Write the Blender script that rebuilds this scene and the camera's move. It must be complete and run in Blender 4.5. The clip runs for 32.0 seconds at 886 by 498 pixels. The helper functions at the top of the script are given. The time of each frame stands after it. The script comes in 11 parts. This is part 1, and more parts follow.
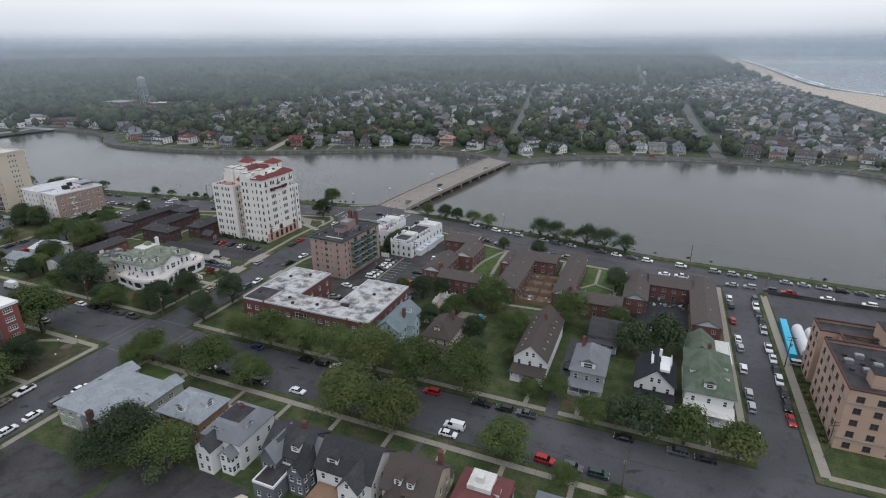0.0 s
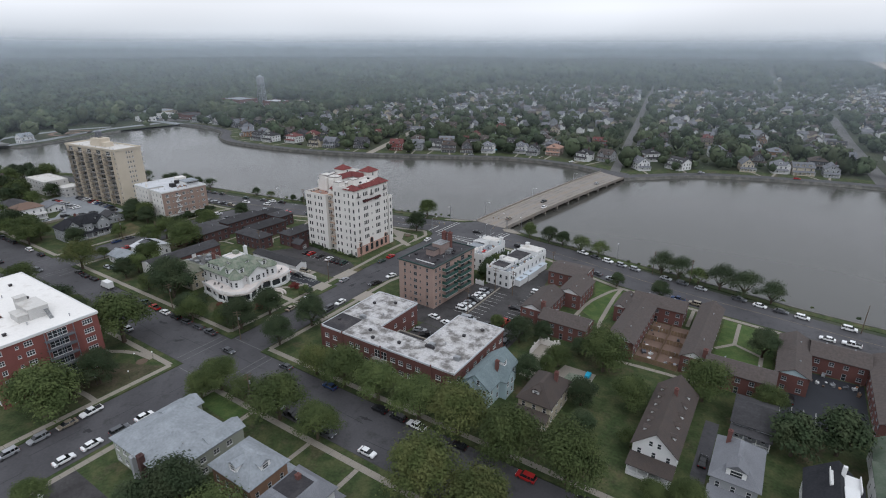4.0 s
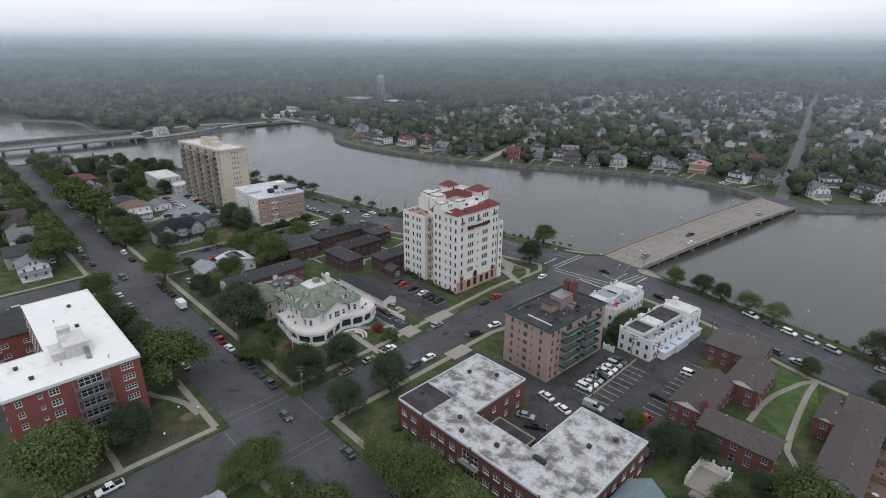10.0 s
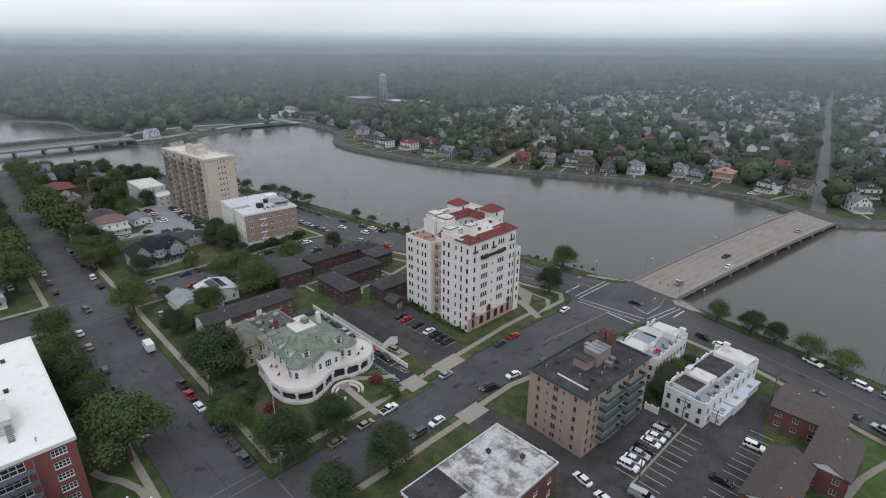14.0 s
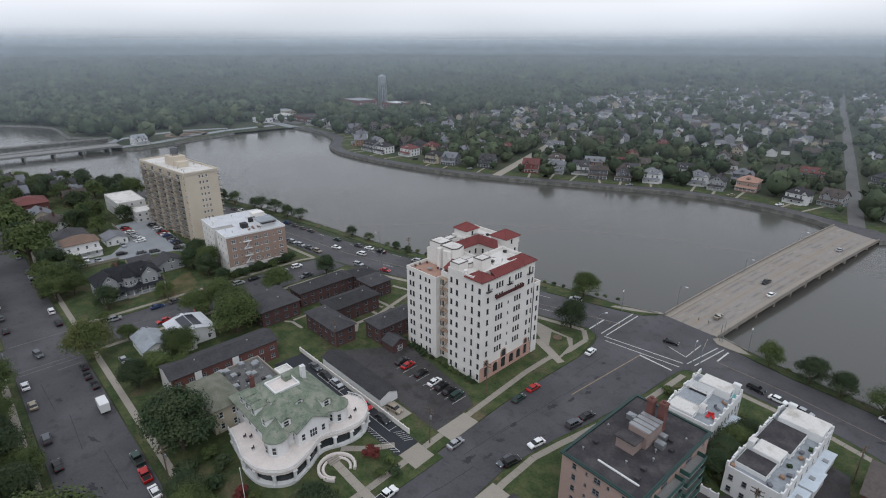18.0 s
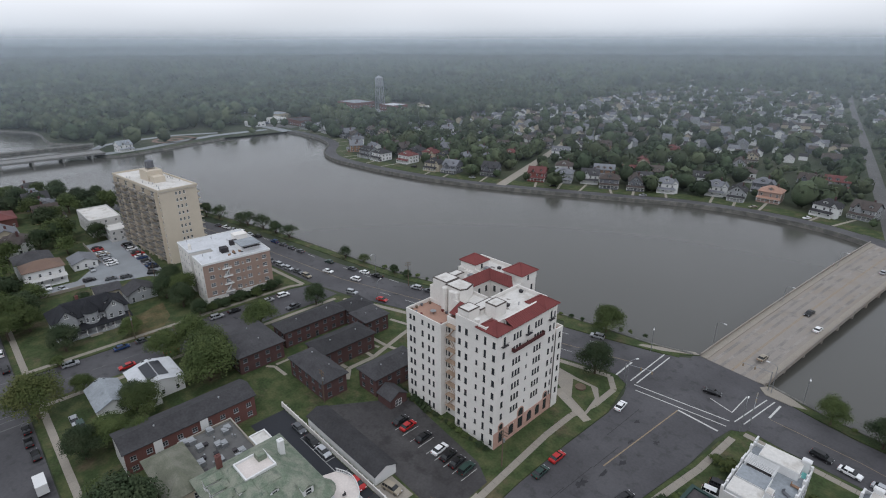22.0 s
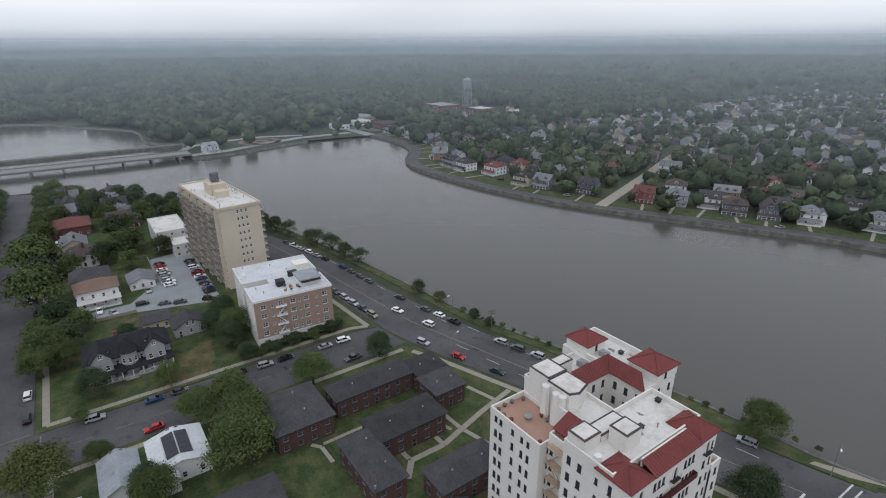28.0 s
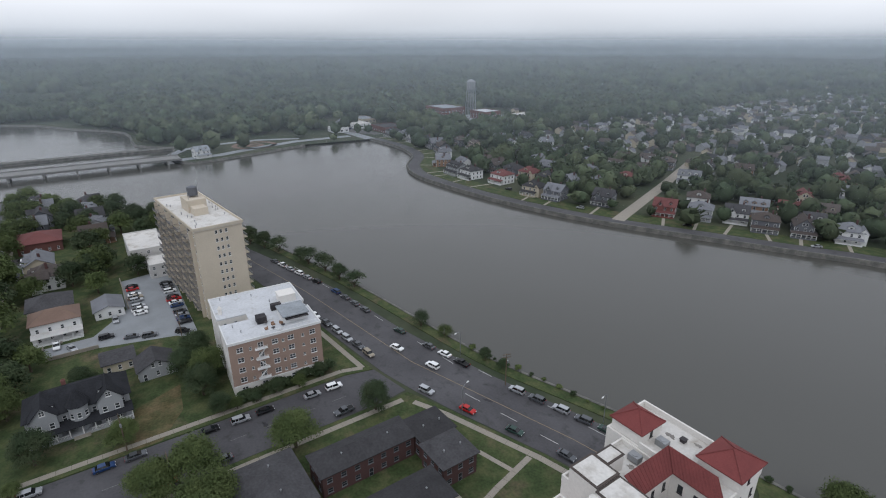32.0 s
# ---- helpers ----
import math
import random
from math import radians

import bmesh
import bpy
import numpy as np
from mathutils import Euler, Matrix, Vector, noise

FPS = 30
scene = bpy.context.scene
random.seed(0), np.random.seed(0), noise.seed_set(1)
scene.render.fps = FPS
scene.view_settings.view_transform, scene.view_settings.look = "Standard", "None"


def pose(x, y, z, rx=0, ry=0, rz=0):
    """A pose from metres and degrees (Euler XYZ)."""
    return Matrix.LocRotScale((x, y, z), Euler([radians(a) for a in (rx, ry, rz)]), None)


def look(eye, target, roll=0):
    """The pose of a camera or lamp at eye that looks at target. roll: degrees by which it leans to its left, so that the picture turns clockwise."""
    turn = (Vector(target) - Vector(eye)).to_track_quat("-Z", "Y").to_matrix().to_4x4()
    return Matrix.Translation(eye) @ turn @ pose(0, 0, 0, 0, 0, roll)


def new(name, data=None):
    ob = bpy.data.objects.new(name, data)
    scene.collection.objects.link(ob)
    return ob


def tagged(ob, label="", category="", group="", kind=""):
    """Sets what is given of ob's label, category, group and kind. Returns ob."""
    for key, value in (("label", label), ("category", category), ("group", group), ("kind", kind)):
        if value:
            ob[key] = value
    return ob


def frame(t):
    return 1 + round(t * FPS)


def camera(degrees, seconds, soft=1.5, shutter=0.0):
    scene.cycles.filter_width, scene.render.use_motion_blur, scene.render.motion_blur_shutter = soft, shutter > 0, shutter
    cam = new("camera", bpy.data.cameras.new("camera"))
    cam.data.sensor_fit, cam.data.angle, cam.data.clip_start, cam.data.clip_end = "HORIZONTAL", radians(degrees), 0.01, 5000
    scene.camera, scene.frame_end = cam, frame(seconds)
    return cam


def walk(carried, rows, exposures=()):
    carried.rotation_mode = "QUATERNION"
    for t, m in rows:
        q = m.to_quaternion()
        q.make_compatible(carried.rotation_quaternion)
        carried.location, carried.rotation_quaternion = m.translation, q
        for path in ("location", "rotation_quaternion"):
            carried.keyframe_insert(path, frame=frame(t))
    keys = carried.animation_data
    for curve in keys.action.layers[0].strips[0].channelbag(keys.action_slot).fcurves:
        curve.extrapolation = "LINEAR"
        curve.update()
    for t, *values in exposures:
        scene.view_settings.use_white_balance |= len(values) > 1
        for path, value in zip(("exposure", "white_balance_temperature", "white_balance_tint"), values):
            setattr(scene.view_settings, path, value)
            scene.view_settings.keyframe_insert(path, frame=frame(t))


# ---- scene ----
EXPOSURES = [(0.0, 0.05, 5945, 10), (11.0, 0.04, 5945, 10), (20.0, 0.0, 5945, 10), (32.0, -0.04, 5945, 10)]
cam = camera(79.92, 32.0, soft=1.1)
# seconds, place, tilt, heading, lean
PATH = [
    (0, 156.13, -105.27, 89.53, 68.97, 22.44, -0.22),
    (0.5, 154.40, -102.45, 89.74, 69.02, 23.55, -0.17),
    (1, 152.67, -99.59, 89.91, 69.05, 25.18, -0.11),
    (1.5, 150.91, -96.68, 90.04, 69.08, 27.65, -0.04),
    (2, 149.12, -93.69, 90.13, 69.11, 30.17, 0.03),
    (2.5, 147.30, -90.63, 90.17, 69.12, 31.61, 0.09),
    (3, 145.43, -87.50, 90.18, 69.13, 32.41, 0.13),
    (3.5, 143.55, -84.33, 90.19, 69.12, 32.98, 0.14),
    (5.5, 135.82, -71.96, 90.36, 69.08, 34.14, 0.14),
    (6, 133.64, -68.91, 90.25, 69.10, 35.43, 0.13),
    (6.5, 131.41, -65.88, 90.02, 69.13, 37.47, 0.11),
    (7, 129.11, -62.87, 89.77, 69.17, 40.07, 0.09),
    (7.5, 126.72, -59.91, 89.50, 69.19, 42.41, 0.08),
    (8, 124.21, -57.01, 89.22, 69.21, 43.99, 0.08),
    (8.5, 121.57, -54.18, 88.92, 69.21, 44.79, 0.10),
    (9, 118.81, -51.43, 88.64, 69.21, 45.19, 0.14),
    (9.5, 115.97, -48.76, 88.39, 69.19, 45.51, 0.19),
    (10, 113.11, -46.19, 88.19, 69.18, 45.68, 0.23),
    (10.5, 110.27, -43.73, 88.07, 69.15, 45.71, 0.25),
    (11, 107.44, -41.36, 88.03, 69.11, 45.80, 0.24),
    (11.5, 104.63, -39.03, 88.09, 69.08, 45.84, 0.23),
    (12, 101.82, -36.73, 88.23, 69.04, 45.88, 0.22),
    (12.5, 99.01, -34.44, 88.43, 69.00, 45.86, 0.23),
    (13, 96.19, -32.15, 88.66, 68.97, 45.82, 0.25),
    (13.5, 93.40, -29.86, 88.92, 68.93, 45.87, 0.27),
    (14, 90.62, -27.59, 89.17, 68.91, 45.92, 0.28),
    (14.5, 87.86, -25.32, 89.36, 68.88, 46.00, 0.29),
    (16.5, 77.16, -16.08, 89.78, 68.84, 46.01, 0.22),
    (17, 74.56, -13.93, 89.81, 68.84, 45.99, 0.17),
    (17.5, 71.98, -11.80, 89.80, 68.85, 45.98, 0.11),
    (18, 69.44, -9.69, 89.79, 68.85, 45.99, 0.05),
    (18.5, 66.94, -7.60, 89.81, 68.86, 45.98, 0.00),
    (19, 64.48, -5.52, 89.87, 68.86, 46.00, -0.01),
    (19.5, 62.01, -3.44, 89.97, 68.86, 45.99, -0.01),
    (20, 59.54, -1.39, 90.12, 68.86, 45.96, -0.02),
    (20.5, 57.06, 0.64, 90.32, 68.84, 45.91, -0.03),
    (21, 54.60, 2.65, 90.55, 68.82, 45.88, -0.04),
    (21.5, 52.16, 4.66, 90.78, 68.80, 45.84, -0.05),
    (22, 49.73, 6.69, 90.99, 68.79, 45.78, -0.07),
    (22.5, 47.28, 8.76, 91.18, 68.77, 45.75, -0.10),
    (23, 44.80, 10.89, 91.31, 68.76, 45.75, -0.15),
    (23.5, 42.29, 13.06, 91.38, 68.76, 46.26, -0.19),
    (24, 39.74, 15.26, 91.39, 68.77, 47.49, -0.24),
    (24.5, 37.14, 17.47, 91.35, 68.79, 49.17, -0.30),
    (25, 34.52, 19.67, 91.26, 68.81, 51.08, -0.37),
    (25.5, 31.88, 21.83, 91.13, 68.84, 52.72, -0.46),
    (26, 29.23, 23.95, 90.99, 68.87, 54.00, -0.55),
    (26.5, 26.56, 26.01, 90.91, 68.89, 54.73, -0.62),
    (28.5, 14.60, 32.17, 91.03, 68.85, 54.90, -0.27),
    (29, 11.83, 33.85, 91.04, 68.85, 54.92, -0.20),
    (29.5, 9.07, 35.53, 91.03, 68.85, 54.90, -0.15),
    (30, 6.31, 37.20, 91.00, 68.86, 54.92, -0.11),
    (30.5, 3.55, 38.88, 90.95, 68.87, 54.98, -0.08),
    (31, 0.78, 40.59, 90.88, 68.89, 54.94, -0.05),
    (31.5, -1.99, 42.32, 90.79, 68.90, 54.94, -0.02),
    (32, -4.77, 44.06, 90.68, 68.91, 54.97, 0.01),
]
walk(cam, [(t, pose(x, y, z, rx, 0, rz) @ pose(0, 0, 0, 0, 0, lean)) for t, x, y, z, rx, rz, lean in PATH], exposures=EXPOSURES)

# ---- world, sun, mist ----
world = bpy.data.worlds.new("overcast_sky")
scene.world = world
world.use_nodes = True
wn, wl = world.node_tree.nodes, world.node_tree.links
wn.clear()
w_out = wn.new("ShaderNodeOutputWorld")
w_bg = wn.new("ShaderNodeBackground")
w_sky = wn.new("ShaderNodeTexSky")
w_sky.sky_type = "NISHITA"
w_sky.sun_disc = False
w_sky.sun_elevation = radians(50)
w_sky.sun_rotation = radians(130)
w_tc = wn.new("ShaderNodeTexCoord")
w_sep = wn.new("ShaderNodeSeparateXYZ")
wl.new(w_tc.outputs["Generated"], w_sep.inputs[0])
w_map = wn.new("ShaderNodeMapping")
w_map.inputs["Scale"].default_value = (2.0, 2.0, 9.0)
wl.new(w_tc.outputs["Generated"], w_map.inputs[0])
w_noise = wn.new("ShaderNodeTexNoise")
w_noise.inputs["Scale"].default_value = 1.3
w_noise.inputs["Detail"].default_value = 1.5
wl.new(w_map.outputs[0], w_noise.inputs["Vector"])
# cloud deck: grey-white at the horizon, a little brighter overhead
w_ramp = wn.new("ShaderNodeValToRGB")
w_ramp.color_ramp.elements[0].position = 0.0
w_ramp.color_ramp.elements[0].color = (5.2, 5.6, 6.0, 1)
w_ramp.color_ramp.elements[1].position = 1.0
w_ramp.color_ramp.elements[1].color = (12.4, 12.4, 12.5, 1)
e = w_ramp.color_ramp.elements.new(0.022)
e.color = (8.2, 8.35, 8.6, 1)
e = w_ramp.color_ramp.elements.new(0.06)
e.color = (11.3, 11.0, 10.9, 1)
wl.new(w_sep.outputs["Z"], w_ramp.inputs[0])
w_cl = wn.new("ShaderNodeMapRange")
w_cl.inputs["From Min"].default_value = 0.3
w_cl.inputs["From Max"].default_value = 0.7
w_cl.inputs["To Min"].default_value = 0.92
w_cl.inputs["To Max"].default_value = 1.06
wl.new(w_noise.outputs["Fac"], w_cl.inputs["Value"])
w_mul = wn.new("ShaderNodeMixRGB")
w_mul.blend_type = "MULTIPLY"
w_mul.inputs[0].default_value = 1.0
wl.new(w_ramp.outputs[0], w_mul.inputs[1])
wl.new(w_cl.outputs[0], w_mul.inputs[2])
w_mix = wn.new("ShaderNodeMixRGB")
w_mix.inputs[0].default_value = 0.9
wl.new(w_sky.outputs[0], w_mix.inputs[1])
wl.new(w_mul.outputs[0], w_mix.inputs[2])
wl.new(w_mix.outputs[0], w_bg.inputs["Color"])
w_bg.inputs["Strength"].default_value = 0.085
wl.new(w_bg.outputs[0], w_out.inputs[0])

sun_data = bpy.data.lights.new("sun", "SUN")
sun_data.energy = 0.7
sun_data.angle = radians(25)
sun_data.color = (1.0, 0.97, 0.92)
sun = new("sun", sun_data)
sun.matrix_world = look((120, -100, 200), (0, 0, 0))

# rings of sheets standing in for haze: radius, density, full up to, gone at
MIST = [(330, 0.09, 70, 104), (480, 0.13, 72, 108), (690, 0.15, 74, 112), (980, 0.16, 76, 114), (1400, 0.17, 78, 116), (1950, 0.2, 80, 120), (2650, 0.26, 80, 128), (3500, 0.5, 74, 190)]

# ---- materials ----
MATS = {}


def material(name, color, rough=0.8, var=0.25, scale=0.35, fine=6.0, bump=0.0, metal=0.0, tint=None, per_object=0.0, spec=0.3, stain=None, island=0.0):
    """Procedural surface: base colour varied at two scales, with optional stains, relief and change from piece to piece."""
    m = bpy.data.materials.new(name)
    m.use_nodes = True
    n, l = m.node_tree.nodes, m.node_tree.links
    b = n["Principled BSDF"]
    b.inputs["Roughness"].default_value = rough
    b.inputs["Metallic"].default_value = metal
    b.inputs["Specular IOR Level"].default_value = spec
    geo = n.new("ShaderNodeNewGeometry")
    big = n.new("ShaderNodeTexNoise")
    big.inputs["Scale"].default_value = scale
    big.inputs["Detail"].default_value = 4
    l.new(geo.outputs["Position"], big.inputs["Vector"])
    small = n.new("ShaderNodeTexNoise")
    small.inputs["Scale"].default_value = fine
    small.inputs["Detail"].default_value = 3
    l.new(geo.outputs["Position"], small.inputs["Vector"])
    add = n.new("ShaderNodeMath")
    add.operation = "ADD"
    l.new(big.outputs["Fac"], add.inputs[0])
    l.new(small.outputs["Fac"], add.inputs[1])
    mr = n.new("ShaderNodeMapRange")
    mr.inputs["From Min"].default_value = 0.6
    mr.inputs["From Max"].default_value = 1.4
    mr.inputs["To Min"].default_value = 1 - var
    mr.inputs["To Max"].default_value = 1 + var
    l.new(add.outputs[0], mr.inputs["Value"])
    val = mr.outputs[0]
    if per_object or island:
        src = n.new("ShaderNodeObjectInfo").outputs["Random"] if per_object else geo.outputs["Random Per Island"]
        k = per_object or island
        mo = n.new("ShaderNodeMapRange")
        mo.inputs["To Min"].default_value = 1 - k
        mo.inputs["To Max"].default_value = 1 + k
        l.new(src, mo.inputs["Value"])
        mm = n.new("ShaderNodeMath")
        mm.operation = "MULTIPLY"
        l.new(val, mm.inputs[0])
        l.new(mo.outputs[0], mm.inputs[1])
        val = mm.outputs[0]
    base = n.new("ShaderNodeMixRGB")
    base.inputs[1].default_value = (*color, 1)
    base.inputs[2].default_value = (*(tint or color), 1)
    ms = n.new("ShaderNodeMapRange")
    ms.inputs["From Min"].default_value = 0.42
    ms.inputs["From Max"].default_value = 0.62
    l.new(big.outputs["Fac"], ms.inputs["Value"])
    l.new(ms.outputs[0], base.inputs[0])
    col = base.outputs[0]
    if stain:
        sc, lo, hi, scol = stain
        sn = n.new("ShaderNodeTexNoise")
        sn.inputs["Scale"].default_value = sc
        sn.inputs["Detail"].default_value = 6
        sn.inputs["Roughness"].default_value = 0.65
        l.new(geo.outputs["Position"], sn.inputs["Vector"])
        sr = n.new("ShaderNodeMapRange")
        sr.inputs["From Min"].default_value = lo
        sr.inputs["From Max"].default_value = hi
        l.new(sn.outputs["Fac"], sr.inputs["Value"])
        sm = n.new("ShaderNodeMixRGB")
        sm.inputs[2].default_value = (*scol, 1)
        l.new(col, sm.inputs[1])
        l.new(sr.outputs[0], sm.inputs[0])
        col = sm.outputs[0]
    mul = n.new("ShaderNodeVectorMath")
    mul.operation = "SCALE"
    l.new(col, mul.inputs[0])
    l.new(val, mul.inputs["Scale"])
    l.new(mul.outputs[0], b.inputs["Base Color"])
    if bump:
        bp = n.new("ShaderNodeBump")
        bp.inputs["Strength"].default_value = bump
        bp.inputs["Distance"].default_value = 0.05
        l.new(small.outputs["Fac"], bp.inputs["Height"])
        l.new(bp.outputs[0], b.inputs["Normal"])
    MATS[name] = m
    return m


def water_material(name, color):
    m = bpy.data.materials.new(name)
    m.use_nodes = True
    n, l = m.node_tree.nodes, m.node_tree.links
    b = n["Principled BSDF"]
    b.inputs["Base Color"].default_value = color
    b.inputs["Roughness"].default_value = 0.12
    b.inputs["IOR"].default_value = 1.38
    geo = n.new("ShaderNodeNewGeometry")
    w1 = n.new("ShaderNodeTexNoise")
    w1.inputs["Scale"].default_value = 0.9
    w1.inputs["Detail"].default_value = 4
    l.new(geo.outputs["Position"], w1.inputs["Vector"])
    w2 = n.new("ShaderNodeTexNoise")
    w2.inputs["Scale"].default_value = 0.02
    w2.inputs["Detail"].default_value = 3
    l.new(geo.outputs["Position"], w2.inputs["Vector"])
    mr = n.new("ShaderNodeMapRange")
    mr.inputs["From Min"].default_value = 0.35
    mr.inputs["From Max"].default_value = 0.65
    mr.inputs["To Min"].default_value = 0.15
    mr.inputs["To Max"].default_value = 0.19
    l.new(w2.outputs["Fac"], mr.inputs["Value"])
    l.new(mr.outputs[0], b.inputs["Roughness"])
    bp = n.new("ShaderNodeBump")
    bp.inputs["Strength"].default_value = 0.006
    bp.inputs["Distance"].default_value = 0.03
    l.new(w1.outputs["Fac"], bp.inputs["Height"])
    l.new(bp.outputs[0], b.inputs["Normal"])
    return m


def glass_material(name, tint, rough=0.06):
    """Window glass over a dim room: see-through dark pane with a mirror's gloss that grows with the angle."""
    m = bpy.data.materials.new(name)
    m.use_nodes = True
    n, l = m.node_tree.nodes, m.node_tree.links
    n.clear()
    out = n.new("ShaderNodeOutputMaterial")
    gl = n.new("ShaderNodeBsdfGlossy")
    gl.inputs["Roughness"].default_value = rough
    df = n.new("ShaderNodeBsdfDiffuse")
    df.inputs["Color"].default_value = (*tint, 1)
    fr = n.new("ShaderNodeFresnel")
    fr.inputs["IOR"].default_value = 1.6
    mx = n.new("ShaderNodeMixShader")
    l.new(fr.outputs[0], mx.inputs[0])
    l.new(df.outputs[0], mx.inputs[1])
    l.new(gl.outputs[0], mx.inputs[2])
    l.new(mx.outputs[0], out.inputs[0])
    return m


M = material
M("grass", (0.041, 0.062, 0.021), 0.95, 0.45, 0.25, 1.6, 0.4, tint=(0.062, 0.071, 0.029), stain=(0.09, 0.54, 0.7, (0.1, 0.078, 0.05)))
M("worn_grass", (0.06, 0.058, 0.03), 0.95, 0.4, 0.25, 1.6, 0.4, tint=(0.076, 0.064, 0.042), stain=(0.16, 0.5, 0.66, (0.042, 0.05, 0.022)))
M("fresh_grass", (0.056, 0.095, 0.026), 0.95, 0.3, 0.3, 2.0, 0.4, tint=(0.072, 0.1, 0.032))
M("dry_grass", (0.082, 0.07, 0.03), 0.95, 0.4, 0.2, 1.6, 0.4, tint=(0.11, 0.085, 0.045), stain=(0.12, 0.45, 0.65, (0.05, 0.062, 0.024)))
M("land", (0.036, 0.048, 0.026), 0.95, 0.3, 0.02, 0.3, tint=(0.055, 0.06, 0.036))
M("asphalt", (0.064, 0.062, 0.067), 0.72, 0.2, 0.06, 1.6, 0.2, tint=(0.076, 0.074, 0.079), stain=(0.3, 0.53, 0.7, (0.042, 0.041, 0.043)))
M("asphalt_lot", (0.05, 0.047, 0.048), 0.78, 0.24, 0.1, 1.8, 0.2, tint=(0.06, 0.057, 0.057), stain=(0.25, 0.5, 0.66, (0.033, 0.031, 0.031)))
M("asphalt_new", (0.028, 0.03, 0.036), 0.85, 0.12, 0.15, 4.0, 0.2)
M("asphalt_seal", (0.034, 0.034, 0.037), 0.8, 0.3, 0.5, 3.0, 0.2)
M("asphalt_pale", (0.27, 0.285, 0.3), 0.9, 0.14, 0.12, 4.0, 0.2, tint=(0.22, 0.23, 0.24))
M("concrete", (0.29, 0.262, 0.222), 0.9, 0.26, 0.3, 5.0, 0.2, tint=(0.24, 0.218, 0.188), per_object=0.08)
M("concrete_bridge", (0.255, 0.232, 0.21), 0.9, 0.14, 0.08, 3.0, 0.2, tint=(0.23, 0.2, 0.17), stain=(0.15, 0.58, 0.7, (0.17, 0.16, 0.15)))
M("sea_stone", (0.1, 0.1, 0.092), 0.9, 0.3, 0.3, 2.0, 0.3, tint=(0.14, 0.135, 0.122))
M("worn_track", (0.2, 0.185, 0.17), 0.85, 0.3, 0.1, 2.0, tint=(0.24, 0.22, 0.2))
M("worn_paint", (0.15, 0.15, 0.148), 0.8, 0.4, 0.8, 5.0)
M("road_paint", (0.5, 0.5, 0.48), 0.7, 0.25, 0.8, 5.0)
M("yellow_paint", (0.24, 0.185, 0.12), 0.7, 0.3, 0.8, 5.0)
M("sand", (0.5, 0.42, 0.34), 0.95, 0.12, 0.02, 0.4)
M("foam", (0.75, 0.77, 0.78), 0.8, 0.15, 0.05, 0.6)
M("white_stucco", (0.66, 0.635, 0.6), 0.85, 0.1, 0.15, 3.0, 0.1, stain=(0.35, 0.62, 0.8, (0.5, 0.46, 0.4)))
M("white_paint", (0.65, 0.65, 0.645), 0.7, 0.08, 0.2, 4.0)
M("white_roof", (0.6, 0.58, 0.55), 0.8, 0.14, 0.12, 2.0, tint=(0.52, 0.505, 0.48), stain=(0.22, 0.52, 0.7, (0.38, 0.35, 0.31)))
M("bright_roof", (0.74, 0.72, 0.69), 0.8, 0.08, 0.12, 2.0, stain=(0.25, 0.6, 0.75, (0.55, 0.52, 0.48)))
M("patchy_roof", (0.5, 0.49, 0.49), 0.8, 0.34, 0.3, 1.6, tint=(0.38, 0.37, 0.36), stain=(0.25, 0.45, 0.6, (0.15, 0.14, 0.132)))
M("roof_felt", (0.5, 0.51, 0.53), 0.85, 0.16, 0.2, 1.5, stain=(0.4, 0.56, 0.72, (0.34, 0.33, 0.32)))
M("slate_dark", (0.024, 0.025, 0.029), 0.85, 0.35, 0.4, 2.4, 0.4, per_object=0.12, spec=0.15)
M("slate_teal", (0.17, 0.215, 0.225), 0.88, 0.22, 0.3, 2.5, 0.35, tint=(0.13, 0.165, 0.175))
M("bridge_grey", (0.225, 0.222, 0.215), 0.9, 0.16, 0.08, 2.0, 0.2, tint=(0.19, 0.19, 0.185))
M("tar_roof", (0.036, 0.034, 0.038), 0.85, 0.3, 0.25, 2.0, tint=(0.055, 0.05, 0.052))
M("grey_roof", (0.25, 0.27, 0.29), 0.85, 0.24, 0.3, 1.6, 0.3, stain=(0.5, 0.6, 0.75, (0.17, 0.185, 0.2)))
M("shingle_grey", (0.16, 0.165, 0.18), 0.9, 0.2, 0.3, 4.0, 0.4, per_object=0.12)
M("shingle_dark", (0.046, 0.045, 0.048), 0.9, 0.35, 0.3, 1.8, 0.4, per_object=0.3)
M("shingle_brown", (0.088, 0.073, 0.067), 0.9, 0.3, 0.3, 1.6, 0.4, tint=(0.072, 0.061, 0.057), per_object=0.1)
M("shingle_green", (0.155, 0.19, 0.14), 0.85, 0.3, 0.5, 4.0, 0.4, tint=(0.195, 0.205, 0.165), stain=(0.6, 0.55, 0.7, (0.09, 0.115, 0.09)))
M("shingle_umber", (0.075, 0.06, 0.053), 0.9, 0.22, 0.3, 4.0, 0.4, tint=(0.06, 0.05, 0.046), per_object=0.1)
M("shingle_olive", (0.135, 0.14, 0.105), 0.88, 0.25, 0.35, 3.0, 0.35, tint=(0.16, 0.16, 0.128))
M("dull_white", (0.5, 0.49, 0.475), 0.85, 0.14, 0.2, 3.0, stain=(0.3, 0.58, 0.75, (0.38, 0.365, 0.34)))
M("shingle_moss", (0.085, 0.115, 0.08), 0.88, 0.25, 0.35, 3.0, 0.35, tint=(0.11, 0.13, 0.1))
M("far_street", (0.13, 0.128, 0.125), 0.9, 0.2, 0.05, 1.0, tint=(0.1, 0.098, 0.096))
M("shingle_red", (0.135, 0.05, 0.047), 0.85, 0.2, 0.3, 4.0, 0.3)
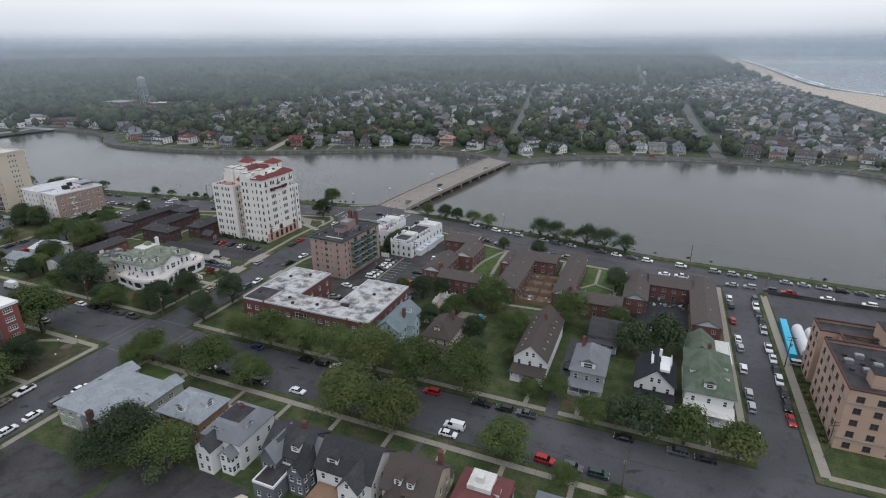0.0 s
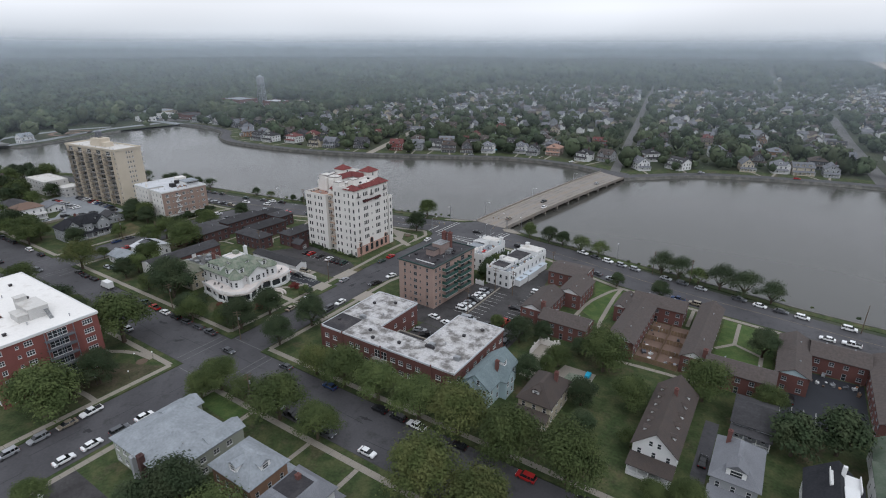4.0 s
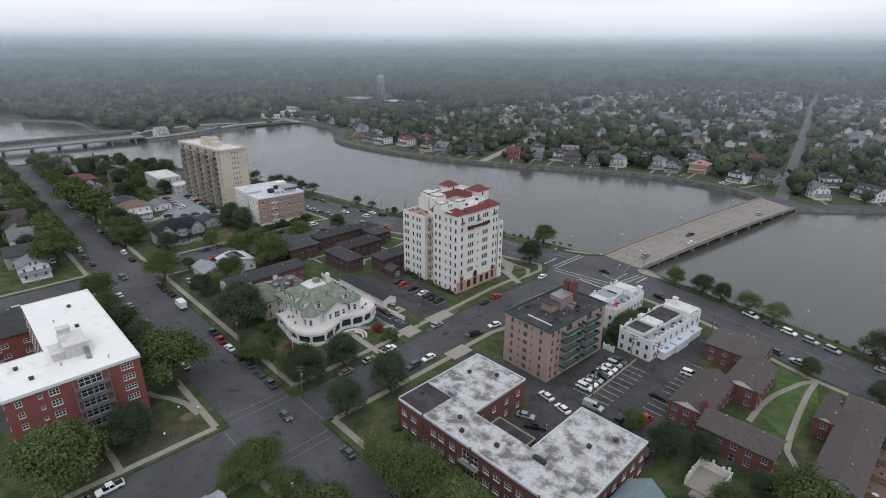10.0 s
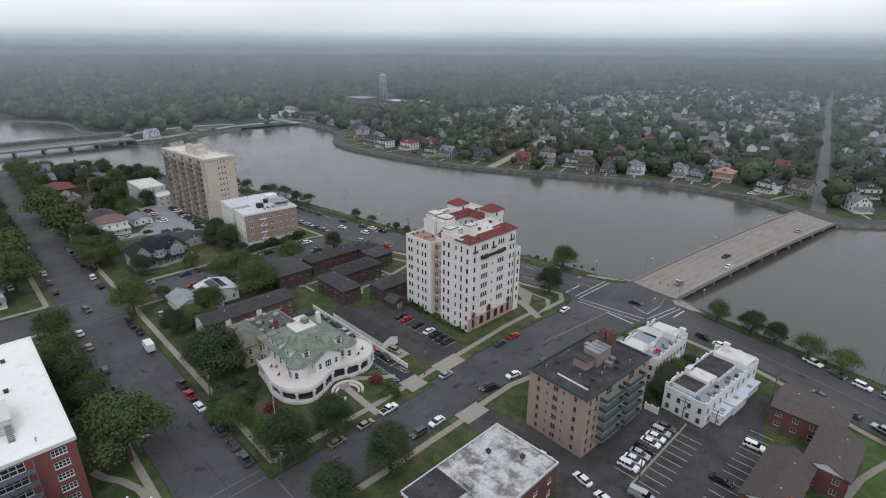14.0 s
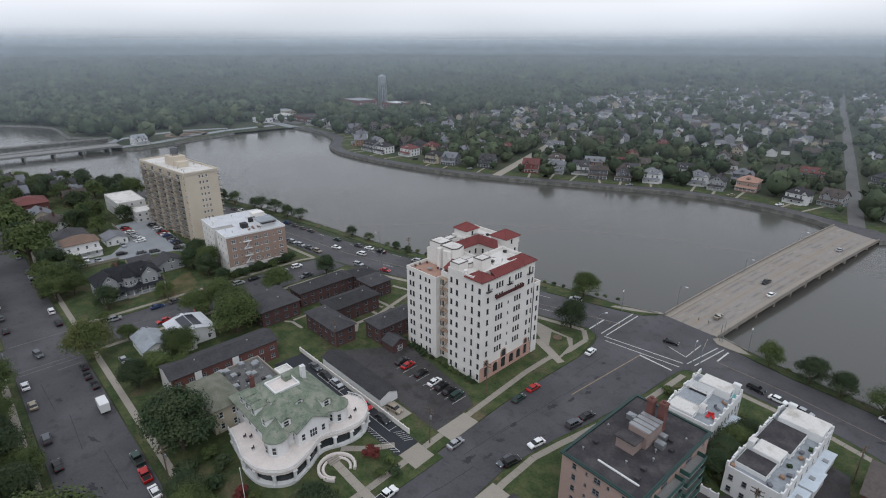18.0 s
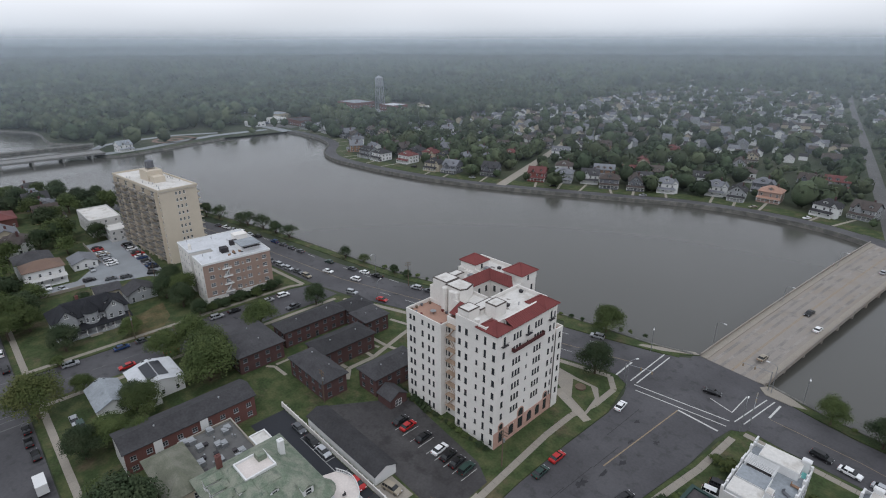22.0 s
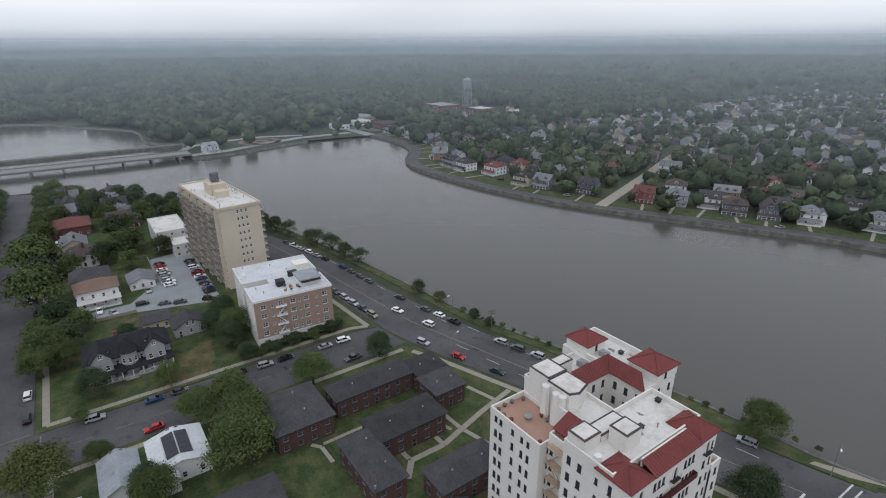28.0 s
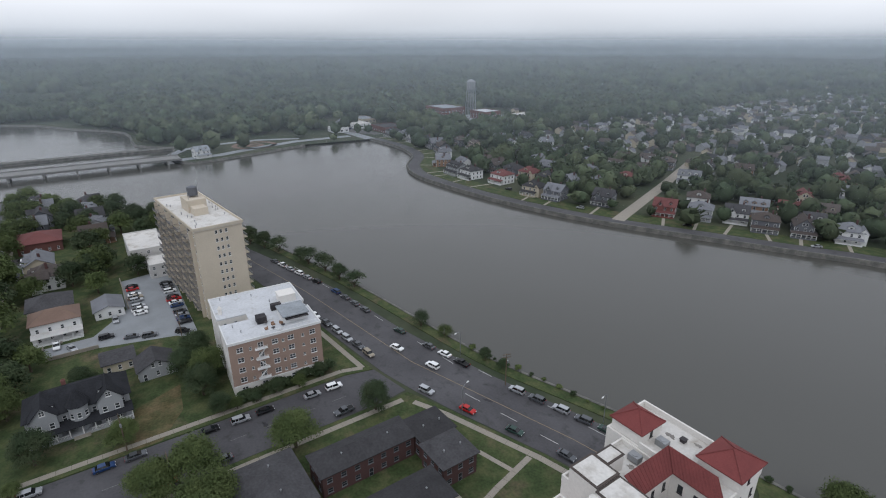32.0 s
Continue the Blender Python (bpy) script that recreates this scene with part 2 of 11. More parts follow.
M("clay_tile", (0.145, 0.036, 0.034), 0.75, 0.2, 0.4, 4.0, 0.3, per_object=0.12)
M("terracotta_paving", (0.17, 0.115, 0.09), 0.85, 0.15, 0.3, 3.0)
M("terrace_tile", (0.34, 0.21, 0.16), 0.85, 0.15, 0.3, 3.0)
M("balcony_red", (0.07, 0.022, 0.022), 0.7, 0.15, 0.4, 3.0)
M("salmon_trim", (0.43, 0.275, 0.225), 0.85, 0.15, 0.3, 3.0)
M("salmon_brick", (0.35, 0.255, 0.215), 0.88, 0.16, 0.2, 5.0, 0.15, tint=(0.3, 0.22, 0.188))
M("salmon_grey", (0.27, 0.205, 0.185), 0.88, 0.2, 0.4, 4.0, tint=(0.22, 0.17, 0.155))
M("red_brick", (0.14, 0.064, 0.055), 0.9, 0.16, 0.25, 5.0, 0.2, tint=(0.12, 0.056, 0.05), per_object=0.05)
M("bright_brick", (0.205, 0.075, 0.064), 0.9, 0.14, 0.2, 5.0, 0.2, tint=(0.18, 0.068, 0.06))
M("dark_brick", (0.08, 0.044, 0.042), 0.9, 0.18, 0.25, 5.0, 0.2, per_object=0.08)
M("tan_brick", (0.29, 0.21, 0.17), 0.9, 0.13, 0.25, 5.0, 0.15)
M("peach_stucco", (0.4, 0.285, 0.22), 0.88, 0.12, 0.25, 4.0)
M("cream_panel", (0.51, 0.45, 0.365), 0.85, 0.1, 0.15, 3.0)
M("beige_siding", (0.45, 0.4, 0.31), 0.85, 0.1, 0.2, 4.0)
M("sage_siding", (0.3, 0.32, 0.27), 0.85, 0.1, 0.2, 4.0)
M("blue_siding", (0.4, 0.5, 0.53), 0.8, 0.08, 0.2, 4.0)
M("grey_siding", (0.30, 0.31, 0.32), 0.85, 0.1, 0.2, 4.0)
M("dark_siding", (0.12, 0.125, 0.14), 0.85, 0.12, 0.2, 4.0)
M("green_awning", (0.036, 0.088, 0.074), 0.6, 0.15, 0.4, 3.0)
M("dark_teal", (0.022, 0.046, 0.042), 0.5, 0.12, 0.4, 3.0)
M("teal_rail", (0.05, 0.105, 0.095), 0.5, 0.12, 0.4, 3.0)
M("metal_grey", (0.3, 0.31, 0.32), 0.45, 0.12, 0.4, 4.0, metal=0.6)
M("steel_blue", (0.2, 0.24, 0.27), 0.5, 0.12, 0.4, 4.0, metal=0.5)
M("fire_tan", (0.38, 0.285, 0.21), 0.8, 0.2, 0.5, 4.0)
M("porch_pale", (0.6, 0.545, 0.51), 0.8, 0.14, 0.4, 3.0)
M("deck_blue", (0.5, 0.55, 0.6), 0.7, 0.14, 0.3, 3.0)
M("pool_teal", (0.16, 0.42, 0.4), 0.4, 0.15, 0.5, 3.0)
M("rust", (0.35, 0.18, 0.1), 0.85, 0.2, 0.5, 4.0)
M("wood", (0.2, 0.14, 0.09), 0.85, 0.2, 0.5, 5.0)
M("pole_wood", (0.12, 0.09, 0.065), 0.9, 0.2, 0.6, 5.0)
M("brown_wood", (0.24, 0.15, 0.1), 0.85, 0.2, 0.5, 5.0)
M("bark", (0.085, 0.066, 0.05), 0.95, 0.25, 1.5, 8.0, 0.4)
M("soil", (0.13, 0.095, 0.07), 0.95, 0.2, 0.3, 4.0)
M("leaf", (0.058, 0.08, 0.028), 0.75, 0.3, 0.25, 1.2, tint=(0.074, 0.094, 0.034), per_object=0.22, spec=0.12)
M("leaf_dark", (0.036, 0.054, 0.026), 0.75, 0.3, 0.25, 1.2, tint=(0.046, 0.06, 0.03), per_object=0.2, spec=0.12)
M("leaf_yellow", (0.066, 0.084, 0.028), 0.75, 0.3, 0.25, 1.2, tint=(0.086, 0.094, 0.034), per_object=0.15, spec=0.12)
M("leaf_red", (0.13, 0.035, 0.03), 0.75, 0.3, 0.25, 1.2, per_object=0.2, spec=0.12)
M("far_leaf", (0.046, 0.064, 0.036), 0.85, 0.35, 0.03, 0.3, tint=(0.064, 0.076, 0.042), island=0.45, spec=0.12)
M("rubber", (0.02, 0.02, 0.02), 0.8, 0.1, 1, 5)
M("chrome", (0.5, 0.5, 0.52), 0.25, 0.05, 1, 5, metal=0.9)
M("solar", (0.02, 0.022, 0.03), 0.25, 0.1, 0.5, 3.0)
M("pool_blue", (0.05, 0.42, 0.6), 0.3, 0.1, 0.3, 2.0)
M("tarp_blue", (0.03, 0.35, 0.55), 0.5, 0.15, 0.5, 2.0)
M("red_paint", (0.45, 0.03, 0.03), 0.5, 0.1, 0.5, 3.0)
M("tail_red", (0.3, 0.01, 0.01), 0.3, 0.05, 1, 5)
M("lamp_globe", (0.9, 0.9, 0.88), 0.4, 0.03, 1, 5)
M("lamp_lens", (0.75, 0.76, 0.78), 0.2, 0.05, 1, 5)
MATS["water"] = water_material("lake_water", (0.068, 0.067, 0.06, 1))
MATS["sea"] = water_material("sea_water", (0.1, 0.14, 0.165, 1))
MATS["glass"] = glass_material("window_glass", (0.03, 0.035, 0.04))
MATS["car_glass"] = glass_material("car_glass", (0.012, 0.014, 0.016))
for car_name, car_col, car_metal in (("white", (0.75, 0.75, 0.75), 0), ("black", (0.012, 0.012, 0.014), 0.2), ("silver", (0.42, 0.43, 0.45), 0.5), ("grey", (0.1, 0.105, 0.115), 0.4), ("red", (0.4, 0.015, 0.015), 0.2), ("blue", (0.02, 0.05, 0.14), 0.3), ("tan", (0.3, 0.26, 0.2), 0.4), ("green", (0.03, 0.06, 0.05), 0.3)):
    M("car_" + car_name, car_col, 0.28, 0.04, 1, 5, metal=car_metal, spec=0.5)

# ---- builders ----
def quad(bm, pts):
    return bm.faces.new([bm.verts.new(p) for p in pts])


def box(bm, x0, y0, z0, x1, y1, z1, m=None):
    v = [bm.verts.new(p) for p in ((x0, y0, z0), (x1, y0, z0), (x1, y1, z0), (x0, y1, z0), (x0, y0, z1), (x1, y0, z1), (x1, y1, z1), (x0, y1, z1))]
    if m is not None:
        for a in v:
            a.co = m @ a.co
    for f in ((3, 2, 1, 0), (4, 5, 6, 7), (0, 1, 5, 4), (1, 2, 6, 5), (2, 3, 7, 6), (3, 0, 4, 7)):
        bm.faces.new([v[i] for i in f])


def prism(bm, pts, z0, z1):
    """An upright solid over a plan outline."""
    if sum(a[0] * b[1] - b[0] * a[1] for a, b in zip(pts, pts[1:] + pts[:1])) < 0:
        pts = pts[::-1]
    lo = [bm.verts.new((x, y, z0)) for x, y in pts]
    hi = [bm.verts.new((x, y, z1)) for x, y in pts]
    n = len(pts)
    bm.faces.new(hi)
    bm.faces.new(lo[::-1])
    for i in range(n):
        bm.faces.new((lo[i], lo[(i + 1) % n], hi[(i + 1) % n], hi[i]))


def tube(bm, x, y, z0, z1, r0, r1=None, n=8, cap=True):
    r1 = r0 if r1 is None else r1
    a = [bm.verts.new((x + r0 * math.cos(math.tau * i / n), y + r0 * math.sin(math.tau * i / n), z0)) for i in range(n)]
    b = [bm.verts.new((x + r1 * math.cos(math.tau * i / n), y + r1 * math.sin(math.tau * i / n), z1)) for i in range(n)]
    for i in range(n):
        bm.faces.new((a[i], a[(i + 1) % n], b[(i + 1) % n], b[i]))
    if cap:
        bm.faces.new(b)
        bm.faces.new(a[::-1])


def rod(bm, p, q, r, n=6):
    p, q = Vector(p), Vector(q)
    d = q - p
    m = Matrix.Translation(p) @ d.to_track_quat("Z", "Y").to_matrix().to_4x4()
    k = len(bm.verts)
    tube(bm, 0, 0, 0, d.length, r, n=n)
    bm.verts.ensure_lookup_table()
    for v in bm.verts[k:]:
        v.co = m @ v.co


def mesh_of(name, bm, mat):
    me = bpy.data.meshes.new(name)
    bm.to_mesh(me)
    bm.free()
    for one in (mat if isinstance(mat, (list, tuple)) else [mat]):
        me.materials.append(MATS[one])
    return me


def thing(name, label, category, x=0, y=0, z=0, rz=0, group="", kind=""):
    ob = new(name)
    ob.empty_display_size = 0.5
    ob.matrix_world = pose(x, y, z, 0, 0, rz)
    return tagged(ob, label, category, group, kind)


def turned(ob, x, y, angle):
    """Turns a whole building, built square to the axes, about a point of the plan."""
    ob.matrix_world = pose(x, y, 0, 0, 0, angle) @ pose(-x, -y, 0)


def part(name, bm, mat, parent, label=""):
    ob = new(name, mesh_of(name, bm, mat))
    ob.parent = parent
    if label:
        tagged(ob, label)
    return ob


def solo(name, bm, mat, label, category="", group="", kind=""):
    return tagged(new(name, mesh_of(name, bm, mat)), label, category, group, kind)


def child(name, me, parent, m=None):
    ob = new(name, me)
    ob.parent = parent
    if m is not None:
        ob.matrix_local = m
    return ob


WIN = {}


def window_meshes(w, h, kind="sash", trim_mat="white_paint", glass="glass"):
    key = (round(w, 2), round(h, 2), kind, trim_mat)
    if key not in WIN:
        t, d = min(0.1, w * 0.09), 0.09
        n = {"double": 2, "triple": 3, "quad": 4}.get(kind, 1)
        cw, ch = (w - t * (n + 1)) / n, (h - 3 * t) / 2
        holes = [(-w / 2 + t + cw / 2 + i * (cw + t) + w / 2, t + k * (ch + t), cw, ch) for i in range(n) for k in range(2)]
        bm = bmesh.new()
        facade(bm, pose(-w / 2, -d, 0), w, 0, h, holes, 0.07)
        bmesh.ops.remove_doubles(bm, verts=bm.verts, dist=0.002)
        box(bm, -w / 2 - 0.06, -d - 0.12, -0.1, w / 2 + 0.06, -d + 0.1, 0.0)
        fm = mesh_of("window", bm, trim_mat)
        bm = bmesh.new()
        box(bm, -w / 2 + t * 0.5, -0.055, t * 0.5, w / 2 - t * 0.5, -0.035, h - t * 0.5)
        WIN[key] = (fm, mesh_of("pane", bm, glass))
        bm = bmesh.new()
        bm.from_mesh(fm)
        k = len(bm.faces)
        bm.from_mesh(WIN[key][1])
        bm.faces.ensure_lookup_table()
        for f in bm.faces[k:]:
            f.material_index = 1
        WIN[key] += (mesh_of("window", bm, [trim_mat, glass]),)
    return WIN[key]


def put_window(parent, m, w, h, kind="sash", trim_mat="white_paint", depth=0.12):
    fm, pm, both = window_meshes(w, h, kind, trim_mat)
    if parent.name.split(".")[0] in ("mansion", "deco_house"):
        a = child("window", fm, parent, m @ pose(0, depth, 0))
        child("pane", pm, a)
        return a
    return child("window", both, parent, m @ pose(0, depth, 0))


SIDES = {"S": lambda x0, y0, x1, y1: (pose(x0, y0, 0), x1 - x0), "E": lambda x0, y0, x1, y1: (pose(x1, y0, 0, 0, 0, 90), y1 - y0),
         "N": lambda x0, y0, x1, y1: (pose(x1, y1, 0, 0, 0, 180), x1 - x0), "W": lambda x0, y0, x1, y1: (pose(x0, y1, 0, 0, 0, -90), y1 - y0)}


def facade(bm, m, length, z0, z1, holes, depth=0.25):
    """One wall face with real openings: m carries x along the wall, y into it. holes: (u centre, z foot, width, height)."""
    us = sorted({0.0, length, *(round(v, 3) for u, z, w, h in holes for v in (u - w / 2, u + w / 2) if 0 < v < length)})
    zs = sorted({z0, z1, *(round(v, 3) for u, z, w, h in holes for v in (z, z + h) if z0 < v < z1)})
    vs = {}

    def vert(u, z, y=0.0):
        k = (u, z, y)
        if k not in vs:
            vs[k] = bm.verts.new(m @ Vector((u, y, z)))
        return vs[k]
    for a, b in zip(us, us[1:]):
        for c, d in zip(zs, zs[1:]):
            mu, mz = (a + b) / 2, (c + d) / 2
            if any(abs(mu - u) < w / 2 and z < mz < z + h for u, z, w, h in holes):
                continue
            bm.faces.new((vert(a, c), vert(b, c), vert(b, d), vert(a, d)))
    for u, z, w, h in holes:
        a, b, c, d = round(u - w / 2, 3), round(u + w / 2, 3), round(z, 3), round(z + h, 3)
        for p, q in (((a, c), (b, c)), ((b, c), (b, d)), ((b, d), (a, d)), ((a, d), (a, c))):
            quad(bm, [m @ Vector((p[0], 0, p[1])), m @ Vector((p[0], depth, p[1])), m @ Vector((q[0], depth, q[1])), m @ Vector((q[0], 0, q[1]))])


def shell(parent, x0, y0, x1, y1, z0, z1, mat, wins=None, kind="sash", trim_mat="white_paint", sides="SENW"):
    """Four walls with openings and windows. wins: side -> list of (u, z, w, h[, kind]); u runs from the wall's own left end seen from outside."""
    wins = wins or {}
    for s in sides:
        m, length = SIDES[s](x0, y0, x1, y1)
        rows = wins.get(s, [])
        if (s == "N" and y1 > 8) or (s == "W" and x0 < 75) or (s == "E" and x1 > 160):
            rows = []
        bm = bmesh.new()
        facade(bm, m, length, z0, z1, [r[:4] for r in rows])
        bmesh.ops.remove_doubles(bm, verts=bm.verts, dist=0.002)
        part("wall", bm, mat, parent)
        for r in rows:
            put_window(parent, m @ pose(r[0], 0, r[1]), r[2], r[3], r[4] if len(r) > 4 else kind, trim_mat)


def grid(length, n, zs, w, h, kind=None, ends=0.0):
    """Evenly spread windows: n along the wall at each foot height."""
    out = []
    for z in zs:
        for i in range(n):
            u = ends + (length - 2 * ends) * (i + 0.5) / n
            out.append((u, z, w, h, kind) if kind else (u, z, w, h))
    return out


def flat_roof(parent, x0, y0, x1, y1, z, mat, wall, rim=0.5, thick=0.3, coping=None):
    bm = bmesh.new()
    box(bm, x0 + thick, y0 + thick, z - 0.3, x1 - thick, y1 - thick, z)
    part("roof", bm, mat, parent)
    bm = bmesh.new()
    x0, y0, x1, y1 = x0 - 0.03, y0 - 0.03, x1 + 0.03, y1 + 0.03
    for a in ((x0, y0, x1, y0 + thick), (x0, y1 - thick, x1, y1), (x0, y0 + thick, x0 + thick, y1 - thick), (x1 - thick, y0 + thick, x1, y1 - thick)):
        box(bm, a[0], a[1], z - 0.3, a[2], a[3], z + rim)
    part("parapet", bm, coping or wall, parent)


def gable_roof(parent, x0, y0, x1, y1, z, rise, axis, mat, over=0.5, wall=None, thick=0.18):
    """A gabled roof; axis is the way that its ridge runs. Gable ends in the wall's material."""
    bm = bmesh.new()
    def P(u, v, w):
        return (u, v, w) if axis == "x" else (v, u, w)
    u0, u1, v0, v1 = (x0, x1, y0, y1) if axis == "x" else (y0, y1, x0, x1)
    vm = (v0 + v1) / 2
    half = (v1 - v0) / 2
    drop = rise * over / half
    for s, v in ((-1, v0), (1, v1)):
        e = v + s * over
        lo, hi = z - drop, z + rise
        pts = [(u0 - over, e, lo), (u1 + over, e, lo), (u1 + over, vm, hi), (u0 - over, vm, hi)]
        a = [bm.verts.new(P(p[0], p[1], p[2])) for p in pts]
        b = [bm.verts.new(P(p[0], p[1], p[2] + thick)) for p in pts]
        bm.faces.new(a), bm.faces.new(b)
        for i in range(4):
            bm.faces.new((a[i], a[(i + 1) % 4], b[(i + 1) % 4], b[i]))
    bmesh.ops.recalc_face_normals(bm, faces=bm.faces)
    r = part("roof", bm, mat, parent)
    if wall:
        for u in (u0, u1):
            bm = bmesh.new()
            i = 0.2 if u == u0 else -0.2
            tri = [(u, v0, z), (u, v1, z), (u, vm, z + rise)]
            a = [bm.verts.new(P(*p)) for p in tri]
            b = [bm.verts.new(P(p[0] + i, p[1], p[2])) for p in tri]
            bm.faces.new(a), bm.faces.new(b)
            for k in range(3):
                bm.faces.new((a[k], a[(k + 1) % 3], b[(k + 1) % 3], b[k]))
            bmesh.ops.recalc_face_normals(bm, faces=bm.faces)
            part("gable", bm, wall, parent)
    return r


def hip_roof(parent, x0, y0, x1, y1, z, rise, mat, over=0.5, thick=0.18, flat=0.0):
    x0, y0, x1, y1 = x0 - over, y0 - over, x1 + over, y1 + over
    s = min(x1 - x0, y1 - y0) / 2 * (1 - flat)
    bm = bmesh.new()
    def ring(z_, i):
        return [bm.verts.new(p) for p in ((x0 + i, y0 + i, z_), (x1 - i, y0 + i, z_), (x1 - i, y1 - i, z_), (x0 + i, y1 - i, z_))]
    base, eave, top = ring(z, 0), ring(z + thick, 0), ring(z + thick + rise, s)
    bm.faces.new(base[::-1])
    for i in range(4):
        j = (i + 1) % 4
        bm.faces.new((base[i], base[j], eave[j], eave[i]))
        bm.faces.new((eave[i], eave[j], top[j], top[i]))
    bm.faces.new(top)
    bmesh.ops.remove_doubles(bm, verts=bm.verts, dist=0.001)
    bmesh.ops.dissolve_degenerate(bm, edges=bm.edges, dist=0.001)
    return part("roof", bm, mat, parent)


def chimney(parent, x, y, z0, z1, w=0.8, mat="red_brick"):
    bm = bmesh.new()
    box(bm, x - w / 2, y - w / 2, z0, x + w / 2, y + w / 2, z1)
    box(bm, x - w / 2 - 0.08, y - w / 2 - 0.08, z1 - 0.25, x + w / 2 + 0.08, y + w / 2 + 0.08, z1 - 0.1)
    tube(bm, x, y, z1, z1 + 0.3, w * 0.22, n=8)
    return part("chimney", bm, mat, parent)


def dormer(parent, x, y, z, w, depth, h, face, wall="white_paint", roof="shingle_dark"):
    """A roof dormer whose window looks the way of face (degrees; 0 looks to -y)."""
    m = pose(x, y, z, 0, 0, face)
    bm = bmesh.new()
    facade(bm, m @ pose(-w / 2, 0, 0), w, 0, h, [(w / 2, 0.25, w * 0.62, h - 0.45)], 0.1)
    for u in (-w / 2, w / 2):
        quad(bm, [m @ Vector(p) for p in ((u, 0, 0), (u, depth, 0), (u, depth, h), (u, 0, h))])
    d = part("dormer", bm, wall, parent)
    bm = bmesh.new()
    for s in (-1, 1):
        pts = [m @ Vector(p) for p in ((s * (w / 2 + 0.2), -0.25, h - 0.08), (s * (w / 2 + 0.2), depth + 0.8, h - 0.08), (0, depth + 0.8, h + w * 0.32), (0, -0.25, h + w * 0.32))]
        up = Vector((0, 0, 0.1))
        a, b = [bm.verts.new(p) for p in pts], [bm.verts.new(p + up) for p in pts]
        bm.faces.new(a), bm.faces.new(b)
        for i in range(4):
            bm.faces.new((a[i], a[(i + 1) % 4], b[(i + 1) % 4], b[i]))
    pts = [(-w / 2, 0, h - 0.08), (w / 2, 0, h - 0.08), (0, 0, h + w * 0.28)]
    bm.faces.new([bm.verts.new(m @ Vector(p)) for p in pts])
    part("dormer_roof", bm, roof, d)
    child("window", window_meshes(w * 0.62, h - 0.45, "sash")[2], d, m @ pose(0, 0.06, 0.25))
    return d

# ---- haze over the far land, added as thin translucent upright sheets, lit by the sky ----
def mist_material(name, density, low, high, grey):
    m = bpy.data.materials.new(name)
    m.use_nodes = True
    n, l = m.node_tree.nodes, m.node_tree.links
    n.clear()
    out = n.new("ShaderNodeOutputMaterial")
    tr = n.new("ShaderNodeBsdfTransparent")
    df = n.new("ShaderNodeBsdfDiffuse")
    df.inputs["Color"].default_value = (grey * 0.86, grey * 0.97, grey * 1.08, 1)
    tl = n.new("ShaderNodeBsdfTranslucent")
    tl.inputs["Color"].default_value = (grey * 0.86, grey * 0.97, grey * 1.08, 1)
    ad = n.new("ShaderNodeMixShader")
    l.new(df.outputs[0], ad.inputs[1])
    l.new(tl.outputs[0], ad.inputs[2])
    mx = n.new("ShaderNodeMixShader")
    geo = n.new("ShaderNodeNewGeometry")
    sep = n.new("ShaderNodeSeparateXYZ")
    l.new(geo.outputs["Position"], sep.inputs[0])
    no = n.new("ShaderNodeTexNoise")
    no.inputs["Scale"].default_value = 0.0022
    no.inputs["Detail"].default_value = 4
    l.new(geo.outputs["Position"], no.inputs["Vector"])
    # the sheet thins out towards its top
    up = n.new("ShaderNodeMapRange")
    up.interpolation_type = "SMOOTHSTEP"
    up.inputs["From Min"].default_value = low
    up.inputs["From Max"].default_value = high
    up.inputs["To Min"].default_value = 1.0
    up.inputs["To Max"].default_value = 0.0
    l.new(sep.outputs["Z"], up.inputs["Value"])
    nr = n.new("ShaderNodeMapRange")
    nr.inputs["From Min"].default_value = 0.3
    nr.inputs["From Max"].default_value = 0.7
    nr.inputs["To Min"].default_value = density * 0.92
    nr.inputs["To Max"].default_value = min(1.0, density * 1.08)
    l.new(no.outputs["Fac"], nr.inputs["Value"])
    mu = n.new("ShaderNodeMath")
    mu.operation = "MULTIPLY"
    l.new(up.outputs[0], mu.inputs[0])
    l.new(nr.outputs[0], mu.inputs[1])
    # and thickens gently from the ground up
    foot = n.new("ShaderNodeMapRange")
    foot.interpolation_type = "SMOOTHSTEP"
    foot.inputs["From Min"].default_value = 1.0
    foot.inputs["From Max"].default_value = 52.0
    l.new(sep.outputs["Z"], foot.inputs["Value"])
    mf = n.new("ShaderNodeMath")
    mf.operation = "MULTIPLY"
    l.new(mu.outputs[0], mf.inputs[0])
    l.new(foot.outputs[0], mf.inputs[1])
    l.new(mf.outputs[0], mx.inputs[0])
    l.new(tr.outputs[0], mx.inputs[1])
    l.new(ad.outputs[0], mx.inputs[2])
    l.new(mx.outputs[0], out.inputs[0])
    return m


# each ring is an added sheet whose grey colour imitates distance haze
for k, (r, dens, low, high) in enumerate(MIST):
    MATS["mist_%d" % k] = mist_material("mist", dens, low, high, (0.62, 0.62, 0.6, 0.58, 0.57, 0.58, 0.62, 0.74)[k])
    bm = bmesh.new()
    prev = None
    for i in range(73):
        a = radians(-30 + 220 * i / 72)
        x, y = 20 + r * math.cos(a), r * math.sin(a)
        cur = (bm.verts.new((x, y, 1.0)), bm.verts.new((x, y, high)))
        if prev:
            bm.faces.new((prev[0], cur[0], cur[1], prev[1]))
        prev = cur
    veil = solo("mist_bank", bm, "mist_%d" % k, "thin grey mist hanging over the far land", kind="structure")

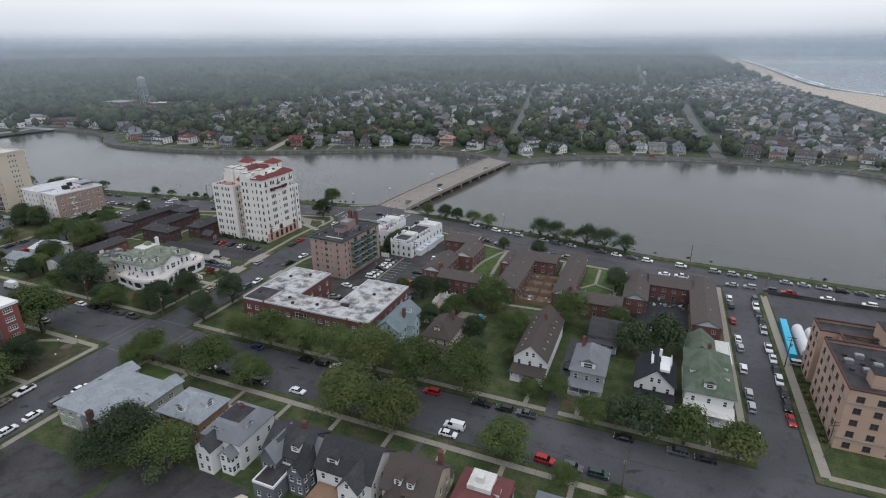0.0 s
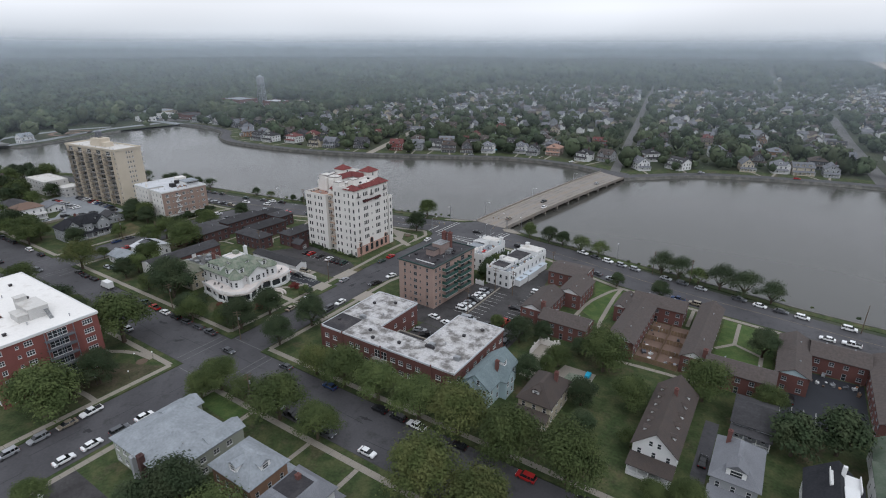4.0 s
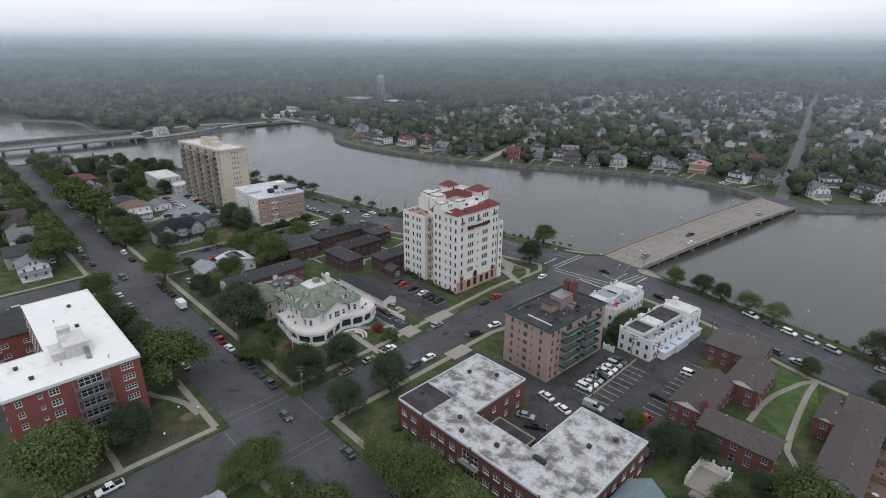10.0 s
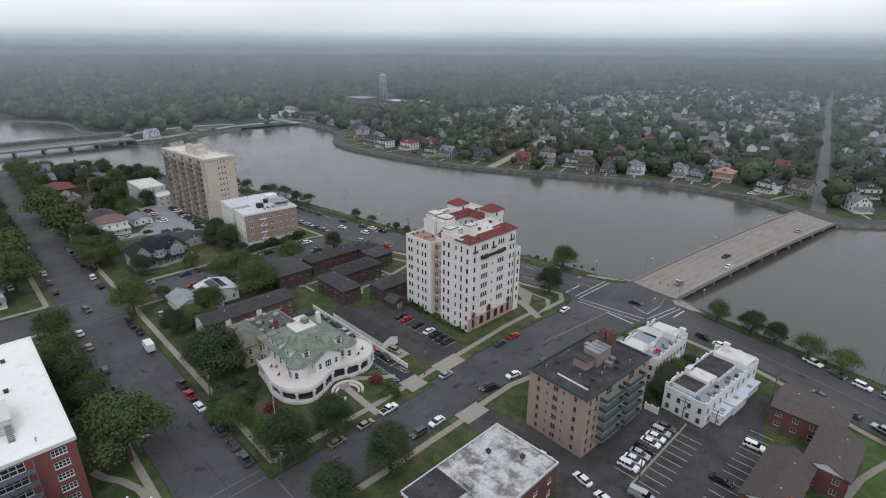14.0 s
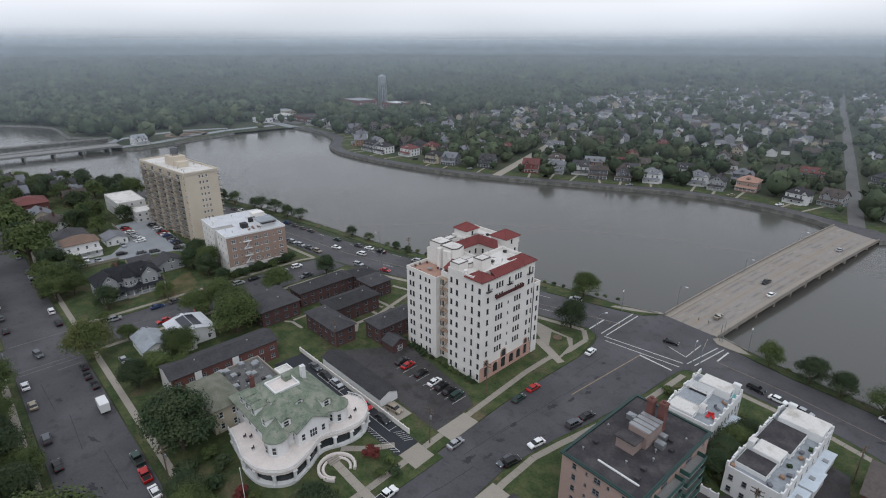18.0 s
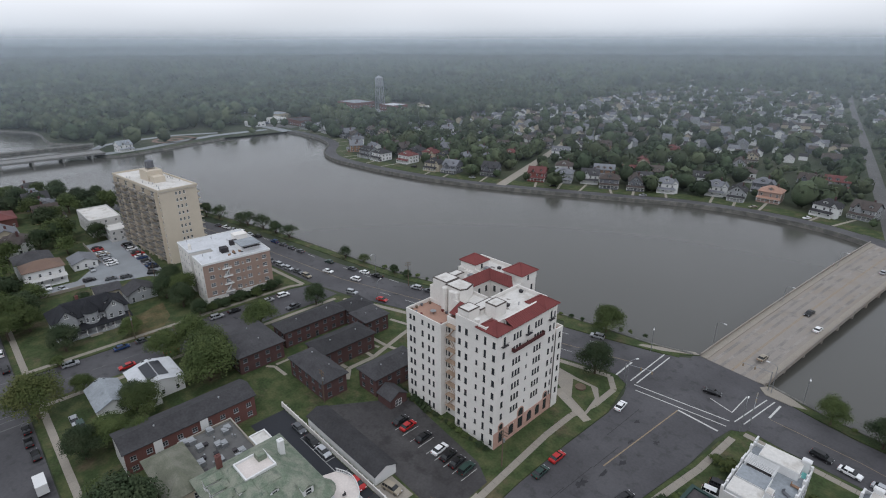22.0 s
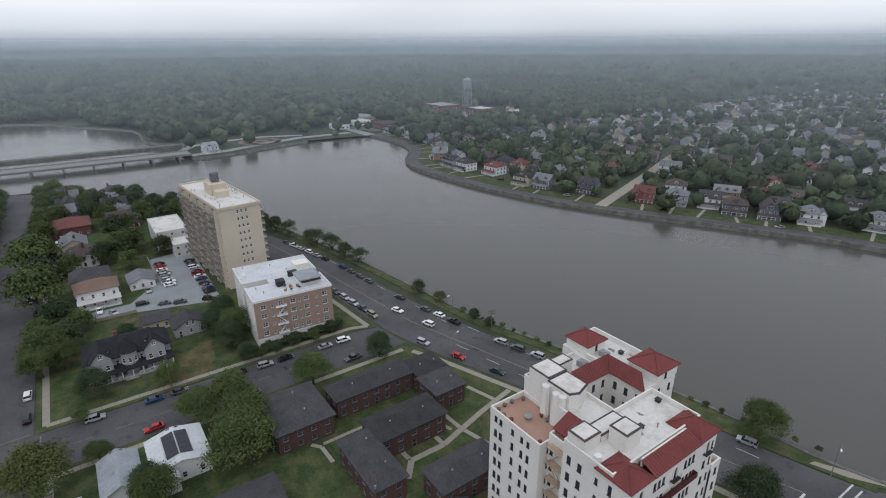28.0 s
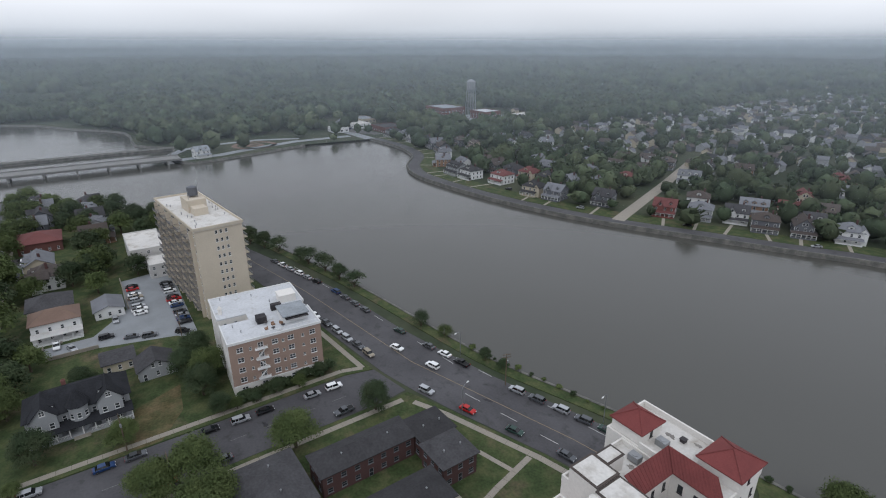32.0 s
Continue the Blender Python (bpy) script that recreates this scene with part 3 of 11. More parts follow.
# ---- ground, water, streets ----
def curve(pts, k=3):
    """A soft line through plan points."""
    out = []
    n = len(pts)
    for i in range(n - 1):
        p0, p1, p2, p3 = (Vector(pts[max(i - 1, 0)]), Vector(pts[i]), Vector(pts[i + 1]), Vector(pts[min(i + 2, n - 1)]))
        for j in range(k):
            s = j / k
            out.append(tuple(0.5 * (2 * p1 + (p2 - p0) * s + (2 * p0 - 5 * p1 + 4 * p2 - p3) * s * s + (3 * p1 - p0 - 3 * p2 + p3) * s ** 3)))
    return out + [tuple(pts[-1])]


SHORE_S = curve([(-430, -260), (-425, -20), (-400, 20), (-370, 55), (-330, 85), (-300, 100), (-257, 113), (-215, 122), (-182, 128), (-134, 134), (-108, 138), (-74, 148), (-40, 156), (-13, 159), (2, 163)])
SHORE_E = curve([(24, 162), (38, 158), (62, 154), (97, 148.5), (138, 141), (164, 137), (194, 135), (244, 132), (330, 128), (395, 140), (405, 220), (380, 300), (330, 345), (290, 372), (205, 384), (103, 360), (60, 328), (43, 313)])
SHORE_N = curve([(21, 323), (0, 332), (-33, 335), (-69, 328), (-97, 314), (-128, 299), (-165, 281), (-204, 266), (-250, 255), (-300, 250), (-338, 251), (-370, 264), (-402, 289), (-450, 300), (-500, 299)])
SHORE_W = curve([(-507, 231), (-481, 141), (-486, 118), (-520, 112), (-560, 122), (-600, 95), (-695, 95), (-766, 45), (-847, -21), (-900, -260)])
LAKE = SHORE_S + SHORE_E + SHORE_N + SHORE_W
COAST = [(560, -1200), (560, 600), (530, 1118), (480, 1300), (470, 1560), (505, 2400), (570, 4800)]


def sheet(bm, loops, z):
    """A flat sheet bounded by an outline and holes."""
    edges = []
    for pts in loops:
        vs = [bm.verts.new((x, y, z)) for x, y in pts]
        edges += [bm.edges.new((vs[i], vs[(i + 1) % len(vs)])) for i in range(len(vs))]
    bmesh.ops.triangle_fill(bm, use_beauty=True, use_dissolve=False, edges=edges, normal=(0, 0, 1))
    for f in bm.faces:
        if f.normal.z < 0:
            f.normal_flip()


bm = bmesh.new()
sheet(bm, [[(-4800, -1200)] + COAST + [(-4800, 4800)], LAKE], -0.06)
ground = solo("ground", bm, "land", "flat wooded coastal ground of grass and earth", kind="structure")
bm = bmesh.new()
quad(bm, [(-4900, -1300, -1.6), (440, -1300, -1.6), (440, 4900, -1.6), (-4900, 4900, -1.6)])
solo("water", bm, "water", "calm grey-green lake water under cloud", kind="structure")
bm = bmesh.new()
quad(bm, [(440, -1300, -1.6), (4900, -1300, -1.6), (4900, 4900, -1.6), (440, 4900, -1.6)])
solo("sea", bm, "sea", "pale blue-grey sea under cloud", kind="structure")


def strip(name, line, offs, z, mat, label, kind="structure", category=""):
    """A ribbon along a line. offs: two sideways offsets (left of the line is positive); z: top."""
    bm = bmesh.new()
    rows = []
    for i, p in enumerate(line):
        a, b = Vector(line[max(i - 1, 0)]), Vector(line[min(i + 1, len(line) - 1)])
        d = (b - a).normalized()
        nrm = Vector((-d.y, d.x))
        q0, q1 = Vector(p) + nrm * offs[0], Vector(p) + nrm * offs[1]
        rows.append([bm.verts.new((q0.x, q0.y, z)), bm.verts.new((q1.x, q1.y, z)), bm.verts.new((q1.x, q1.y, z - 0.2)), bm.verts.new((q0.x, q0.y, z - 0.2))])
    for a, b in zip(rows, rows[1:]):
        for i in range(4):
            bm.faces.new((a[i], b[i], b[(i + 1) % 4], a[(i + 1) % 4]))
    bmesh.ops.recalc_face_normals(bm, faces=bm.faces)
    return solo(name, bm, mat, label, category, kind=kind)


def wall_along(line, label, out, top=0.3, foot=1.1):
    """A low battered bank with a coping along a shore line; out: the water's side."""
    bm = bmesh.new()
    rows = []
    for i, p in enumerate(line):
        a, b = Vector(line[max(i - 1, 0)]), Vector(line[min(i + 1, len(line) - 1)])
        d = (b - a).normalized()
        nrm = Vector((-d.y, d.x)) * out
        rows.append([bm.verts.new((*(Vector(p) + nrm * o), z)) for o, z in ((-0.9, -0.1), (-0.9, top), (0.0, top), (0.1, top - 0.5), (foot, -1.9))])
    for a, b in zip(rows, rows[1:]):
        for i in range(4):
            bm.faces.new((a[i], b[i], b[i + 1], a[i + 1]))
    bmesh.ops.recalc_face_normals(bm, faces=bm.faces)
    solo("sea_wall", bm, "sea_stone", label, "sea wall", kind="structure")


for ln in (SHORE_S, SHORE_E, SHORE_W):
    wall_along(ln, "low weathered stone sea wall along the lake", 1)
wall_along(SHORE_N, "upright dark stone sea wall below the far road", 1, 0.75, 0.5)


def slab(name, pts, z0, z1, mat, label, kind="structure", category=""):
    bm = bmesh.new()
    prism(bm, list(pts), z0, z1)
    return solo(name, bm, mat, label, category, kind=kind)


def rect(x0, y0, x1, y1):
    return [(x0, y0), (x1, y0), (x1, y1), (x0, y1)]


ROAD = "worn dark grey asphalt street with patches and cracks"
slab("road", [(-423, -9), (330, -9), (330, 8), (-412, 8)], -0.05, 0.0, "asphalt", ROAD)
slab("road", [(0, -120), (17, -120), (17, -9.01), (0, -9.01)], -0.05, 0.0, "asphalt", ROAD)
A_W = [(0, 8.01), (-0.5, 25), (-2, 45), (-2.8, 65), (-3.5, 82), (-3, 100), (-2, 118), (-3, 128), (-4.6, 133)]
A_E = [(14, 8.01), (13, 45), (11.5, 66), (14, 82), (17, 95), (20.5, 115), (21.6, 128), (23, 134)]
slab("road", A_W + A_E[::-1], -0.05, 0.0, "asphalt", ROAD)
slab("road", [(-129, -120), (-112, -120), (-112, -9.01), (-129, -9.01)], -0.05, 0.0, "asphalt", ROAD)
slab("road", [(-129, 8.01), (-112, 8.01), (-112, 100), (-113, 107), (-127, 104.5), (-129, 96)], -0.05, 0.0, "asphalt", ROAD)
slab("road", [(186, 8.01), (197, 8.01), (197, 108), (199, 112.6), (184, 113.4), (186, 108)], -0.05, 0.0, "asphalt", ROAD)
DRIVE_S = curve([(-330, 68), (-257, 88), (-190, 98), (-157, 102.5), (-124, 106), (-99, 112.5), (-72, 121.5), (-40, 129), (-25, 131.5), (-9, 135.5), (-4.6, 133), (23, 134), (26, 137), (34, 135.6), (58, 134), (69, 131), (80, 126), (94, 121.5), (114, 118.5), (133, 116.5), (155, 114.5), (182, 113), (250, 111), (330, 108)], 2)
DRIVE_N = curve([(330, 121), (244, 124.5), (194, 128), (154, 131.5), (126, 136.5), (99, 142), (80, 146), (63, 150), (45, 152), (30, 156), (23, 160.5), (4, 163), (2.5, 160), (-4, 156), (-17, 152.5), (-36, 148), (-72, 140.5), (-104, 131.5), (-145, 123.5), (-186, 118.6), (-246, 104.5), (-330, 80)], 2)
slab("road", DRIVE_S + DRIVE_N, -0.05, 0.0, "asphalt", "wide lakeside asphalt road with a worn centre line")

# lawns and kerbs: each city block is a raised plot
GREEN = "damp green lawn with worn patches"
slab("lawn", rect(-111.7, 8.3, -0.5, 58), -0.05, 0.12, "grass", GREEN)
slab("lawn", [(-111.7, 58.02), (-2.8, 58.02), (-3.6, 82), (-3.2, 100), (-2.2, 118), (-4.9, 132.6), (-9.2, 135.1), (-25, 131), (-40, 128.6), (-72, 121), (-99, 112), (-111.7, 107)], -0.05, 0.12, "grass", GREEN)
slab("lawn", [(14.2, 8.3), (185.7, 8.3), (185.7, 112), (155, 114.1), (133, 116.1), (114, 118.1), (94, 121), (80, 125.5), (69, 130.5), (58, 133.5), (34, 135.2), (27, 136.4), (23.3, 133.6), (20.8, 115), (17.3, 95), (14.3, 82), (11.8, 66), (13.3, 45)], -0.05, 0.12, "grass", GREEN)
slab("lawn", rect(17.3, -100, 330, -9.3), -0.05, 0.12, "grass", GREEN)
slab("lawn", rect(-111.7, -100, -0.3, -9.3), -0.05, 0.12, "grass", GREEN)
slab("lawn", [(197.3, 8.3), (330, 8.3), (330, 107.5), (250, 110.5), (199.3, 112.2), (197.3, 108)], -0.05, 0.12, "grass", GREEN)
slab("lawn", [(-420, 8.3), (-129.3, 8.3), (-129.3, 96), (-127.3, 104.2), (-157, 102), (-190, 97.6), (-257, 87.6), (-330, 67.6), (-420, 8.5)], -0.05, 0.12, "grass", GREEN)
slab("lawn", rect(-420, -100, -129.3, -9.3), -0.05, 0.12, "grass", GREEN)
strip("lakeside_lawn", [p for p in SHORE_S if p[0] > -340 and p[0] < 1], (-0.85, -4.6), 0.14, "grass", "grassy lakeside verge between road and water")
strip("lakeside_lawn", [p for p in SHORE_E if p[1] < 170 and p[0] < 340], (-0.85, -4.0), 0.14, "grass", "grassy lakeside verge between road and water")
slab("lawn", [(4.0, 163.2), (-4, 156.3), (-17, 152.8), (-36, 148.3), (-40, 154.0), (-13, 158.0), (2, 162.2)], -0.05, 0.13, "grass", GREEN)
slab("lawn", [(23.5, 160.8), (30, 156.3), (45, 152.3), (63, 150.3), (80, 146.3), (81, 149.5), (62, 153), (38, 157.2), (24.5, 161.2)], -0.05, 0.13, "grass", GREEN)

# pavements: squares of concrete along the streets
def pavement(line, half=0.85, z=0.16, step=3.0):
    """A concrete walk of separate slabs with open joints, laid along a line."""
    root = thing("pavement", "pale concrete pavement of square slabs", "pavement", kind="structure")
    bm = bmesh.new()
    for a, b in zip(line, line[1:]):
        a, b = Vector((*a, 0)), Vector((*b, 0))
        d = b - a
        n = max(1, round(d.length / step))
        u = d.normalized()
        s = Vector((-u.y, u.x, 0)) * half
        for i in range(n):
            p, q = a + d * (i / n) + u * 0.03, a + d * ((i + 1) / n) - u * 0.03
            dz = Vector((0, 0, z + random.uniform(-0.01, 0.01)))
            top = [bm.verts.new(v + dz) for v in (p - s, q - s, q + s, p + s)]
            low = [bm.verts.new((v.co.x, v.co.y, 0.0)) for v in top]
            bm.faces.new(top)
            for k in range(4):
                bm.faces.new((low[k], low[(k + 1) % 4], top[(k + 1) % 4], top[k]))
    o = part("paving_slabs", bm, "concrete", root)
    tagged(o, kind="stuff")


pavement([(-112, 11), (-4.5, 11)])
pavement([(-4.7, 11), (-4.8, 22), (-5, 40), (-5.7, 52), (-6.2, 60), (-7.2, 78), (-8.4, 99), (-8.2, 110), (-6.2, 118), (-6.0, 128), (-10, 133)])
pavement([(15.4, 11), (15.4, 35), (15.3, 52), (14.3, 62), (14.2, 73), (16, 82), (19, 95), (22.8, 115), (24.4, 131)])
pavement([(15.4, 10.8), (183.5, 10.8)])
pavement([(184.2, 10.8), (184.2, 111)])
pavement([(199.6, 10.8), (199.6, 109)], 1.1)
pavement([(-110, -11.8), (-2.5, -11.8)])
pavement([(-2.3, -11.8), (-2.3, -90)])
pavement([(19.4, -11.8), (200, -11.8)])
pavement([(19.4, -11.8), (19.4, -90)])
pavement([(-109.5, 11), (-109.5, 104)])
pavement([(-131.6, 10.6), (-131.6, 96), (-129.6, 102), (-157, 100), (-190, 95.5)])
pavement([(-400, 10.6), (-131.6, 10.6)])
pavement([(-400, -11.8), (-131.6, -11.8), (-131.6, -90)])
pavement([(-109.5, -11.8), (-109.5, -90)])
pavement([(-107, 106), (-98, 110.2), (-72, 119.2), (-40, 127), (-25, 129.5), (-10, 133)])
pavement([(26, 134.5), (58, 131.6), (69, 128.6), (80, 123.4), (94, 119), (114, 116), (133, 114.2), (155, 112.2), (183, 110.4)])
pavement([(200, 11), (330, 11)])
# garden walks
pavement([(96.2, 118.5), (93.6, 114.0), (91.6, 108), (89.8, 102), (88.9, 95), (88.8, 86)], 0.7)
pavement([(96.4, 118.5), (96.2, 110), (96.8, 99), (97.6, 88), (98.6, 81), (101, 77.4), (102.6, 74.6), (102.8, 67), (112, 65.4), (124, 66.2), (135, 66)], 0.7)
pavement([(123.8, 114), (124, 100)], 0.6)
pavement([(139, 112), (139, 96), (134, 90)], 0.6)
pavement([(139, 96), (147, 92), (147, 78)], 0.6)
pavement([(-17, 39), (-5.5, 38.6), (-1.5, 38.6)], 1.0)
pavement([(-19.5, 42.5), (-15, 47), (-11.5, 52.5)], 0.9)
pavement([(-62.5, 77.0), (-66.8, 80.6), (-66.7, 89.8), (-68.7, 96.8), (-71.0, 105), (-73.8, 117.4)], 0.75)
pavement([(-67.6, 80.4), (-70.2, 80.2)], 0.6, 0.155)
pavement([(-67.5, 89.8), (-70.2, 89.7)], 0.6, 0.155)
pavement([(-69.5, 96.7), (-77.2, 96.3)], 0.6, 0.155)
pavement([(-67.9, 97.0), (-60, 99.0), (-57, 106)], 0.6, 0.155)
pavement([(-82, 108.7), (-73.0, 111.2)], 0.6, 0.155)
pavement([(-85.4, 63.4), (-83.2, 65.2), (-77, 65.4)], 0.5, 0.155)
pavement([(-84, 66), (-84, 90), (-70, 94.5)], 0.5)
pavement([(-14.0, 120.5), (-19, 112.5), (-26, 127)], 1.0)
pavement([(-16.0, 116), (-4, 111)], 1.2)
pavement([(-29.5, -19.6), (-25.5, -18.0), (-22.0, -15.6), (-17.0, -13.6), (-10.5, -12.9)], 0.8)
pavement([(-18.4, -31), (-14, -33.5), (-7, -33), (-2.6, -33)], 0.7)
pavement([(41, 11), (37.5, 21)], 0.8)
pavement([(69, 11), (69, 21)], 0.8)
for hx in (83.5, 97.5, 131.5, 145, 163, 176):
    pavement([(hx, 11.7), (hx, 18)], 0.6)
for hx in (58, 73.5, 89, 104, 118, 132.5, 148):
    pavement([(hx, -12.7), (hx, -21.5)], 0.6)
pavement([(36.7, -12.6), (36.7, -31)], 0.7)

# driveways, lots
LOT = "dark asphalt parking lot with faded white bays"
def flat(name, pts, mat, label, z=0.14):
    return slab(name, pts, -0.02, z, mat, label)


flat("parking_lot", [(46, 52), (45.4, 90.5), (48.6, 91.4), (62, 91.4), (66.5, 120), (69, 106), (73.2, 92), (73.2, 70), (78.6, 66), (78.6, 52), (60, 51.6)], "asphalt_lot", LOT, 0.15)
flat("parking_lot", [(46.0, 38.2), (60.4, 38.2), (60.4, 51.4), (46.0, 51.8)], "asphalt_lot", LOT, 0.15)
flat("parking_lot", rect(17.5, 52, 45.8, 61.5), "asphalt_lot", LOT, 0.15)
flat("parking_lot", rect(27.2, 61.3, 46.1, 90.7), "asphalt_lot", LOT, 0.156)
flat("parking_lot", [(48.0, 91.0), (62.3, 91.0), (66.6, 119.0), (59.0, 120.6), (50.0, 95.0)], "asphalt_lot", LOT, 0.162)
flat("driveway", rect(12.6, 52.5, 17.4, 60.5), "concrete", "pale concrete driveway apron", 0.17)
flat("parking_lot", [(-57, 65.2), (-8.2, 63.0), (-8.6, 77), (-14, 80), (-45, 84.4), (-48.6, 77.2)], "asphalt_lot", LOT, 0.15)
flat("driveway", [(-8.1, 63.2), (-2.9, 63.2), (-3.2, 73), (-8.2, 73)], "concrete", "pale concrete driveway apron", 0.18)
flat("lane", [(-63, 47.8), (-52.2, 47.8), (-52.2, 50.5), (-8.2, 50.5), (-8.4, 57.2), (-63, 57.2)], "asphalt_new", "freshly sealed black service lane", 0.15)
flat("driveway", [(-8.1, 51), (-2.2, 51), (-2.5, 57), (-8.2, 57)], "concrete", "pale concrete driveway apron", 0.18)
flat("yard", rect(-24.8, 58.2, -17.5, 63), "concrete", "pale concrete yard beside garages", 0.165)
flat("forecourt", [(-27, 126.5), (-16.5, 125.5), (-9.5, 125.5), (-6.5, 121), (-5.4, 111.4), (-8, 110.5), (-13.4, 115.8), (-20, 120)], "concrete", "pale concrete forecourt with a round planter", 0.15)
flat("lawn", [(-12.4, 116.5), (-6.4, 113.6), (-7.6, 120.6), (-11.2, 124.6), (-16.8, 124.2)], "grass", GREEN, 0.2)
flat("lawn", [(-17.8, -20.4), (-3.6, -13.2), (-3.6, -36), (-17.8, -36)], "worn_grass", "bare worn brownish lawn beside a brick block", 0.13)
FRESH = "well-kept bright green lawn between walks"
flat("lawn", [(17.4, -17.6), (17.4, -12.6), (35.4, -12.6), (35.4, -18.6)], "fresh_grass", FRESH, 0.14)
flat("lawn", [(88.8, 92), (98.6, 84), (99.6, 106), (97.0, 116.6), (85.4, 119.6), (89, 108)], "fresh_grass", FRESH, 0.14)
flat("lawn", [(134.2, 112.8), (141.9, 111.6), (150.0, 108), (150.2, 78.5), (134.2, 78.5)], "fresh_grass", FRESH, 0.14)
flat("parking_lot", [(-188, 23.5), (-188, 38.2), (-182.2, 60), (-174, 66.0), (-246, 68.0), (-242, 49.0), (-213, 48.4), (-197, 37), (-197, 23.5)], "asphalt_pale", "pale grey asphalt parking deck with rows of cars", 0.15)
flat("parking_lot", rect(-297, 11.6, -282, 27), "asphalt_lot", LOT, 0.15)
flat("parking_lot", rect(20, -75, 52, -48), "asphalt_lot", LOT, 0.15)
flat("parking_lot", rect(54, -60, 84, -40), "asphalt_lot", LOT, 0.15)
flat("parking_lot", rect(-110, -75, -37, -53), "asphalt_lot", LOT, 0.15)
flat("parking_lot", rect(-72, -53.0, -37, -39), "asphalt_lot", LOT, 0.15)
flat("parking_lot", rect(152, 62, 172.6, 90.4), "asphalt_new", LOT, 0.15)
flat("parking_lot", [(201.2, 60), (260, 60), (260, 109), (201.2, 111)], "asphalt", "large worn asphalt lot beside the lake road", 0.15)
flat("driveway", rect(137.2, 8.2, 140.4, 50), "asphalt", "narrow dark asphalt driveway between houses", 0.17)
flat("driveway", rect(87.8, 42, 92.4, 53.2), "concrete", "worn tan concrete yard", 0.16)
flat("patio", rect(86.2, 53.4, 92.6, 61.6), "concrete", "bare concrete patio", 0.2)
flat("patio", [(96.2, 46), (101, 43.5), (107, 46), (107, 54.2), (97.4, 54.2)], "concrete", "pale paved pool terrace", 0.18)
flat("patio", rect(113.6, 69, 126.4, 97.6), "terracotta_paving", "brown paved patios behind garden apartments", 0.15)
flat("driveway", rect(111.2, -22, 112.6, -10), "asphalt", "narrow asphalt drive between houses", 0.14)


def stripes(pts, mat="road_paint", label="worn white road marking", z=0.012, name="road_marking"):
    """One set of painted lines: (x0, y0, x1, y1, width)."""
    bm = bmesh.new()
    for x0, y0, x1, y1, w in pts:
        d = Vector((x1 - x0, y1 - y0, 0)).normalized()
        s = Vector((-d.y, d.x, 0)) * w / 2
        a, b = Vector((x0, y0, z)), Vector((x1, y1, z))
        top = [bm.verts.new(v) for v in (a - s, b - s, b + s, a + s)]
        low = [bm.verts.new((v.co.x, v.co.y, z - 0.008)) for v in top]
        bm.faces.new(top)
        for k in range(4):
            bm.faces.new((low[k], low[(k + 1) % 4], top[(k + 1) % 4], top[k]))
    return solo(name, bm, mat, label, "road marking", kind="structure")


def road_patch(x, y, r, seed, long=1.0, angle=0.0, mat="asphalt_seal"):
    """An uneven patch of newer seal on a street."""
    rg = random.Random(seed)
    m = pose(x, y, 0, 0, 0, angle)
    pts = [tuple((m @ Vector((0.55 * r * long * math.cos(a) * rg.uniform(0.35, 1.3), 0.5 * r * math.sin(a) * rg.uniform(0.3, 1.4), 0)))[:2]) for a in [math.tau * k / 22 for k in range(22)]]
    slab("road_patch", pts, -0.02, 0.006, mat, "dark irregular asphalt repair on a worn street", category="road patch")


for k, (x, y, r, lg) in enumerate(((4, 62, 1.6, 2.2), (6.5, 66, 1.2, 2.6), (5, 72, 1.5, 1.4), (3.5, 79, 1.1, 2.4), (6.2, 92, 1.7, 2.0), (8, 98, 0.9, 3.0), (9.5, 104, 1.3, 1.6), (7.5, 112, 1.0, 2.2), (12, 116, 1.4, 1.5), (5, 120, 1.2, 1.8), (8.5, 30, 1.3, 2.4), (4.6, 22, 1.0, 2.6), (10, -2, 1.6, 2.0), (3, 3, 1.2, 2.2), (-14, -2, 1.5, 3.0), (-30, 2, 1.2, 3.4), (-47, -3, 1.7, 2.4), (-64, 1, 1.0, 4.0), (-88, -2, 1.5, 2.2), (40, -1, 1.4, 3.2), (63, 2, 1.1, 3.6), (92, -2, 1.5, 2.8), (128, 0, 1.2, 3.0), (160, -3, 1.4, 2.6), (8, -40, 1.3, 2.0), (-120, 40, 1.3, 2.2), (-121, 70, 1.1, 2.6), (-60, 133, 1.3, 2.6), (-96, 123, 1.1, 3.0), (70, 138, 1.2, 3.0))):
    road_patch(x, y, r, k, lg, 88 if abs(x) < 15 and y > 8 else 5 + 7 * (k % 5))
stripes([(x0, y0, x0 + dx, y0 + dy, 0.14) for x0, y0, dx, dy in [(2.2 + 1.1 * (k % 4), 14 + 12 * k, 0.8, 10 + (k * 5) % 7) for k in range(9)] + [(-100 + 21 * k, -4.2 + (k * 3) % 8, 17, 0.6 * (-1) ** k) for k in range(13)] + [(6.0 + 2.2 * (k % 3), -100 + 16 * k, 0.4, 13) for k in range(6)]], "asphalt_seal", "thin dark tar lines sealing cracks in a street", 0.009, "crack_seal")
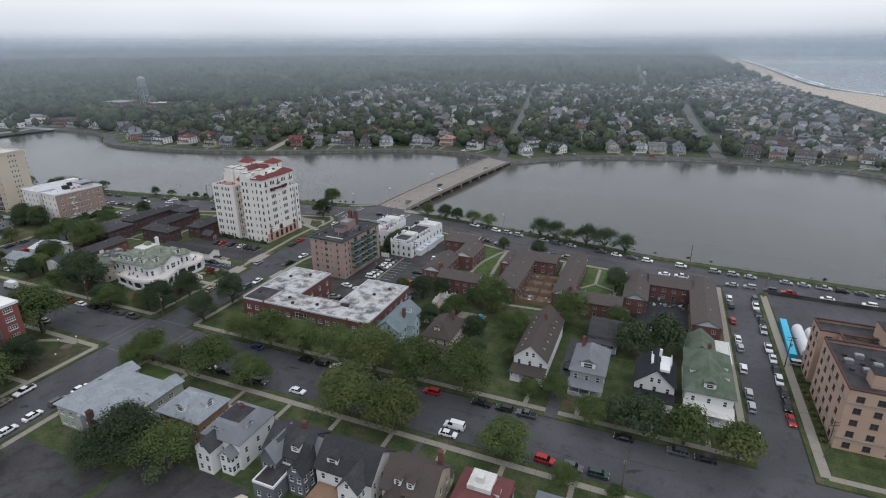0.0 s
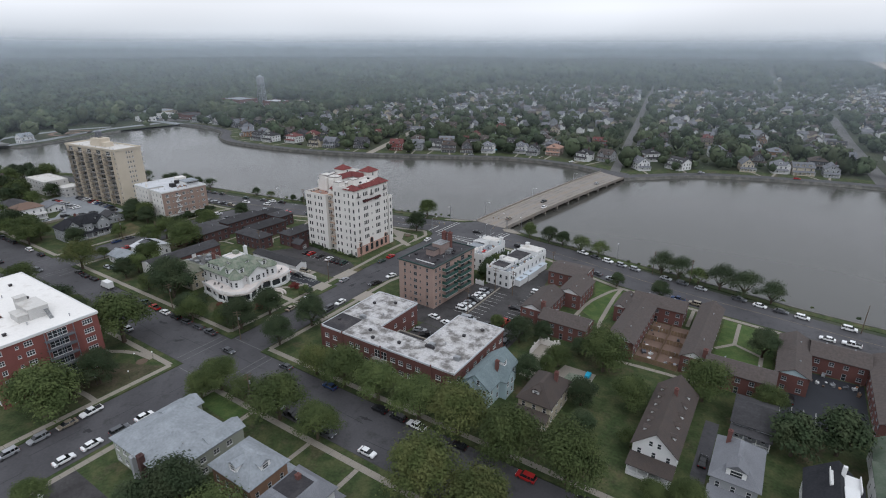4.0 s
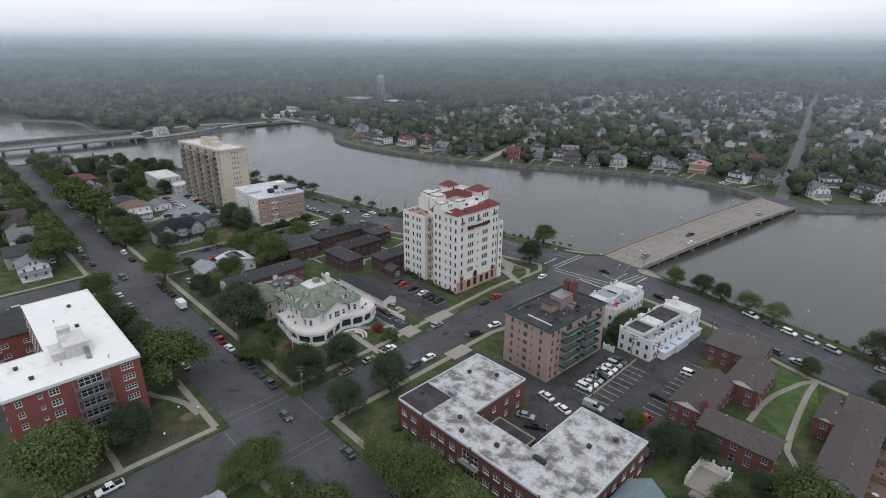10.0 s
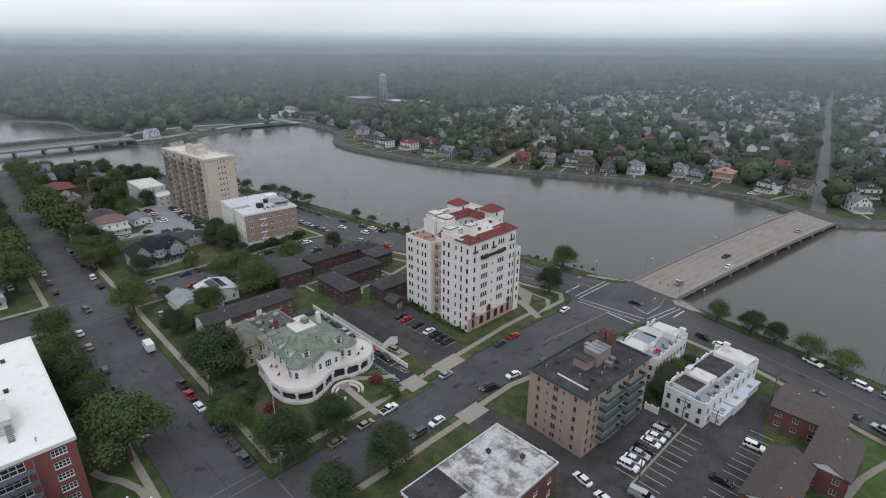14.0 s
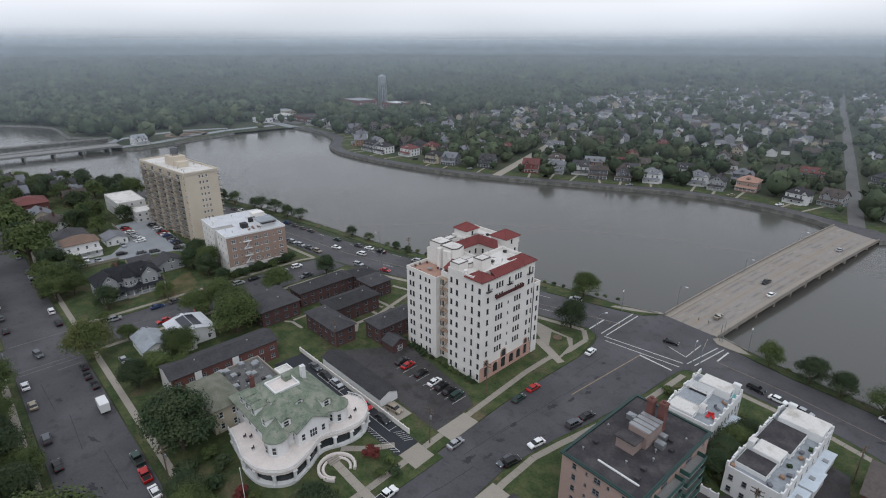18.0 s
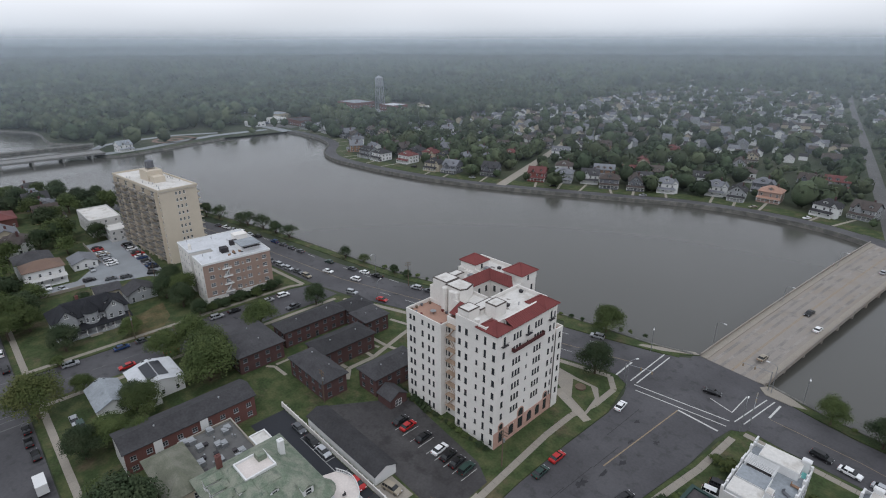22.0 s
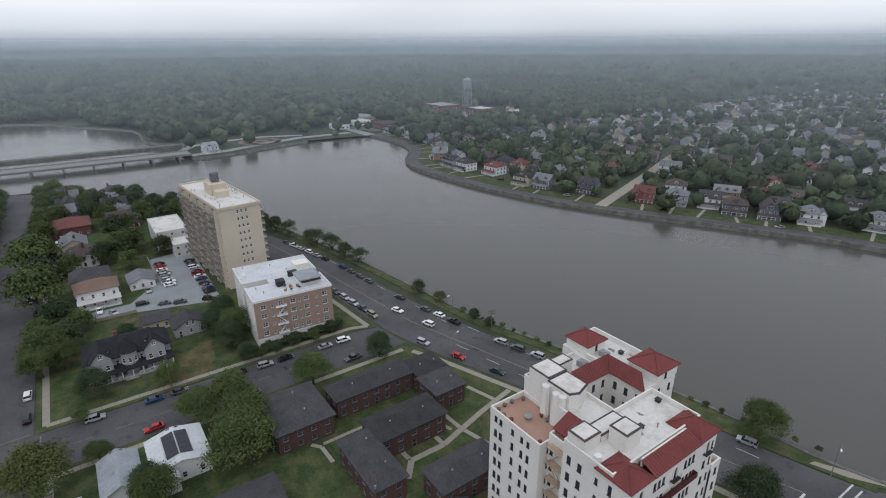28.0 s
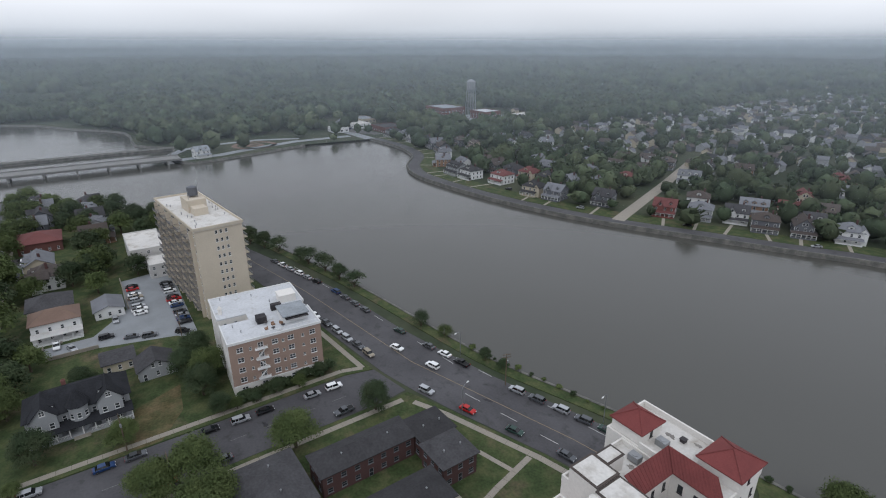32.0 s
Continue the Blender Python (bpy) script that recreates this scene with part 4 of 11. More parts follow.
# junction by the bridge
stripes([(-4.8, 135.4, -4.1, 156, 0.35), (-3.0, 135.6, -2.2, 155.6, 0.35)])
stripes([(-3.2, 134.5, 21.6, 137.3, 0.3), (-1.7, 132.3, 21.7, 134.6, 0.3)])
stripes([(22.6, 138, 25.6, 153.8, 0.3), (24.6, 138.6, 27.4, 154.3, 0.3)])
stripes([(10.4, 132.2, 20.9, 131.2, 0.5), (28.4, 146, 29, 153.5, 0.5), (-9.2, 135, -9.1, 144.6, 0.5), (6.8, 170.2, 14.4, 170.6, 0.5)])
stripes([(14.5, 143.5, 20.8, 141.4, 0.25), (20.8, 141.4, 21.3, 151.5, 0.25)])
stripes([(6.9, 100, 10.4, 132, 0.3), (28.7, 145.5, 48, 143.6, 0.15), (48, 143.6, 75, 138, 0.15), (75, 138, 110, 129.6, 0.15), (110, 129.6, 182, 121, 0.15)], "yellow_paint", "worn yellow centre line")
stripes([(-9.5, 144.7, -31, 138.5, 0.2), (-31, 138.5, -72, 130.5, 0.2), (-72, 130.5, -124, 116, 0.2), (-124, 116, -190, 108, 0.2), (-190, 108, -257, 96, 0.2)], "yellow_paint", "worn yellow centre line")
stripes([(-20 - 12 * k, 147.5 - 2.35 * k, -25 - 12 * k, 146.5 - 2.35 * k, 0.15) for k in range(8)] + [(-25 - 12 * k, 136.6 - 2.6 * k, -30 - 12 * k, 135.4 - 2.6 * k, 0.15) for k in range(7)])
stripes([(-116 - 12 * k, 125.8 - 1.5 * k, -121 - 12 * k, 125.2 - 1.5 * k, 0.15) for k in range(9)])
# kerb aprons where the bridge meets the junction
slab("pavement", [(23.6, 160.3), (22.4, 158.4), (24.6, 155.9), (31, 155.4), (34.5, 156.6), (26.5, 161.4)], -0.05, 0.17, "concrete", "pale concrete kerb apron at the bridge end")
slab("pavement", [(4.0, 163.3), (-5.5, 157.4), (-12.5, 155.0), (-12.0, 156.6), (2.2, 164.0)], -0.05, 0.17, "concrete", "pale concrete kerb apron at the bridge end")
# main crossing
WORN = "almost worn away white road marking"
for x0 in (-4.4, -1.6):
    stripes([(x0, -8.5, x0, 7.6, 0.22)], "worn_paint", WORN)
stripes([(1.0, -11.0, 16, -11.0, 0.22), (17.6, -8.4, 17.6, 7.6, 0.22), (20.2, -8.4, 20.2, 7.6, 0.22), (0.5, 9.0, 13.6, 9.0, 0.22)], "worn_paint", WORN)
stripes([(-111, -8.0, -111, 7.4, 0.25), (-108.6, -8.0, -108.6, 7.4, 0.25), (-130, -8.0, -130, 7.4, 0.25), (-128, 9.4, -113, 9.4, 0.25), (-128, -10, -113, -10, 0.25), (-105, 0.6, -105, 7.4, 0.4)], "worn_paint", WORN)
stripes([(-120, 16 + 9 * k, -120, 20 + 9 * k, 0.15) for k in range(9)], "worn_paint", WORN)
# parking bays
stripes([(50 + 0.0, 66 + 2.7 * k, 55.2, 66 + 2.7 * k, 0.12) for k in range(9)] + [(55.8, 66 + 2.7 * k, 61, 66 + 2.7 * k, 0.12) for k in range(9)] + [(67.5, 72 + 2.7 * k, 72.5, 72 + 2.7 * k, 0.12) for k in range(12)], z=0.165, label="faded white parking bay lines")
stripes([(-36 + 2.9 * k, 73.2, -36 + 2.9 * k, 78.4, 0.12) for k in range(9)], z=0.165, label="faded white parking bay lines")
stripes([(-50 + 5.6 * k, 54.6, -50 + 5.6 * k, 57.0, 0.12) for k in range(7)] + [(-50, 54.6, -16, 54.6, 0.1)] + [(-15 + 0.8 * k, 55, -14 + 0.8 * k, 57, 0.1) for k in range(6)] + [(-22 + 1.1 * k, 50.7, -21 + 1.1 * k, 51.9, 0.1) for k in range(12)] + [(-22, 51.9, -9, 51.9, 0.1)], z=0.165, label="fresh white bay lines and hatching")
stripes([(153 + 2.7 * k, 64, 153 + 2.7 * k, 69, 0.12) for k in range(7)], z=0.165, label="white parking bay lines")
stripes([(-70 + 2.7 * k, -72, -70 + 2.7 * k, -67, 0.12) for k in range(12)], z=0.165, label="faded white parking bay lines")
bm = bmesh.new()
box(bm, 55.3, 63.5, 0.1, 55.7, 92.0, 0.55)
solo("lot_divider", bm, "concrete", "low pale concrete divider in the car park", "kerb")


# --- road bridge over the lake
def road_bridge():
    t = thing("bridge", "long pale concrete road bridge on low piers", "bridge")
    a0, a1 = Vector((4.2, 163.0, 0)), Vector((22.0, 324.5, 0))
    b0, b1 = Vector((23.4, 160.5, 0)), Vector((43.0, 313.0, 0))
    def at(s, w):
        p = a0.lerp(a1, s)
        return p.lerp(b0.lerp(b1, s), w)
    def hump(s):
        return 0.06 + 1.3 * math.sin(math.pi * s) ** 0.8
    def rib(bm, w0, w1, z0, z1, n=24):
        rows = []
        for i in range(n + 1):
            s = i / n
            z = hump(s)
            p, q = at(s, w0), at(s, w1)
            rows.append([bm.verts.new((v.x, v.y, z + dz)) for v, dz in ((p, z0), (q, z0), (q, z1), (p, z1))])
        for r, o in zip(rows, rows[1:]):
            for k in range(4):
                bm.faces.new((r[k], o[k], o[(k + 1) % 4], r[(k + 1) % 4]))
        bm.faces.new(rows[0]), bm.faces.new(rows[-1])
        bmesh.ops.recalc_face_normals(bm, faces=bm.faces)
    bm = bmesh.new()
    rib(bm, 0.0, 1.0, -0.7, 0.0)
    part("deck", bm, "concrete_bridge", t)
    for w0, w1 in ((0.0, 0.11), (0.89, 1.0)):
        bm = bmesh.new()
        rib(bm, w0, w1, 0.003, 0.18)
        part("walkway", bm, "concrete", t)
    for w0, w1 in ((-0.005, 0.012), (0.988, 1.005)):
        bm = bmesh.new()
        rib(bm, w0, w1, 0.18, 1.05)
        part("parapet", bm, "concrete_bridge", t)
    for w0, w1 in ((0.03, 0.05), (0.95, 0.97)):
        bm = bmesh.new()
        rib(bm, w0, w1, -1.3, -0.71)
        part("girder", bm, "concrete_bridge", t)
    for i in range(1, 11):
        s = i / 11
        p, q = at(s, 0.02), at(s, 0.98)
        d = (q - p).normalized()
        n = Vector((-d.y, d.x, 0)) * 0.45
        bm = bmesh.new()
        prism(bm, [tuple((p + n)[:2]), tuple((p - n)[:2]), tuple((q - n)[:2]), tuple((q + n)[:2])], -2.5, hump(s) - 1.3)
        part("pier", bm, "concrete_bridge", t)
    for w, mat, wd in ((0.49, "yellow_paint", 0.01), (0.51, "yellow_paint", 0.01), (0.2, "worn_track", 0.05), (0.34, "worn_track", 0.05), (0.66, "worn_track", 0.05), (0.8, "worn_track", 0.05)):
        bm = bmesh.new()
        rib(bm, w - wd / 2, w + wd / 2, 0.004, 0.012)
        part("lane_line" if mat == "yellow_paint" else "wheel_track", bm, mat, t)


road_bridge()


# --- the two low bridges far off on the west arm of the lake
def low_bridge(x, y0, y1, w, label, n):
    t = thing("low_bridge", label, "bridge")
    bm = bmesh.new()
    box(bm, x - w / 2, y0, 1.6, x + w / 2, y1, 2.4)
    part("deck", bm, "bridge_grey", t)
    for s in (-1, 1):
        bm = bmesh.new()
        box(bm, x + s * w / 2 - 0.2, y0, 2.4, x + s * w / 2 + 0.2, y1, 3.3)
        part("parapet", bm, "bridge_grey", t)
    for i in range(n):
        bm = bmesh.new()
        y = y0 + (y1 - y0) * (i + 0.5) / n
        box(bm, x - w / 2 + 0.4, y - 0.7, -2.5, x + w / 2 - 0.4, y + 0.7, 1.6)
        part("pier", bm, "bridge_grey", t)


low_bridge(-496, -260, 117, 20, "long low concrete road bridge across the lake arm", 18)
slab("embankment", [(-567, -260), (-558, -260), (-556, 124), (-566, 124)], -2.0, 0.5, "sea_stone", "long low railway embankment across the lake arm")

# ---- buildings ----
def rows_of(n, z0, step):
    return [z0 + step * i for i in range(n)]


def balcony(parent, m, w, depth, z, rail_mat, slab_mat="concrete", h=1.05, name="balcony"):
    """A hung slab with a barred railing; m: x along the wall, y into it."""
    bm = bmesh.new()
    box(bm, -w / 2, -depth, z - 0.2, w / 2, 0, z, m)
    b = part(name, bm, slab_mat, parent)
    bm = bmesh.new()
    box(bm, -w / 2, -depth, z + h - 0.08, w / 2, -depth + 0.06, z + h, m)
    for s in (-w / 2, w / 2 - 0.06):
        box(bm, s, -depth + 0.06, z + h - 0.08, s + 0.06, 0, z + h, m)
    n = max(4, int(w / 0.45))
    for i in range(n + 1):
        u = -w / 2 + (w - 0.05) * i / n
        box(bm, u, -depth + 0.005, z, u + 0.05, -depth + 0.055, z + h - 0.08, m)
    part("railing", bm, rail_mat, b)
    return b


def fire_escape(parent, m, w, zs, mat="rust", depth=1.1):
    for i, z in enumerate(zs):
        bm = bmesh.new()
        box(bm, -w / 2, -depth, z - 0.08, w / 2, -0.02, z, m)
        for k in range(int(w / 0.4) + 1):
            u = -w / 2 + k * 0.4
            box(bm, u, -depth, z, u + 0.04, -depth + 0.04, z + 0.95, m)
        box(bm, -w / 2, -depth, z + 0.9, w / 2, -depth + 0.05, z + 0.96, m)
        part("fire_escape_landing", bm, mat, parent)
        if i + 1 < len(zs):
            s = 1 if i % 2 else -1
            bm = bmesh.new()
            a, b = m @ Vector((s * (w / 2 - 0.3), -depth * 0.7, z)), m @ Vector((-s * (w / 2 - 0.5), -depth * 0.7, zs[i + 1]))
            rod(bm, a, b, 0.09)
            rod(bm, a + m.to_3x3() @ Vector((0, 0.5, 0)), b + m.to_3x3() @ Vector((0, 0.5, 0)), 0.09)
            part("fire_escape_stair", bm, mat, parent)


def roof_vent(parent, x, y, z, kind=0):
    bm = bmesh.new()
    if kind == 0:
        box(bm, x - 0.4, y - 0.4, z, x + 0.4, y + 0.4, z + 0.5)
        box(bm, x - 0.5, y - 0.5, z + 0.55, x + 0.5, y + 0.5, z + 0.65)
        tube(bm, x, y, z + 0.5, z + 0.56, 0.2)
    elif kind == 1:
        tube(bm, x, y, z, z + 0.7, 0.12)
        tube(bm, x, y, z + 0.7, z + 0.9, 0.25, 0.1)
    else:
        box(bm, x - 0.9, y - 0.7, z, x + 0.9, y + 0.7, z + 1.1)
        tube(bm, x, y, z + 1.1, z + 1.2, 0.55, n=12)
        box(bm, x - 1.0, y - 0.5, z + 0.15, x - 0.9, y + 0.5, z + 0.9)
    part("roof_vent", bm, "metal_grey" if kind else "tar_roof", parent)


def tile_hip(parent, x0, y0, x1, y1, z, rise):
    """A pyramid of barrel tiles: raised ribs run down each slope."""
    hip_roof(parent, x0, y0, x1, y1, z, rise, "clay_tile", over=0.35)
    cx, cy = (x0 + x1) / 2, (y0 + y1) / 2
    bm = bmesh.new()
    top = Vector((cx, cy, z + 0.2 + rise))
    for p in ((x0 - 0.35, y0 - 0.35), (x1 + 0.35, y0 - 0.35), (x1 + 0.35, y1 + 0.35), (x0 - 0.35, y1 + 0.35)):
        s = min(x1 - x0, y1 - y0) / 2 + 0.35
        q = Vector((p[0] + math.copysign(s, cx - p[0]), p[1] + math.copysign(s, cy - p[1]), z + 0.2 + rise))
        rod(bm, (p[0], p[1], z + 0.2), q, 0.1)
    part("ridge_tiles", bm, "clay_tile", parent)


def tile_slope(parent, pts, thick=0.15):
    """A lean-to strip of tile over four corners."""
    bm = bmesh.new()
    a, b = [bm.verts.new(p) for p in pts], [bm.verts.new(Vector(p) + Vector((0, 0, thick))) for p in pts]
    bm.faces.new(a), bm.faces.new(b)
    for i in range(4):
        bm.faces.new((a[i], a[(i + 1) % 4], b[(i + 1) % 4], b[i]))
    bmesh.ops.recalc_face_normals(bm, faces=bm.faces)
    p = [Vector(q) + Vector((0, 0, thick)) for q in pts]
    n = max(2, int((p[1] - p[0]).length / 0.6))
    for i in range(n + 1):
        rod(bm, p[0].lerp(p[1], i / n), p[3].lerp(p[2], i / n), 0.07, 5)
    part("tile_roof", bm, "clay_tile", parent)


def arch(parent, m, w, h, mat, glass="glass"):
    """A round-headed opening with a raised surround."""
    bm = bmesh.new()
    r, n = w / 2, 10
    hh = h - r
    inner = [(-r, 0), (-r, hh)] + [(-r * math.cos(math.pi * i / n), hh + r * math.sin(math.pi * i / n)) for i in range(1, n)] + [(r, hh), (r, 0)]
    k = 1.28
    outer = [(x * k, z if z <= hh else hh + (z - hh) * k) for x, z in inner]
    for (a, b), (c, d) in zip(zip(inner, inner[1:]), zip(outer, outer[1:])):
        for y0, y1 in ((-0.18, -0.18),):
            quad(bm, [m @ Vector((p[0], -0.18, p[1])) for p in (a, b, d, c)])
        quad(bm, [m @ Vector((c[0], -0.18, c[1])), m @ Vector((d[0], -0.18, d[1])), m @ Vector((d[0], 0, d[1])), m @ Vector((c[0], 0, c[1]))])
        quad(bm, [m @ Vector((a[0], -0.18, a[1])), m @ Vector((b[0], -0.18, b[1])), m @ Vector((b[0], 0, b[1])), m @ Vector((a[0], 0, a[1]))])
    bmesh.ops.recalc_face_normals(bm, faces=bm.faces)
    a = part("arch", bm, mat, parent)
    bm = bmesh.new()
    bm.faces.new([bm.verts.new(m @ Vector((x, -0.03, z))) for x, z in inner[::-1]])
    part("pane", bm, glass, a)


# --- white tower block by the bridge
def white_tower():
    t = thing("apartment_tower", "tall white stucco tower with red tile roofs and salmon base", "building")
    st = 3.36
    W, S = 0.85, 1.55
    sth = rows_of(9, 1.0, st)
    # front wing along the street
    x0, y0, x1, y1, h = -27.0, 85.5, -14.3, 108.6, 31.2
    L = y1 - y0
    east = []
    for k, z in enumerate(rows_of(9, 1.0, st)):
        if k >= 1:
            east += [(2.6, z, W, S), (L - 2.6, z, W, S), (L - 0.9, z, 0.6, S)] if k != 8 else [(L - 0.9, z, 0.6, S)]
        if k >= 2:
            east += [(u, z, 0.75, S) for u in (6.3, 7.4, 8.5, 14.4, 15.5, 16.6)]
            east += [(11.4, z + 0.3, 0.5, 0.8)]
    south = []
    for z in sth:
        south += [(1.3, z, W, S), (3.5, z, W, S), (6.8, z + 0.2, 0.6, 1.2), (9.3, z, 0.7, 1.9), (11.9, z, W, S)]
    north = grid(x1 - x0, 4, sth, W, S)
    west = [r for r in grid(L, 8, sth, W, S) if r[0] < 12]
    shell(t, x0, y0, x1, y1, 0, h, "white_stucco", {"E": east, "S": south, "N": north, "W": west}, trim_mat="tar_roof")
    # salmon base storey with arches
    mE = pose(x1, y0, 0, 0, 0, 90)
    bm = bmesh.new()
    for a, b in ((0.0, 1.7), (3.5, 5.2), (8.0, 9.0), (11.5, 12.7), (15.1, 16.2), (18.4, 19.5), (21.4, 23.1)):
        box(bm, a, -0.12, 0, b, 0.0, 4.2, mE)
    box(bm, 0, -0.16, 4.2, L, 0.0, 4.55, mE)
    box(bm, 0, -0.2, 0, L, -0.125, 1.1, mE)
    part("base_course", bm, "salmon_trim", t, "salmon pink stone base")
    for u, w, hh in ((2.6, 1.5, 6.2), (6.6, 2.0, 3.9), (10.2, 2.0, 6.8), (13.9, 2.0, 3.9), (17.3, 1.9, 3.9), (20.5, 1.5, 6.2)):
        arch(t, mE @ pose(u, 0, 0.2), w, hh, "salmon_trim")
    # shaded balcony band and small ornamental balconies
    bm = bmesh.new()
    box(bm, 5.4, -0.9, 25.1, 17.2, 0.0, 25.3, mE)
    box(bm, 5.4, -0.9, 25.3, 17.2, -0.78, 26.1, mE)
    box(bm, 5.4, -0.78, 25.3, 5.52, 0.0, 26.1, mE)
    box(bm, 17.08, -0.78, 25.3, 17.2, 0.0, 26.1, mE)
    part("balcony", bm, "balcony_red", t, "long dark red balcony across the front")
    for u, z in ((2.6, 28.0), (20.5, 28.0), (11.4, 27.6)):
        arch(t, mE @ pose(u, 0, z), 0.9, 2.2, "white_stucco")
        bm = bmesh.new()
        box(bm, u - 1.0, -0.7, z - 0.2, u + 1.0, 0.0, z - 0.05, mE)
        for k in range(6):
            box(bm, u - 0.95 + k * 0.37, -0.66, z - 0.05, u - 0.9 + k * 0.37, -0.6, z + 0.8, mE)
        part("balcony", bm, "tar_roof", t, "small black iron balcony")
    bm = bmesh.new()
    box(bm, 0, -0.35, 30.7, 0.25, 0.0, 31.1)
    bracket = mesh_of("eaves_bracket", bm, "white_stucco")
    for k in range(23):
        child("eaves_bracket", bracket, t, mE @ pose(0.3 + k * 0.98, 0, 0))
    flat_roof(t, x0, y0, x1 - 3.2, y1, h, "white_roof", "white_stucco", rim=0.9, coping="white_stucco")
    # tile roofs of the front wing
    tile_hip(t, -20.2, 85.4, -14.2, 90.6, h, 1.7)
    tile_hip(t, -20.0, 103.4, -14.2, 108.7, h, 1.9)
    tile_slope(t, [(-13.8, 90.9, h), (-13.8, 103.2, h), (-16.6, 103.2, h + 1.3), (-16.6, 90.9, h + 1.3)])
    bm = bmesh.new()
    box(bm, -16.9, 91.2, h - 0.2, -16.6, 102.9, h + 1.4)
    part("parapet", bm, "white_stucco", t)
    # terrace annex at the north-east corner
    shell(t, -22, 108.6, -14.0, 111.4, 0, 23.6, "white_stucco", {"E": [(1.6, z, W, S) for z in sth[1:7]]}, trim_mat="tar_roof", sides="ENW")
    flat_roof(t, -22, 108.6, -14.0, 111.4, 23.0, "terrace_tile", "white_stucco", rim=1.0)
    # west wing with the lower terrace roof
    hw = 26.6
    ws = []
    for z in rows_of(8, 1.0, st):
        ws += [(1.6, z, W, S), (3.0, z, W, S), (6.2, z, 0.75, S), (8.6, z, 0.75, S), (10.2, z, 0.75, S)]
    ww = grid(8.5, 3, rows_of(8, 1.0, st), W, S)
    shell(t, -45, 85.5, -32, 94.0, 0, hw, "white_stucco", {"S": ws, "W": ww, "E": [(2.2, z, W, S) for z in rows_of(8, 1.0, st)]}, trim_mat="tar_roof", sides="SEW")
    flat_roof(t, -45, 85.5, -32, 94.0, hw - 0.5, "terrace_tile", "white_stucco", rim=1.0)
    # spine and recess between the wings
    sp = rows_of(9, 1.0, st)
    shell(t, -45, 94.0, -36, 108.0, 0, 30.2, "white_stucco", {"S": [], "W": grid(14, 5, sp, W, S), "E": grid(14, 5, sp, W, S)}, trim_mat="tar_roof", sides="SEW")
    flat_roof(t, -45, 94.0, -36, 108.0, 30.0, "white_roof", "white_stucco", rim=0.8)
    shell(t, -36, 92.0, -27, 99.5, 0, 30.2, "white_stucco", {"S": [(u, z, W, S) for z in sp for u in (4.6, 8.2)], "N": grid(9, 3, sp, W, S)}, trim_mat="tar_roof", sides="SN")
    flat_roof(t, -36, 92.0, -27, 99.5, 30.0, "white_roof", "white_stucco", rim=0.8)
    # shallow link between the wings, with the fire escape on it
    shell(t, -32, 87.6, -27, 92.0, 0, 28.4, "white_stucco", {"S": [(u, z, 0.7, S) for z in rows_of(8, 1.0, st) for u in (0.8, 4.2)]}, trim_mat="tar_roof", sides="S")
    flat_roof(t, -32, 87.6, -27, 92.0, 28.2, "terrace_tile", "white_stucco", rim=0.6)
    fire_escape(t, pose(-29.5, 87.6, 0), 3.4, rows_of(8, 3.6, st), "fire_tan", 1.5)
    # stair and lift heads, chimney shafts
    for a, c, (b0, b1) in (((-43.6, 93.8, -38.6, 98.6), 33.4, (0, 1)), ((-43.6, 99.2, -41.0, 103.0), 32.8, (0, 1)), ((-26.8, 86.0, -23.4, 89.8), 33.6, (0, 1)), ((-23.2, 91.6, -19.9, 95.4), 34.2, (0, 1)), ((-26.6, 90.4, -23.6, 97.0), 32.4, (0, 1))):
        bm = bmesh.new()
        box(bm, a[0], a[1], 26.2, a[2], a[3], c)
        q = part("roof_block", bm, "white_stucco", t)
        bm = bmesh.new()
        box(bm, a[0] - 0.08, a[1] - 0.08, c, a[2] + 0.08, a[3] + 0.08, c + 0.12)
        part("coping", bm, "shingle_umber", q)
        bm = bmesh.new()
        box(bm, a[0] + 0.3, a[1] + 0.3, c + 0.12, a[2] - 0.3, a[3] - 0.3, c + 0.17)
        part("roof", bm, "white_roof", q)
    poly = [(-38.4, 93.4), (-33.2, 93.4), (-32.4, 95.2), (-33.4, 98.4), (-38.4, 98.4)]
    bm = bmesh.new()
    prism(bm, poly, 26.2, 33.2)
    q = part("roof_block", bm, "white_stucco", t)
    bm = bmesh.new()
    prism(bm, [((x + 35.6) * 1.04 - 35.6, (y - 96) * 1.04 + 96) for x, y in poly], 33.2, 33.35)
    part("coping", bm, "shingle_umber", q)
    bm = bmesh.new()
    prism(bm, [((x + 35.6) * 0.9 - 35.6, (y - 96) * 0.9 + 96) for x, y in poly], 33.35, 33.4)
    part("roof", bm, "white_roof", q)
    for cx, cy in ((-38.2, 92.9), (-35.4, 92.6), (-34.2, 92.8)):
        bm = bmesh.new()
        tube(bm, cx, cy, 26.1, 32.6, 0.9, 0.8, 8)
        tube(bm, cx, cy, 32.6, 32.7, 0.62, 0.62, 8)
        part("chimney", bm, "white_stucco", t)
    # rear wing on the lake side
    rn = rows_of(9, 1.0, st)
    shell(t, -48, 108, -28, 118, 0, 31, "white_stucco", {"N": grid(20, 9, rn, W, S), "S": [r for r in grid(20, 8, rn, W, S) if r[0] > 12], "E": grid(10, 3, rn, W, S), "W": grid(10, 3, rn, W, S)}, trim_mat="tar_roof")
    flat_roof(t, -48, 108, -28, 118, 31, "white_roof", "white_stucco", rim=0.06)
